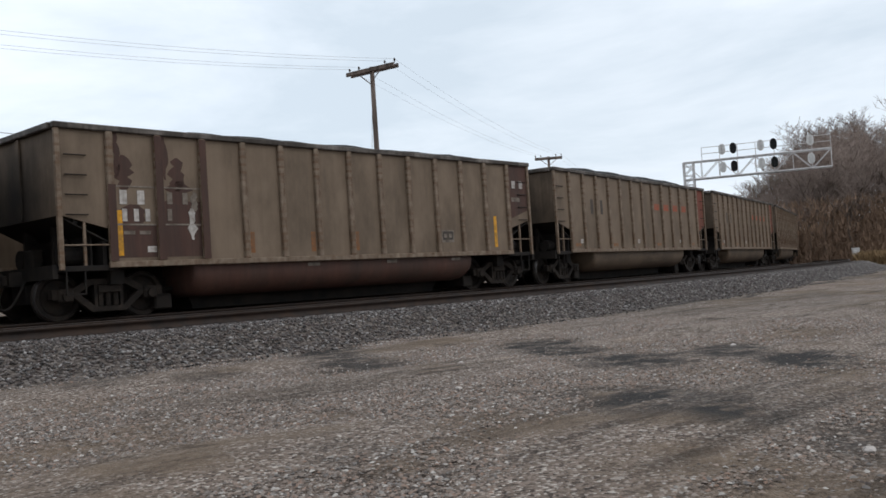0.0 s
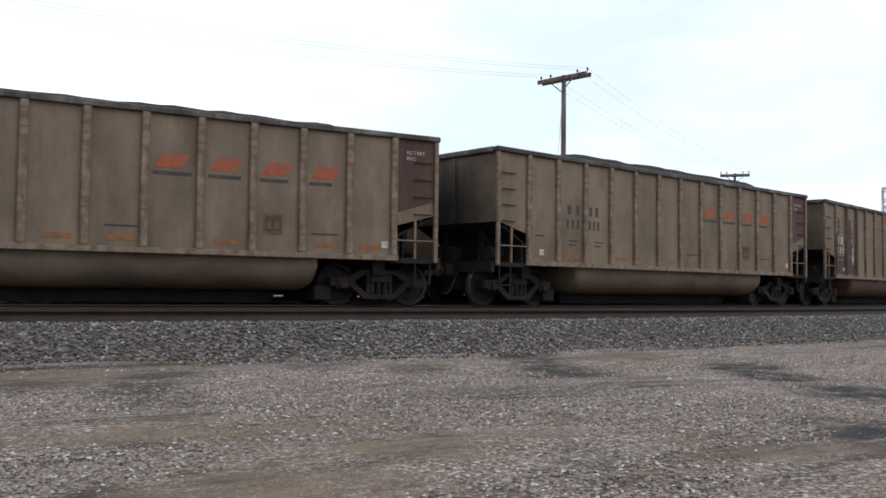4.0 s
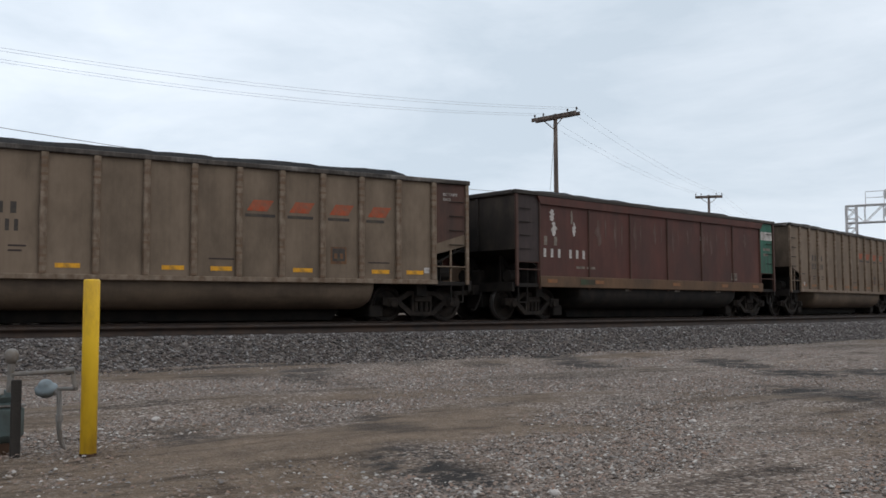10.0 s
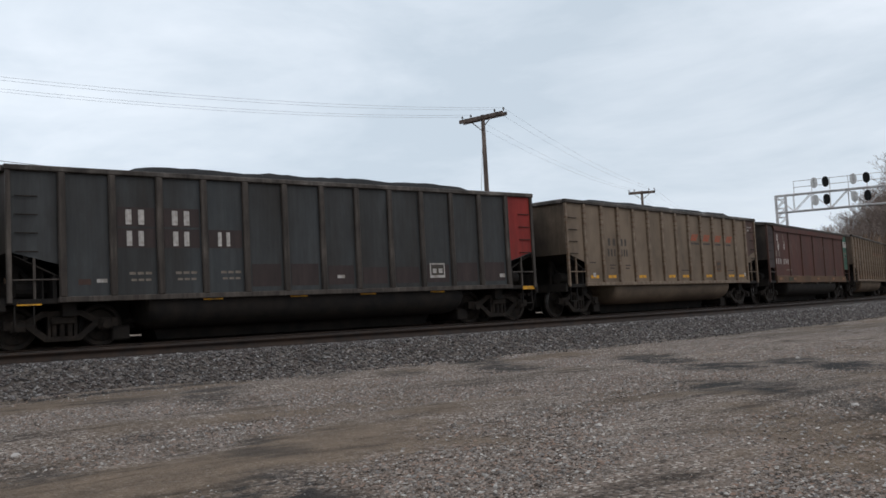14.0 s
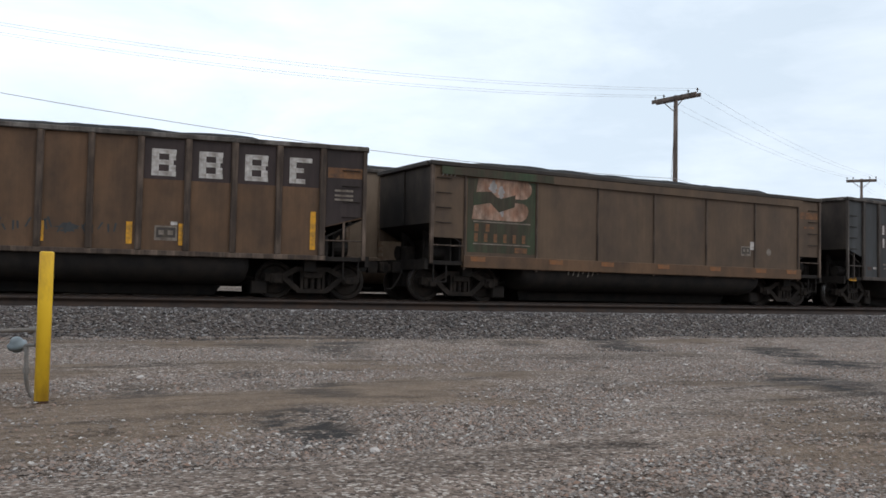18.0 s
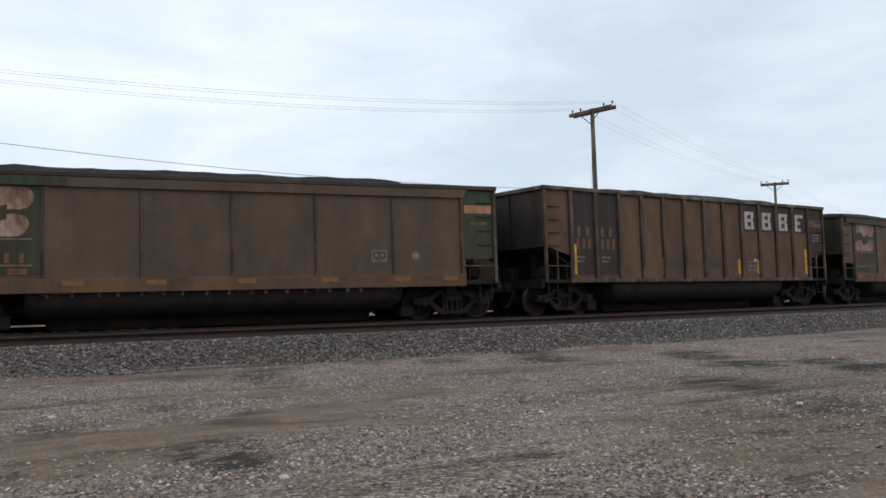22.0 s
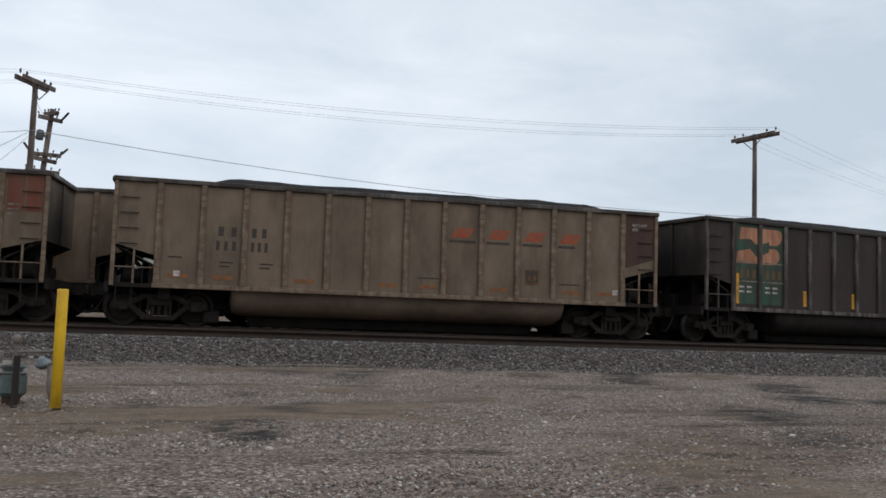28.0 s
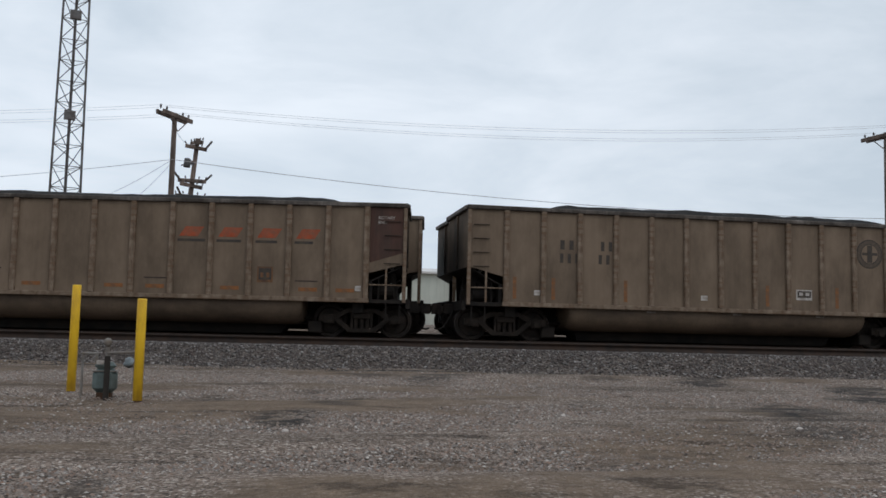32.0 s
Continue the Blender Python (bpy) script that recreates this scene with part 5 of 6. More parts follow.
def grey_car(seed):
    c, w = coal_car("dark grey ribbed coal car with a bright red end panel", M_GREY, M_GREY_RIB, tub_paint=M_UNDER, seed=seed, right_end=M_RED)
    for u, top_row in ((-5.0, True), (-3.95, True), (-2.86, False)):
        if top_row:
            bars(c, "lettering_bar", M_WHITE, u, 2.6, 2, 0.22, 0.33, 0.06)
        bars(c, "number_bar", M_WHITE, u + 0.02, 2.13, 2, 0.2 if top_row else 0.15, 0.33, 0.06)
        bars(c, "lettering_bar", M_DIMWHITE, u + 0.1, 1.5, 3, 0.14, 0.06, 0.04)
        bars(c, "lettering_bar", M_DIMWHITE, u + 0.14, 1.36, 3, 0.12, 0.05, 0.04)
    for u0, z0 in ((-5.14, 2.56), (-4.1, 2.56), (-5.14, 2.09), (-4.1, 2.09), (-3.04, 2.09)):
        plate(c, "dark_letter_panel", M_CHARCOAL, u0, u0 + 0.84, z0, z0 + 0.42, 0.004)
    plate(c, "rusty_patch", M_MAROON_END, -5.98, -5.72, 1.3, 1.42, 0.005)
    frame_box(c, 3.38, 1.3, 0.52, 0.4, M_WHITE)
    for u in (-5.6, 0.4):
        plate(c, "data_tag", M_WHITE, u, u + 0.22, 1.34, 1.42)
    plate(c, "data_tag", M_WHITE, 5.95, 6.15, 1.28, 1.38)
    for u in (-7.2, -3.2, -0.95, 1.1, 3.4, 6.85):
        plate(c, "reflector", M_YELLOW, u, u + 0.48, 0.9, 1.0, -0.03 if abs(u) < 6 else 0.0)
    for u in RIBS[4:-1]:
        plate(c, "dull_patch", M_CHARCOAL, u + 0.13, u + 0.9, 1.18, 1.66 + 0.06 * math.sin(u * 5), 0.004)
    return c, w


def brown_logo(seed, label, sill, right_end, stripe):
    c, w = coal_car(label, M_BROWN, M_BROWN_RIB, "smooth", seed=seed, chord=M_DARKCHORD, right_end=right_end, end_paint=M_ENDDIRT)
    plate(c, "green_panel", M_DULLGREEN, -6.28, -4.14, 1.28, TOP - 0.36, 0.004)
    plate(c, "green_band", M_DULLGREEN, -7.1, -3.6, TOP - 0.33, TOP - 0.13, 0.088, label="green paint left on the top band")
    logo(c, -6.04, 2.14, 1.07, M_DULLGREEN, M_FADEDPEACH)
    for k, (u, z) in enumerate(((-5.5, 2.86), (-5.25, 2.72), (-5.2, 2.24))):
        outline_plate(c, "bare_white_patch", M_CORNERSTRIP, smear(101 + k, 0.34 - 0.06 * k, 0.34), u, z, "", 0.009)
    plate(c, "white_line", M_DIMWHITE, -6.1, -4.3, 2.07, 2.1, 0.010)
    plate(c, "white_line", M_DIMWHITE, -6.1, -4.3, 1.49, 1.52, 0.010)
    bars(c, "number_bar", M_TANMARK, -6.1, 1.56, 6, 0.17, 0.22, 0.13, proud=0.010)
    bars(c, "lettering_bar", M_TANMARK, -6.1, 1.83, 2, 0.2, 0.2, 0.14, proud=0.010)
    bars(c, "lettering_bar", M_TANMARK, -4.8, 1.3, 1, 0.4, 0.14, 0.2, proud=0.010)
    plate(c, "orange_stripe", stripe, 6.42, 7.26, 2.86, 3.08, 0.010)
    bars(c, "lettering_bar", M_TANMARK, 6.6, 2.55, 1, 0.5, 0.07, 0.1, proud=0.010)
    for u in (-6.2, -3.7, -1.9, 0.2, 2.3, 4.3, 5.7):
        plate(c, "reflector", M_DULLORANGE, u, u + 0.44, 1.04, 1.16, 0.082)
    for u in (-3.9, -1.8, 0.2, 2.2, 4.0):
        plate(c, "tub_label", M_TANMARK if sill else M_DIMWHITE, u, u + 0.34, 0.86, 0.93, -0.045)
    frame_box(c, 3.7, 1.55, 0.42, 0.3, M_DIMWHITE)
    n = 16
    outline_plate(c, "stencil_disc", M_DIMWHITE, [(0.11 * math.cos(2 * math.pi * i / n), 0.11 * math.sin(2 * math.pi * i / n)) for i in range(n)], 4.95, 1.7)
    if sill:
        plate(c, "white_tag", M_WHITE, 4.1, 4.3, 1.75, 2.0, 0.012)
        rng = random.Random(9)
        for i in range(7):
            u = -3.0 + 0.17 * i
            outline_plate(c, "scrawl_stroke", M_DIMWHITE, [(0, 0), (0.03, 0), (0.13, 0.3), (0.10, 0.3)], u, 0.72 + rng.uniform(0, 0.1), "", -0.03)
        for i in range(4):
            outline_plate(c, "scrawl_stroke", M_WHITE, [(0, 0), (0.025, 0), (0.09, 0.14), (0.065, 0.14)], -7.05 + 0.12 * i, 3.2, "", 0.006)
    else:
        rng = random.Random(11)
        for i in range(16):
            u = -4.0 + 0.5 * i + rng.uniform(-0.1, 0.1)
            outline_plate(c, "chalk_stroke", M_CHORD, smear(90 + i, 0.13, 0.13, 5), u, 0.78, "", -0.045)
        ob = part("pale_corner_strip", shared("pale_corner_strip", lambda: box(bmesh.new(), -0.1, 0.035, -0.08, 0.04, 1.0, 3.42, 0.01), M_CORNERSTRIP), None, c, "worn pale corner strip")
        ob.location = (-HALF - 0.02, -WIDE, 0)
    return c, w


def big_letter_car(seed):
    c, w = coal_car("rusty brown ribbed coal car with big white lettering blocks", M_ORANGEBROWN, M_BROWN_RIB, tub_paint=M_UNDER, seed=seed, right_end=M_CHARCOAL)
    for u in (-6.3, -5.25):
        plate(c, "dark_panel", M_CHARCOAL, u + 0.08, u + 0.97, 1.16, TOP - 0.13, 0.004)
    bars(c, "lettering_bar", M_TANMARK, -6.05, 2.32, 2, 0.2, 0.28, 0.16, proud=0.010)
    bars(c, "lettering_bar", M_TANMARK, -5.05, 2.32, 2, 0.2, 0.28, 0.16, proud=0.010)
    bars(c, "number_bar", M_TANMARK, -6.1, 1.94, 3, 0.17, 0.3, 0.08, proud=0.010)
    bars(c, "number_bar", M_TANMARK, -5.05, 1.94, 3, 0.17, 0.3, 0.08, proud=0.010)
    for u in (-6.1, -5.0):
        bars(c, "lettering_bar", M_DIMWHITE, u, 1.66, 1, 0.36, 0.05, 0.1, proud=0.010)
        bars(c, "lettering_bar", M_DIMWHITE, u, 1.54, 1, 0.3, 0.05, 0.1, proud=0.010)
    for i in range(4):
        u = 2.1 + 1.05 * i
        plate(c, "dark_panel", M_CHARCOAL, u + 0.08, u + 0.97, 2.68, TOP - 0.13, 0.004)
        plate(c, "white_lettering_block", M_WHITE, u + 0.24, u + 0.4, 2.76, 3.38, 0.010)
        for z0, z1, run in ((3.27, 3.38, 0.4), (3.02, 3.13, 0.34), (2.76, 2.87, 0.4)):
            plate(c, "white_lettering_block", M_WHITE, u + 0.4, u + 0.38 + run * (0.6 if i == 3 and z0 < 3.2 else 1.0), z0, z1, 0.010)
        for z0, z1 in ((3.13, 3.27), (2.87, 3.02)):
            if i != 3:
                plate(c, "white_lettering_block", M_WHITE, u + 0.62, u + 0.77, z0, z1, 0.010)
    plate(c, "orange_stripe", M_TANMARK, 6.42, 7.28, 2.95, 3.2, 0.010)
    for z in (2.62, 2.5, 2.4):
        bars(c, "lettering_bar", M_DIMWHITE, 6.6, z, 1, 0.46, 0.05, 0.1, proud=0.010)
    for u, z1 in ((-6.22, 2.06), (-2.2, 1.68), (0.0, 1.62), (1.84, 1.68), (2.98, 1.68), (6.02, 2.1)):
        plate(c, "reflector", M_YELLOW, u, u + 0.13, 1.18, z1, 0.012)
    frame_box(c, 2.45, 1.28, 0.5, 0.34, M_DIMWHITE)
    plate(c, "data_tag", M_WHITE, 2.8, 2.95, 1.64, 1.72)
    rng = random.Random(3)
    for i in range(26):
        u = -1.95 + i * 0.14 + rng.uniform(-0.05, 0.05)
        lean = rng.uniform(-0.1, 0.12)
        z = rng.uniform(0.12, 0.26)
        outline_plate(c, "scrawl_stroke", M_GREY, [(0, 0), (0.04, 0), (0.05 + lean, z), (lean, z)], u, 1.36 + rng.uniform(0, 0.12), "", 0.005)
    outline_plate(c, "scrawl_fill", M_GREY, smear(83, 0.5, 0.24), -1.4, 1.38, "", 0.004)
    outline_plate(c, "scrawl_fill", M_GREY, smear(84, 0.6, 0.2), 0.6, 1.4, "", 0.004)
    return c, w


def dark_logo_car(seed):
    c, w = coal_car("charcoal ribbed coal car with green emblem panel and green end", M_CHARCOAL, M_CHAR_RIB, tub_paint=M_UNDER, seed=seed, right_end=M_GREEN, chord=M_DARKCHORD)
    for u in (-6.3, -5.25):
        plate(c, "green_panel", M_GREEN, u + 0.06, u + 0.99, 1.18, TOP - 0.13, 0.004)
    logo(c, -6.08, 2.4, 1.07, M_GREEN)
    for z in (2.42, 1.84):
        for u in (-6.2, -5.15):
            plate(c, "white_line", M_DIMWHITE, u, u + 0.88, z, z + 0.035, 0.010)
    bars(c, "number_bar", M_TANMARK, -6.05, 1.96, 3, 0.17, 0.26, 0.08, proud=0.010)
    bars(c, "number_bar", M_TANMARK, -5.0, 1.96, 3, 0.17, 0.26, 0.08, proud=0.010)
    for u in (-6.05, -5.0):
        bars(c, "lettering_bar", M_WHITE, u, 1.66, 2, 0.2, 0.06, 0.1, proud=0.010)
        bars(c, "lettering_bar", M_WHITE, u, 1.52, 2, 0.2, 0.06, 0.1, proud=0.010)
    plate(c, "white_stripe", M_PEACH, 6.42, 7.28, 2.95, 3.22, 0.010)
    plate(c, "red_tag", M_REDMARK, 7.16, 7.27, 2.92, 3.28, 0.014)
    for u, z1 in ((-6.2, 2.08), (-3.4, 1.66), (-1.25, 1.66), (0.75, 1.66), (2.95, 1.66), (6.06, 2.08)):
        plate(c, "reflector", M_YELLOW, u, u + 0.13, 1.18, z1, 0.012)
    frame_box(c, 3.4, 1.3, 0.5, 0.34, M_WHITE)
    plate(c, "data_tag", M_TANMARK, 4.5, 4.9, 1.4, 1.54)
    return c, w


def far_car(seed, label, paint, ribs, end):
    c, w = coal_car(label, paint, ribs, tub_paint=paint, seed=seed, group="cars of the far coal train", left_end=end, full=False)
    plate(c, "reflector", M_DULLORANGE, -5.6, -5.1, 1.2, 1.4)
    plate(c, "data_tag", M_WHITE, 1.0, 1.2, 1.3, 1.42)
    return c, w


# top chord and side sill of each car in the near train, by its place from the front
HEIGHTS = {4: (3.66, 0.98), 5: (3.73, 1.0), 6: (3.78, 0.99), 7: (3.57, 0.92), 8: (3.75, 0.98), 9: (3.61, 0.93), 10: (3.72, 1.0), 11: (3.66, 0.98), 12: (3.68, 0.98), 13: (3.65, 0.98), 14: (3.65, 0.98)}


def build_near(k):
    set_body(*HEIGHTS.get(k, (3.75, 1.02)))
    if k <= 0:
        return tan_plain(20 - k, "dusty tan ribbed coal car far along the train")
    if k == 1:
        return tan_maroon(1)
    if k == 4:
        return maroon_car(4)
    if k == 6:
        return grey_car(6)
    if k == 7:
        return brown_logo(7, "grimy brown smooth-sided coal car with a faded green and peach emblem", True, None, M_TANMARK)
    if k == 8:
        return big_letter_car(8)
    if k == 9:
        return brown_logo(9, "grimy brown smooth-sided coal car with a peach emblem and green end", False, M_DULLGREEN, M_PEACH)
    if k == 10:
        return dark_logo_car(10)
    if k == 12:
        return tan_circle(12)
    return tan_swoosh(k, "dirty tan ribbed coal car, faded red lettering, " + ("yellow reflectors" if k == 5 else "maroon end"), M_YELLOW if k == 5 else M_DULLORANGE)


NEAR = {k: build_near(k) for k in range(-5, 15)}
set_body(3.75)
FARCARS = [far_car(40 + k % 4, "tan ribbed coal car with an orange end on the far track", M_TAN, M_TAN_RIB, M_ORANGE) for k in range(19)]


# ---- line of poles behind the tracks ----
def catenary(a, b, sag, n=14):
    a, b = Vector(a), Vector(b)
    return [a.lerp(b, t) - Vector((0, 0, 4 * sag * t * (1 - t))) for t in (i / n for i in range(n + 1))]


def wire(a, b, sag, r=0.011, label="thin sagging overhead wire between poles"):
    cu = bpy.data.curves.new("overhead_wire", "CURVE")
    cu.dimensions, cu.bevel_depth, cu.bevel_resolution = "3D", r, 0
    sp = cu.splines.new("POLY")
    pts = catenary(a, b, sag)
    sp.points.add(len(pts) - 1)
    for p, q in zip(sp.points, pts):
        p.co = (*q, 1)
    cu.materials.append(M_WIRE)
    return tagged(new("overhead_wire", cu), label, "wire", "overhead wires")


def insulator(bm, x, y, z):
    lathe(bm, [(0.0, 0.0), (0.018, 0.0), (0.018, 0.06), (0.04, 0.07), (0.045, 0.1), (0.03, 0.115), (0.036, 0.13), (0.03, 0.165), (0.0, 0.175)], Matrix.Translation((x, y, z)), 8)


def utility_pole(x, y, top, arm_dir, label, arm=1.2, r=0.125, extra=None):
    p = thing("utility_pole", label, "utility pole", "line poles", m=pose(x, y, 0))
    g = -0.75
    hh = top + 0.13 - g
    part("pole_shaft", lathe(bmesh.new(), [(0, g)] + [(r * (1.1 - 0.4 * i / 6), g + hh * i / 6) for i in range(7)] + [(0, g + hh + 0.02)], Matrix.Identity(4), 12), M_POLE, p, smooth=True)
    c, s = math.cos(radians(arm_dir)), math.sin(radians(arm_dir))
    ends = []
    a = part("crossarm", box(bmesh.new(), -arm, arm, -0.18, -0.1, -0.08, 0.08, 0.01), M_POLE, p)
    a.matrix_basis = pose(0, 0, top, 0, 0, arm_dir)
    a = part("crossarm", box(bmesh.new(), -arm, arm, 0.1, 0.18, -0.08, 0.08, 0.01), M_POLE, p)
    a.matrix_basis = pose(0, 0, top, 0, 0, arm_dir)
    for sgn in (-1, 1):
        bm = bmesh.new()
        bar(bm, (0, -0.16, top - 0.55), (sgn * 0.55, -0.16, top - 0.1), 0.02, n=6)
        b = part("arm_brace", bm, M_POLE, p)
        b.matrix_basis = Matrix.Rotation(radians(arm_dir), 4, "Z")
    for k in (-0.95, -0.55, 0.55, 0.95):
        bm = bmesh.new()
        insulator(bm, 0, 0, 0.1)
        b = part("insulator", bm, M_PORCELAIN, p)
        b.matrix_basis = pose(k * arm * c, k * arm * s, top, 0, 0, 0)
        ends.append(Vector((x + k * arm * c, y + k * arm * s, top + 0.24)))
    return p, ends


P1, E1 = utility_pole(14.61, 30.44, 8.72, -80, "weathered wooden line pole with a double crossarm")
P2, E2 = utility_pole(41.68, 43.43, 8.4, -50, "weathered wooden line pole beyond the coal train", 0.95, 0.12)
PL, EL = utility_pole(-13.84, 30.37, 7.8, 63, "weathered wooden line pole beside a transformer pole", 0.9)
EL = EL[::-1]
P3, E3 = utility_pole(68.8, 56.4, 7.9, -50, "weathered wooden line pole beyond the bend", 0.95, 0.12)
P0, E0 = utility_pole(-44.0, 36.5, 8.0, -98, "weathered wooden line pole at the end of the lot", 1.15)
for A, B, sag in ((EL, E1, 0.55), (E1, E2, 0.4), (E2, E3, 0.5), (E0, EL, 0.55)):
    for i in range(4):
        wire(A[i], B[i], sag, 0.0043)
wire((-13.84, 30.27, 6.2), (14.61, 30.34, 5.25), 0.45, 0.011, "dark sagging cable slung low between poles")
wire((14.61, 30.34, 5.25), (41.68, 43.33, 5.2), 0.35, 0.009, "dark sagging cable slung low between poles")
wire((-44.0, 36.4, 5.2), (-13.84, 30.27, 6.2), 0.8, 0.009, "dark sagging cable slung low between poles")
wire((-13.84, 30.27, 6.1), (-22.3, 49.7, 6.3), 1.1, 0.009, "slack service cable running to the mast")
wire((-13.84, 30.27, 6.2), (-22.3, 49.7, 6.6), 0.3, 0.01, "slack service cable running to the mast")
wire((14.61, 30.44, 8.6), (19.0, 36.5, -0.6), 0.02, 0.009, "thin guy wire from pole to ground")


def transformer_pole(x, y, top):
    p = thing("transformer_pole", "weathered wooden pole with transformer, short arms and cutouts", "utility pole", m=pose(x, y, 0, 0, 4.5, 0))
    part("pole_shaft", bar(bmesh.new(), (0, 0, -0.75), (0, 0, top + 0.2), 0.17, 0.11, 12), M_POLE, p, smooth=True)
    for z, half, turn in ((top - 0.05, 0.5, -50), (top - 0.3, 0.55, 25), (top - 2.0, 0.75, -20), (top - 2.25, 0.6, 35), (top - 2.8, 0.75, -10)):
        a = part("crossarm", box(bmesh.new(), -half, half, -0.07, 0.07, -0.09, 0.09, 0.01), M_POLE, p)
        a.matrix_basis = pose(0, -0.16, z, 0, 0, turn)
        for k in (-0.9, -0.45, 0.45, 0.9):
            bm = bmesh.new()
            insulator(bm, 0, 0, 0.08)
            b = part("insulator", bm, M_PORCELAIN, p)
            b.matrix_basis = pose(0, -0.16, z, 0, 0, turn) @ pose(k * half, 0, 0, 0, 25 * k, 0)
    for k, z in ((-1, 2.0), (1, 2.0), (-0.7, 2.8), (0.8, 0.3)):
        part("cutout_switch", bar(bmesh.new(), (k * 0.6, -0.2, top - z), (k * 0.95, -0.3, top - z + 0.4), 0.055, n=8), M_PORCELAIN, p)
    part("transformer_can", lathe(bmesh.new(), [(0, 0), (0.16, 0), (0.17, 0.04), (0.17, 0.4), (0.12, 0.46), (0, 0.48)], Matrix.Translation((-0.34, -0.16, top - 1.35)), 14), M_GALVDARK, p, "small grey transformer can", smooth=True)
    part("transformer_bracket", box(bmesh.new(), -0.3, 0.0, -0.2, -0.1, top - 1.2, top - 1.08), M_GALVDARK, p)
    part("switch_arm", bar(bmesh.new(), (-0.1, -0.15, top - 1.0), (-0.62, -0.2, top - 1.3), 0.035, n=6), M_POLE, p)
    return p


M_GALVDARK = mat("weathered_grey_can", (0.08, 0.085, 0.088), (0.13, 0.135, 0.14), 0.5, 0.3, 5.0, bump=0.05)
transformer_pole(-15.28, 43.5, 9.5)
wire((-14.6, 43.4, 9.4), (-13.84, 30.27, 7.4), 0.3, 0.01, "thin service wire between two poles")


# ---- lattice mast ----
def lattice_mast(x, y, h, w0, w1):
    t = thing("lattice_mast", "tall grey three-legged steel lattice mast", "radio mast", m=pose(x, y, -0.7, 0, 0, 14))
    def leg(i, f):
        a = radians(90 + 120 * i)
        w = (w0 + (w1 - w0) * f) * 0.577
        return Vector((w * math.cos(a), w * math.sin(a), h * f))
    for i in range(3):
        part("mast_leg", bar(bmesh.new(), leg(i, 0), leg(i, 1), 0.07, 0.055, 8), M_TOWER, t)
    n = 30
    for i in range(3):
        bm = bmesh.new()
        for k in range(n):
            f0, f1 = k / n, (k + 1) / n
            a, b = (i, (i + 1) % 3) if k % 2 else ((i + 1) % 3, i)
            bar(bm, leg(a, f0), leg(b, f1), 0.028, n=5)
            bar(bm, leg(a, f1), leg(b, f1), 0.022, n=5)
        part("lattice_bracing", bm, M_TOWER, t)
    for f in (0.34, 0.5):
        part("mast_junction_box", box(bmesh.new(), -0.3, 0.3, -0.5, -0.2, h * f, h * f + 0.5), M_TOWER, t)
    bm = bmesh.new()
    for k in (-0.05, 0.05):
        bar(bm, (k, -0.42, 0), (k * 0.7, -0.3, h), 0.035, n=6)
    part("cable_run", bm, M_TOWER, t)
    return t


lattice_mast(-22.3, 49.7, 36.0, 1.75, 1.0)


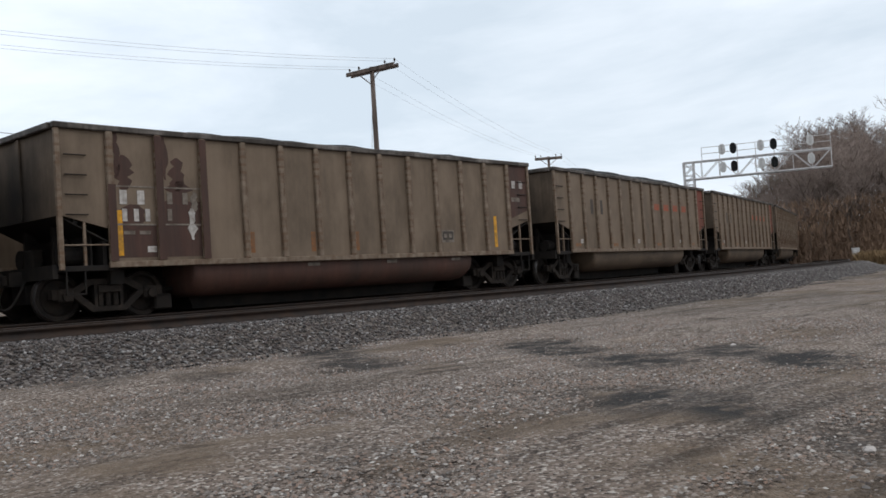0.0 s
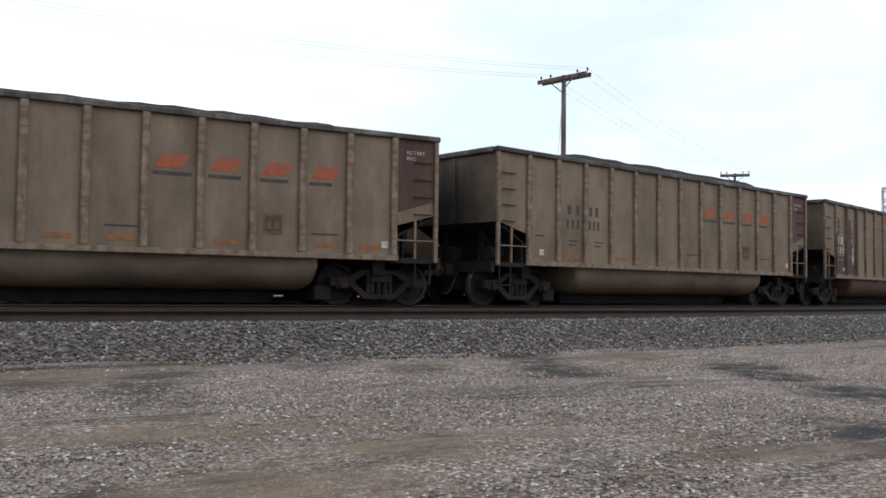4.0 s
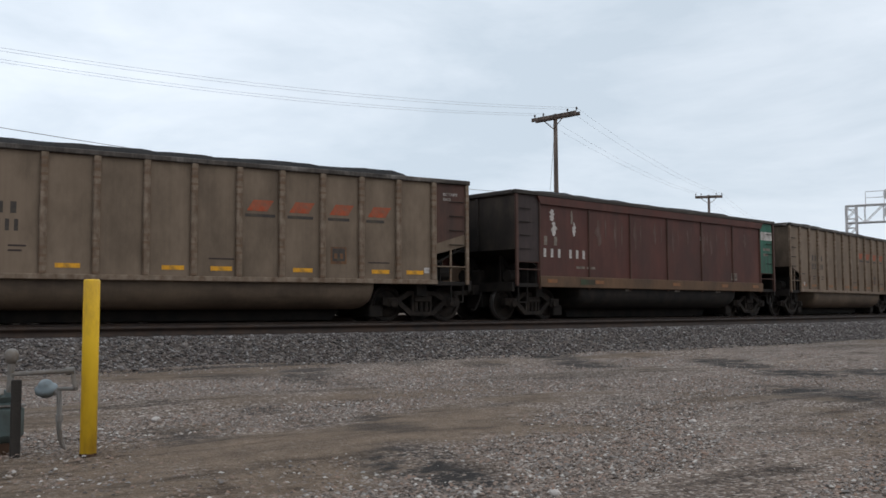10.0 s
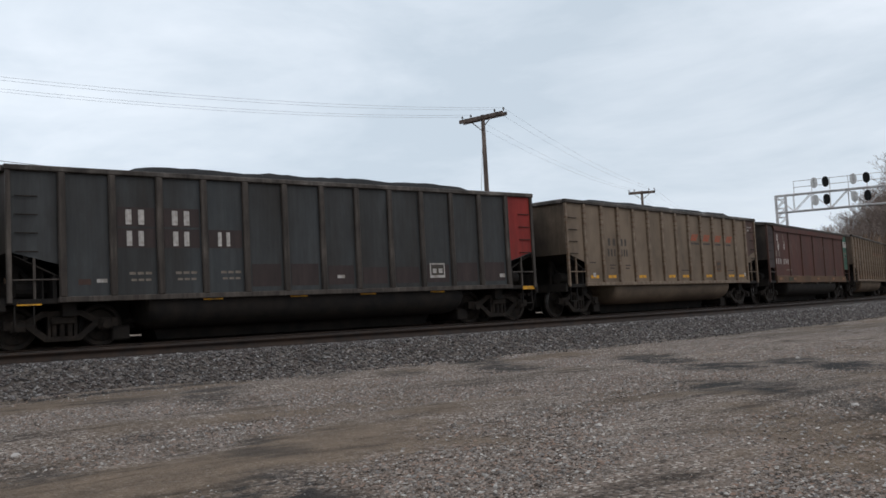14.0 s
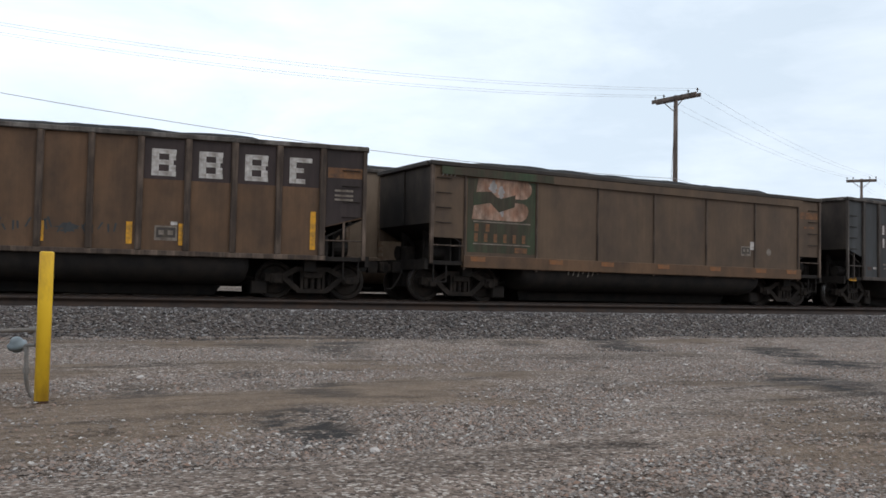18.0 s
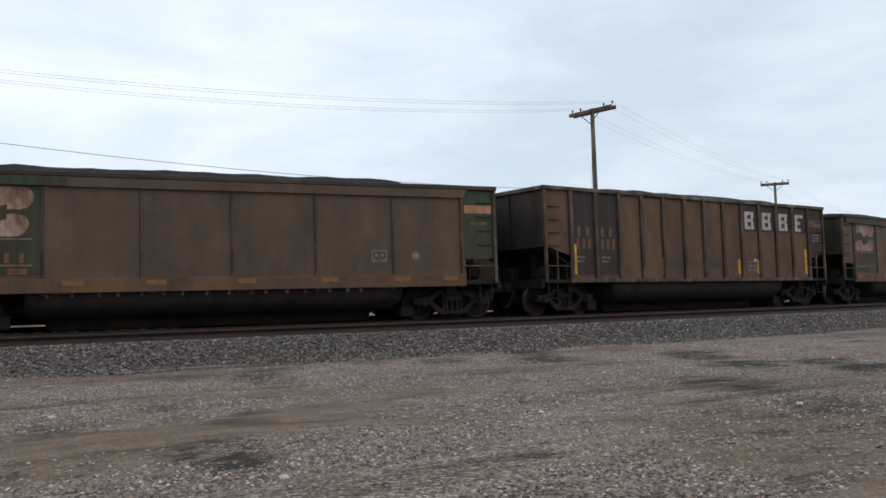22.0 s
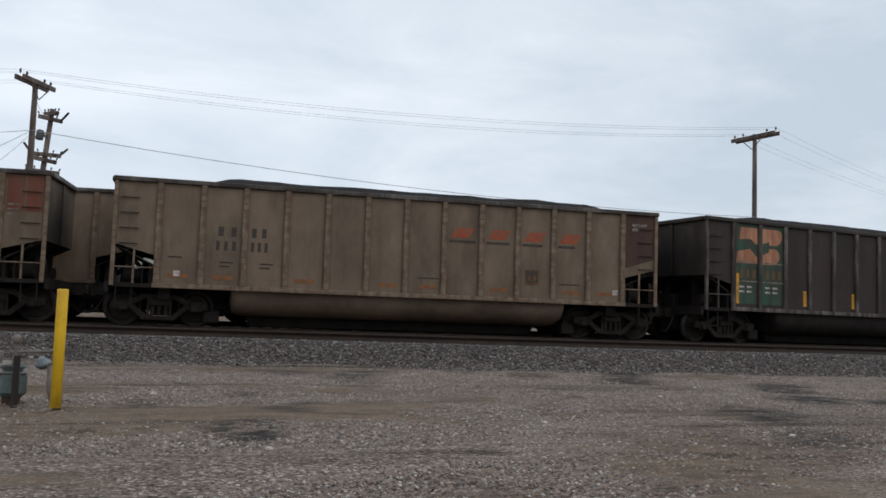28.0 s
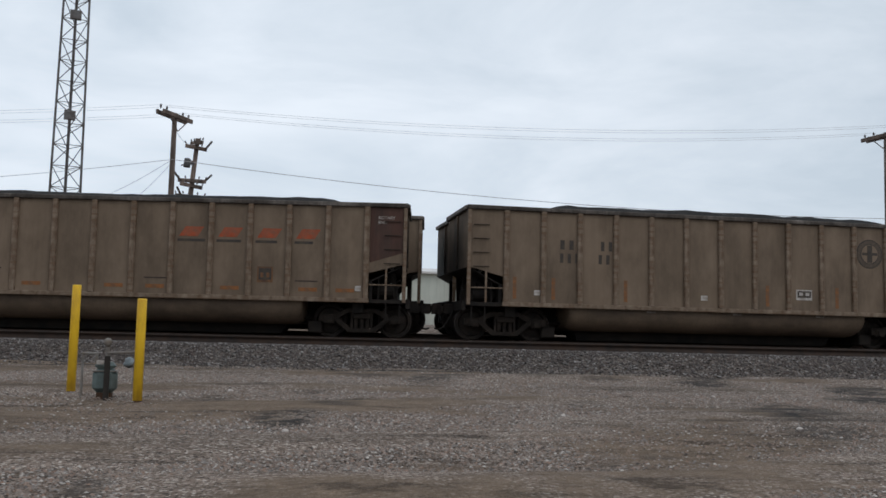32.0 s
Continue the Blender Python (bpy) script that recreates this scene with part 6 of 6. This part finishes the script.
# ---- signal cantilever over the bend ----
def signal_gantry():
    g = thing("signal_cantilever", "galvanised truss signal cantilever with four signal heads over the tracks", "railway signal")
    foot, tip = Vector((57.6, 42.2, 0)), Vector((62.1, 32.1, 0))
    way = (tip - foot).normalized()
    side = Vector((-way.y, way.x, 0))
    z0, z1 = 7.2, 8.6
    P = lambda d, o, z: foot + way * d + side * o + Vector((0, 0, z))
    L = (tip - foot).length
    for o in (-0.4, 0.4):
        for d in (0.0, 0.75):
            part("mast_leg", bar(bmesh.new(), P(d, o, -0.8), P(d, o, z1), 0.07, n=8), M_GALV, g)
        for z in (z0, z1):
            part("truss_chord", bar(bmesh.new(), P(0, o, z), P(L, o, z), 0.06, n=8), M_GALV, g)
        n = 8
        for i in range(n):
            a, b = i * L / n, (i + 1) * L / n
            part("truss_diagonal", bar(bmesh.new(), P(a, o, z0 if i % 2 else z1), P(b, o, z1 if i % 2 else z0), 0.03, n=6), M_GALV, g)
            part("truss_post", bar(bmesh.new(), P(b, o, z0), P(b, o, z1), 0.025, n=6), M_GALV, g)
        bm = bmesh.new()
        for i in range(12):
            bar(bm, P(0, o, -0.7 + i * 0.75), P(0.75, o, 0.05 + i * 0.75), 0.03, n=6)
            bar(bm, P(0, o, 0.05 + i * 0.75), P(0.75, o, 0.05 + i * 0.75), 0.028, n=6)
        part("mast_bracing", bm, M_GALV, g)
    bm = bmesh.new()
    for i in range(17):
        d = i * L / 16
        bar(bm, P(d, -0.4, z0), P(d, 0.4, z0), 0.022, n=6)
        bar(bm, P(d, -0.4, z1), P(d, 0.4, z1), 0.022, n=6)
    part("truss_ties", bm, M_GALV, g)
    walkway = bmesh.new()
    for i in range(30):
        a = P(i * L / 30, 0, z0 + 0.06)
        bar(walkway, a - side * 0.4, a + side * 0.4, 0.03, n=4)
    part("walkway_grating", walkway, M_GALV, g)
    rail = bmesh.new()
    for z in (0.55, 1.05):
        bar(rail, P(1.5, -0.45, z1 + z), P(L, -0.45, z1 + z), 0.028, n=6)
    for i in range(8):
        bar(rail, P(1.5 + i * (L - 1.5) / 7, -0.45, z1), P(1.5 + i * (L - 1.5) / 7, -0.45, z1 + 1.05), 0.024, n=6)
    part("handrail", rail, M_GALV, g)
    for d, dark in ((3.1, False), (3.95, True), (6.0, False), (6.95, True), (9.6, False)):
        for z in (z0 + 0.7, z1 + 0.72):
            m = Matrix.Translation(P(d, -0.62, z)) @ (-side).to_track_quat("Z", "Y").to_matrix().to_4x4()
            bm = bmesh.new()
            lathe(bm, [(0, 0), (0.16, 0), (0.2, 0.05), (0.2, 0.2), (0, 0.2)], m, 14)
            h = part("signal_head", bm, M_SIGPALE if not dark else M_SIGDARK, g, "dark backplate face" if dark else "pale signal housing")
            out = [(0.26 * math.cos(a), 0.43 * math.copysign(abs(math.sin(a)) ** 0.7, math.sin(a))) for a in np.linspace(0, 2 * math.pi, 20, endpoint=False)]
            bm = bmesh.new()
            a = [bm.verts.new(m @ Vector((u, v, 0.2))) for u, v in out]
            b = [bm.verts.new(m @ Vector((u, v, 0.24))) for u, v in out]
            bm.faces.new(a), bm.faces.new(b[::-1])
            for i in range(20):
                bm.faces.new((a[i], b[i], b[(i + 1) % 20], a[(i + 1) % 20]))
            part("backplate", bm, M_SIGDARK if dark else M_SIGPALE, h)
            bm = bmesh.new()
            for q in (-0.27, 0.0, 0.27):
                lathe(bm, [(0.085, 0.24), (0.085, 0.36), (0.07, 0.36), (0.07, 0.25)], m @ Matrix.Translation((0, q, 0)), 10)
            part("lamp_hood", bm, M_SIGDARK if dark else M_SIGPALE, h)
            part("head_bracket", bar(bmesh.new(), P(d, -0.4, z), P(d, -0.62, z), 0.04, n=6), M_GALV, h)
    return g


signal_gantry()


# ---- bollards and gas meter ----
def bollard(x, y, top, label, lean):
    z = float(ground_z(np.array([x]), np.array([y]))[0])
    b = thing("bollard", label, "bollard", "bollards round the gas meter", m=pose(x, y, z, lean, 0, 0))
    h = top - z
    part("bollard_post", lathe(bmesh.new(), [(0.0, -0.06), (0.056, -0.06), (0.056, h - 0.015), (0.053, h - 0.005), (0.046, h - 0.001), (0.0, h)], Matrix.Identity(4), 24), M_BOLLARD, b, smooth=True)
    part("rusty_foot", lathe(bmesh.new(), [(0.058, -0.05), (0.0585, 0.0), (0.0578, 0.012)], Matrix.Identity(4), 24), M_RUSTBASE, b, "rust-stained foot")
    return b


bollard(-10.91, 7.80, 0.51, "yellow-painted steel pipe bollard standing in the gravel", 0.4)
bollard(-11.95, 9.00, 0.70, "yellow-painted steel pipe bollard beside the gas meter", -0.3)


def gas_meter(x, y):
    z = float(ground_z(np.array([x]), np.array([y]))[0])
    g = thing("gas_meter", "teal-grey gas meter with regulator and pipes in the gravel", "gas meter", m=pose(x, y, z))
    part("meter_body", box(bmesh.new(), -0.2, 0.09, 0.11, 0.29, 0.06, 0.36, 0.06), M_METER, g)
    part("meter_lid", box(bmesh.new(), -0.18, 0.07, 0.12, 0.28, 0.345, 0.44, 0.045), M_METER, g)
    part("meter_band", box(bmesh.new(), -0.203, 0.093, 0.107, 0.293, 0.32, 0.336, 0.006), M_PIPE, g, "paler flange with bolts")
    part("meter_dial", box(bmesh.new(), -0.15, -0.06, 0.1, 0.125, 0.41, 0.46, 0.006), M_WHITE, g, "white index window")
    part("meter_stand", box(bmesh.new(), -0.14, 0.03, 0.13, 0.27, -0.04, 0.065), M_RUSTBASE, g)
    part("stake", box(bmesh.new(), -0.032, 0.032, -0.022, 0.022, -0.06, 0.52, 0.006), M_DARKPOST, g, "dark wooden stake")
    bm = bmesh.new()
    bar(bm, (-0.02, 0.12, 0.43), (-0.02, 0.08, 0.64), 0.024, n=10)
    bar(bm, (-0.02, 0.09, 0.555), (0.36, -0.05, 0.57), 0.018, n=10)
    bar(bm, (0.32, -0.035, 0.568), (0.375, -0.055, 0.571), 0.03, n=10)
    bar(bm, (0.36, -0.05, 0.57), (0.37, -0.1, 0.45), 0.016, n=10)
    part("riser_pipe", bm, M_PIPE, g, "pale grey pipe")
    part("vent_cap", lathe(bmesh.new(), [(0, 0.0), (0.026, 0.0), (0.046, 0.03), (0.05, 0.06), (0.04, 0.09), (0.02, 0.105), (0, 0.108)], Matrix.Translation((-0.02, 0.08, 0.63)), 12), M_PIPE, g, smooth=True)
    r = part("regulator", lathe(bmesh.new(), [(0, -0.05), (0.045, -0.05), (0.06, -0.022), (0.078, -0.016), (0.08, 0.016), (0.06, 0.022), (0.05, 0.05), (0.03, 0.07), (0, 0.07)], Matrix.Translation((0.235, 0.17, 0.43)) @ pose(0, 0, 0, 12, -20, 20), 18), M_REGULATOR, g,
             "round blue-grey regulator", smooth=True)
    bm = bmesh.new()
    bar(bm, (0.235, 0.17, 0.42), (0.31, 0.1, 0.41), 0.026, n=8)
    bar(bm, (0.3, 0.1, 0.435), (0.38, -0.1, 0.445), 0.014, n=8)
    for a, b in (((0.305, 0.09, 0.43), (0.31, 0.09, 0.3)), ((0.31, 0.09, 0.31), (0.312, 0.1, 0.15)), ((0.312, 0.1, 0.16), (0.33, 0.12, 0.06)), ((0.33, 0.12, 0.07), (0.37, 0.15, -0.03))):
        bar(bm, a, b, 0.018, n=8)
    bar(bm, (0.311, 0.09, 0.2), (0.311, 0.09, 0.25), 0.027, n=8)
    part("drop_pipe", bm, M_PIPE, r)
    bm = bmesh.new()
    bar(bm, (-0.17, 0.2, 0.43), (-0.17, 0.2, 0.55), 0.02, n=8)
    bar(bm, (-0.17, 0.2, 0.54), (-0.34, 0.24, 0.54), 0.018, n=8)
    bar(bm, (-0.34, 0.24, 0.555), (-0.34, 0.24, -0.05), 0.016, n=8)
    part("outlet_pipe", bm, M_PIPE, g)
    return g


M_REGULATOR = mat("blue_grey_regulator_paint", (0.17, 0.22, 0.24), (0.25, 0.31, 0.335), 0.45, 0.1, 8.0, (1, 1, 1), (0.2, 0.2, 0.19), 0.35, 5.0, 0.05)
gas_meter(-11.33, 8.08)


def rock(x, y, r, label):
    z = float(ground_z(np.array([x]), np.array([y]))[0])
    bm = bmesh.new()
    bmesh.ops.create_icosphere(bm, subdivisions=2, radius=r)
    for v in bm.verts:
        v.co *= 1 + 0.35 * noise.noise(v.co / r * 1.3 + Vector((x, y, 0)))
        v.co.z *= 0.6
    ob = part("loose_rock", bm, M_PALEROCK, None)
    ob.location = (x, y, z + r * 0.3)
    return tagged(ob, label, "rock", "loose rocks")


M_PALEROCK = mat("pale_limestone", (0.5, 0.48, 0.45), (0.62, 0.6, 0.57), 0.8, 0.0, 20.0, bump=0.3)
rock(-9.93, 9.3, 0.04, "small white limestone rock on the gravel")
for q in ((-9.12, 4.96), (-6.04, 6.49), (-3.78, 5.41), (-2.9, 9.34), (-1.28, 10.89), (1.34, 8.89), (-12.27, 6.22)):
    rock(*q, 0.035, "small pale rock lying on the gravel")


# ---- metal shed beyond the tracks ----
def metal_shed(x0, x1, y, depth, eave, ridge, label):
    s = thing("metal_shed", label, "building")
    z = -0.7
    bm = bmesh.new()
    box(bm, x0, x1, y, y + 0.12, z, eave)
    box(bm, x0, x1, y + depth - 0.12, y + depth, z, eave)
    for x in (x0, x1 - 0.12):
        o = [(y + 0.12, z), (y + depth - 0.12, z), (y + depth - 0.12, eave), (y + depth / 2, ridge - 0.08), (y + 0.12, eave)]
        a = [bm.verts.new((x, p, q)) for p, q in o]
        b = [bm.verts.new((x + 0.12, p, q)) for p, q in o]
        bm.faces.new(a), bm.faces.new(b[::-1])
        for i in range(5):
            bm.faces.new((a[i], b[i], b[(i + 1) % 5], a[(i + 1) % 5]))
    part("wall", bm, M_SHED, s)
    for k, (p, q) in enumerate(((y - 0.3, y + depth / 2), (y + depth + 0.3, y + depth / 2))):
        bm = bmesh.new()
        za = eave - 0.06
        v = [bm.verts.new(c) for c in ((x0 - 0.3, p, za), (x1 + 0.3, p, za), (x1 + 0.3, q, ridge), (x0 - 0.3, q, ridge), (x0 - 0.3, p, za + 0.1), (x1 + 0.3, p, za + 0.1), (x1 + 0.3, q, ridge + 0.1), (x0 - 0.3, q, ridge + 0.1))]
        for f in ((0, 1, 2, 3), (7, 6, 5, 4), (0, 4, 5, 1), (1, 5, 6, 2), (2, 6, 7, 3), (3, 7, 4, 0)):
            bm.faces.new([v[i] for i in f])
        part("roof_slope", bm, M_ROOF, s)
    part("eave_gutter", box(bmesh.new(), x0 - 0.3, x1 + 0.3, y - 0.42, y - 0.31, eave - 0.14, eave, 0.02), M_ROOF, s)
    me = mesh_of("siding_rib", box(bmesh.new(), -0.03, 0.03, y - 0.03, y + 0.01, z, eave - 0.02), M_SHED)
    n = int((x1 - x0) / 0.6)
    for i in range(n):
        r = part("siding_rib", me, None, s)
        r.location.x = x0 + 0.3 + i * 0.6
    for x in np.arange(x0 + 3, x1 - 3, 9.0):
        d = part("door_panel", box(bmesh.new(), x, x + 1.0, y - 0.06, y - 0.032, z, z + 2.1, 0.01), M_ROOF, s, "pale personnel door")
        part("door_handle", box(bmesh.new(), x + 0.85, x + 0.92, y - 0.1, y - 0.06, z + 0.98, z + 1.1), M_SIGDARK, d)
    return s


metal_shed(-26, 26, 62, 18, 4.5, 5.3, "long pale green metal shed behind the tracks")


# ---- trackside cabinet, bare trees and dry brush beyond the bend ----
def cabinet(x, y):
    z = float(ground_z(np.array([x]), np.array([y]))[0])
    c = thing("trackside_cabinet", "small white trackside equipment cabinet on a post", "cabinet", m=pose(x, y, z, 0, 0, 30))
    part("cabinet_box", box(bmesh.new(), -0.4, 0.4, -0.3, 0.3, 0.5, 1.5, 0.03), M_SIGPALE, c)
    part("cabinet_roof", box(bmesh.new(), -0.45, 0.45, -0.35, 0.35, 1.5, 1.56, 0.02), M_SIGPALE, c)
    part("cabinet_post", bar(bmesh.new(), (0, 0, -0.1), (0, 0, 0.5), 0.08, n=8), M_GALV, c)


cabinet(80.6, 38.0)


def bare_tree_meshes(seed, h):
    rng = random.Random(seed)
    wood, twig = [], []

    def grow(p, d, length, r, depth):
        steps = 3 if depth < 2 else 2
        for i in range(steps):
            q = p + d * (length / steps)
            (wood if depth < 3 else twig).append((p.copy(), q.copy(), r * (1 - 0.3 * i / steps), r * (1 - 0.3 * (i + 1) / steps)))
            p = q
            d = (d + Vector((rng.uniform(-1, 1), rng.uniform(-1, 1), rng.uniform(-0.4, 0.7))) * 0.16).normalized()
            if depth < 5 and (i > 0 or depth > 0):
                for _ in range(2 if depth < 4 else 3):
                    a = rng.uniform(0, 6.28)
                    out = Vector((math.cos(a), math.sin(a), rng.uniform(0.1, 0.9))).normalized()
                    grow(p.copy(), (d * 0.55 + out * 0.75).normalized(), length * rng.uniform(0.5, 0.72), r * 0.5, depth + 1)
    grow(Vector((0, 0, -0.3)), Vector((rng.uniform(-0.08, 0.08), rng.uniform(-0.08, 0.08), 1)).normalized(), h * 0.5, h * 0.016, 0)

    def tubes(name, segs, n, material, least):
        a = np.array([s[0][:] for s in segs])
        b = np.array([s[1][:] for s in segs])
        r0 = np.maximum([s[2] for s in segs], least)
        r1 = np.maximum([s[3] for s in segs], least * 0.7)
        d = (b - a) / np.linalg.norm(b - a, axis=1, keepdims=True)
        ref = np.where(np.abs(d[:, 2:3]) > 0.9, [[1.0, 0, 0]], [[0, 0, 1.0]])
        u = np.cross(d, ref)
        u /= np.linalg.norm(u, axis=1, keepdims=True)
        w = np.cross(d, u)
        ang = np.arange(n) * 2 * math.pi / n
        ring = u[:, None, :] * np.cos(ang)[None, :, None] + w[:, None, :] * np.sin(ang)[None, :, None]
        v = np.concatenate([a[:, None] + ring * r0[:, None, None], b[:, None] + ring * r1[:, None, None]], 1)
        i = np.arange(n)
        f = np.stack([i, (i + 1) % n, n + (i + 1) % n, n + i], 1)
        faces = (f[None] + (np.arange(len(segs)) * 2 * n)[:, None, None]).reshape(-1, 4)
        return mesh_np(name, v.reshape(-1, 3), faces, material)
    return tubes("trunk", wood, 6, M_BARK, 0.03), tubes("crown", twig, 3, M_TWIG, 0.016)


TREES = [bare_tree_meshes(s, 12.0) for s in (11, 12, 13, 14)]


def bare_tree(x, y, size, turn, kind):
    z = float(ground_z(np.array([x]), np.array([y]))[0])
    t = thing("bare_tree", "leafless grey-brown tree on the bluff beyond the bend", "tree", "trees on the bluff", m=pose(x, y, z, 0, 0, turn))
    for nm, me in zip(("trunk", "crown"), TREES[kind]):
        ob = part(nm, me, None, t)
        ob.scale = (size, size, size)
    return t


rng = random.Random(21)
for i in range(120):
    a = radians(61.2 + 26 * rng.random() ** 0.85)
    d = rng.uniform(104, 160)
    x, y = -12 + d * math.sin(a), 2.5 + d * math.cos(a)
    bare_tree(x, y, rng.uniform(0.85, 1.15) * d / 128 * min(1.08, 0.42 + 0.1 * (math.degrees(a) - 61.2)), rng.uniform(0, 360), rng.randrange(4))


def brush(name, label, n, place, material, size, seed):
    """Many small blades or leaves in one mesh."""
    r = np.random.default_rng(seed)
    p = place(r, n)
    n = len(p)
    a = r.uniform(0, 6.28, n)
    h = r.uniform(*size, n)
    w = h * 0.12
    lean = r.uniform(-0.45, 0.45, (n, 2)) * h[:, None]
    dx, dy = np.cos(a) * w, np.sin(a) * w
    v = np.stack([p + np.stack([-dx, -dy, 0 * h], 1), p + np.stack([dx, dy, 0 * h], 1), p + np.stack([lean[:, 0], lean[:, 1], h], 1)], 1)
    ob = new(name, mesh_np(name, v.reshape(-1, 3), np.arange(3 * n).reshape(-1, 3), material))
    return tagged(ob, label, "plants", kind="stuff")


def edge_place(r, n):
    a, d = np.radians(r.uniform(69, 88, n)), 84 + 40 * r.random(n) ** 1.5
    x, y = -12 + d * np.sin(a), 2.5 + d * np.cos(a)
    return np.stack([x, y, ground_z(x, y)], 1)


def under_place(r, n):
    a, d = np.radians(r.uniform(62, 86, n)), r.uniform(100, 155, n)
    x, y = -12 + d * np.sin(a), 2.5 + d * np.cos(a)
    return np.stack([x, y, ground_z(x, y) + r.random(n) ** 2 * 6.5], 1)


brush("dry_grass", "tall dry tan grass along the edge of the woods", 26000, edge_place, M_DRYGRASS, (0.4, 1.3), 5)
brush("russet_undergrowth", "russet leaves and brush under the bare trees", 110000, under_place, M_DRYLEAF, (0.25, 0.8), 6)

# ---- motion ----
GO = [(0, 21.48), (2.5, 34.97), (4.5, 45.93), (7, 59.54), (9, 70.35), (11, 81.08), (13, 91.86), (14.5, 99.97), (16.5, 110.74), (18, 118.95), (20, 130.04), (22, 141.05), (24, 152.11),
      (26.5, 165.95), (28.5, 177.29), (30.5, 188.55), (32, 196.81)]
FAR_SPEED, FAR_GAP = 6.79, 147.55


def motions():
    gt, gs = [g[0] for g in GO], [g[1] for g in GO]
    for k, (car, sets) in NEAR.items():
        walk(car, [(t, car_pose(float(np.interp(t, gt, gs)) - PITCH * k)) for t in range(33)])
        for w in sets:
            u = w.location.x
            rows = []
            for i in range(0, 289):
                t = i / 9
                roll = math.degrees(float(np.interp(t, gt, gs)) / 0.457)
                rows.append((t, pose(u, 0, 0.457, 0, roll % 360, 0)))
            walk(w, rows)
    for k, (car, sets) in enumerate(FARCARS):
        s0 = FAR_GAP - 11 * PITCH + PITCH / 2 + PITCH * k
        walk(car, [(t, car_pose(s0 - FAR_SPEED * t, FAR)) for t in range(33)])
        for w in sets:
            u = w.location.x
            walk(w, [(i / 10, pose(u, 0, 0.457, 0, (-math.degrees(FAR_SPEED * i / 10 / 0.457)) % 360, 0)) for i in range(321)])


motions()
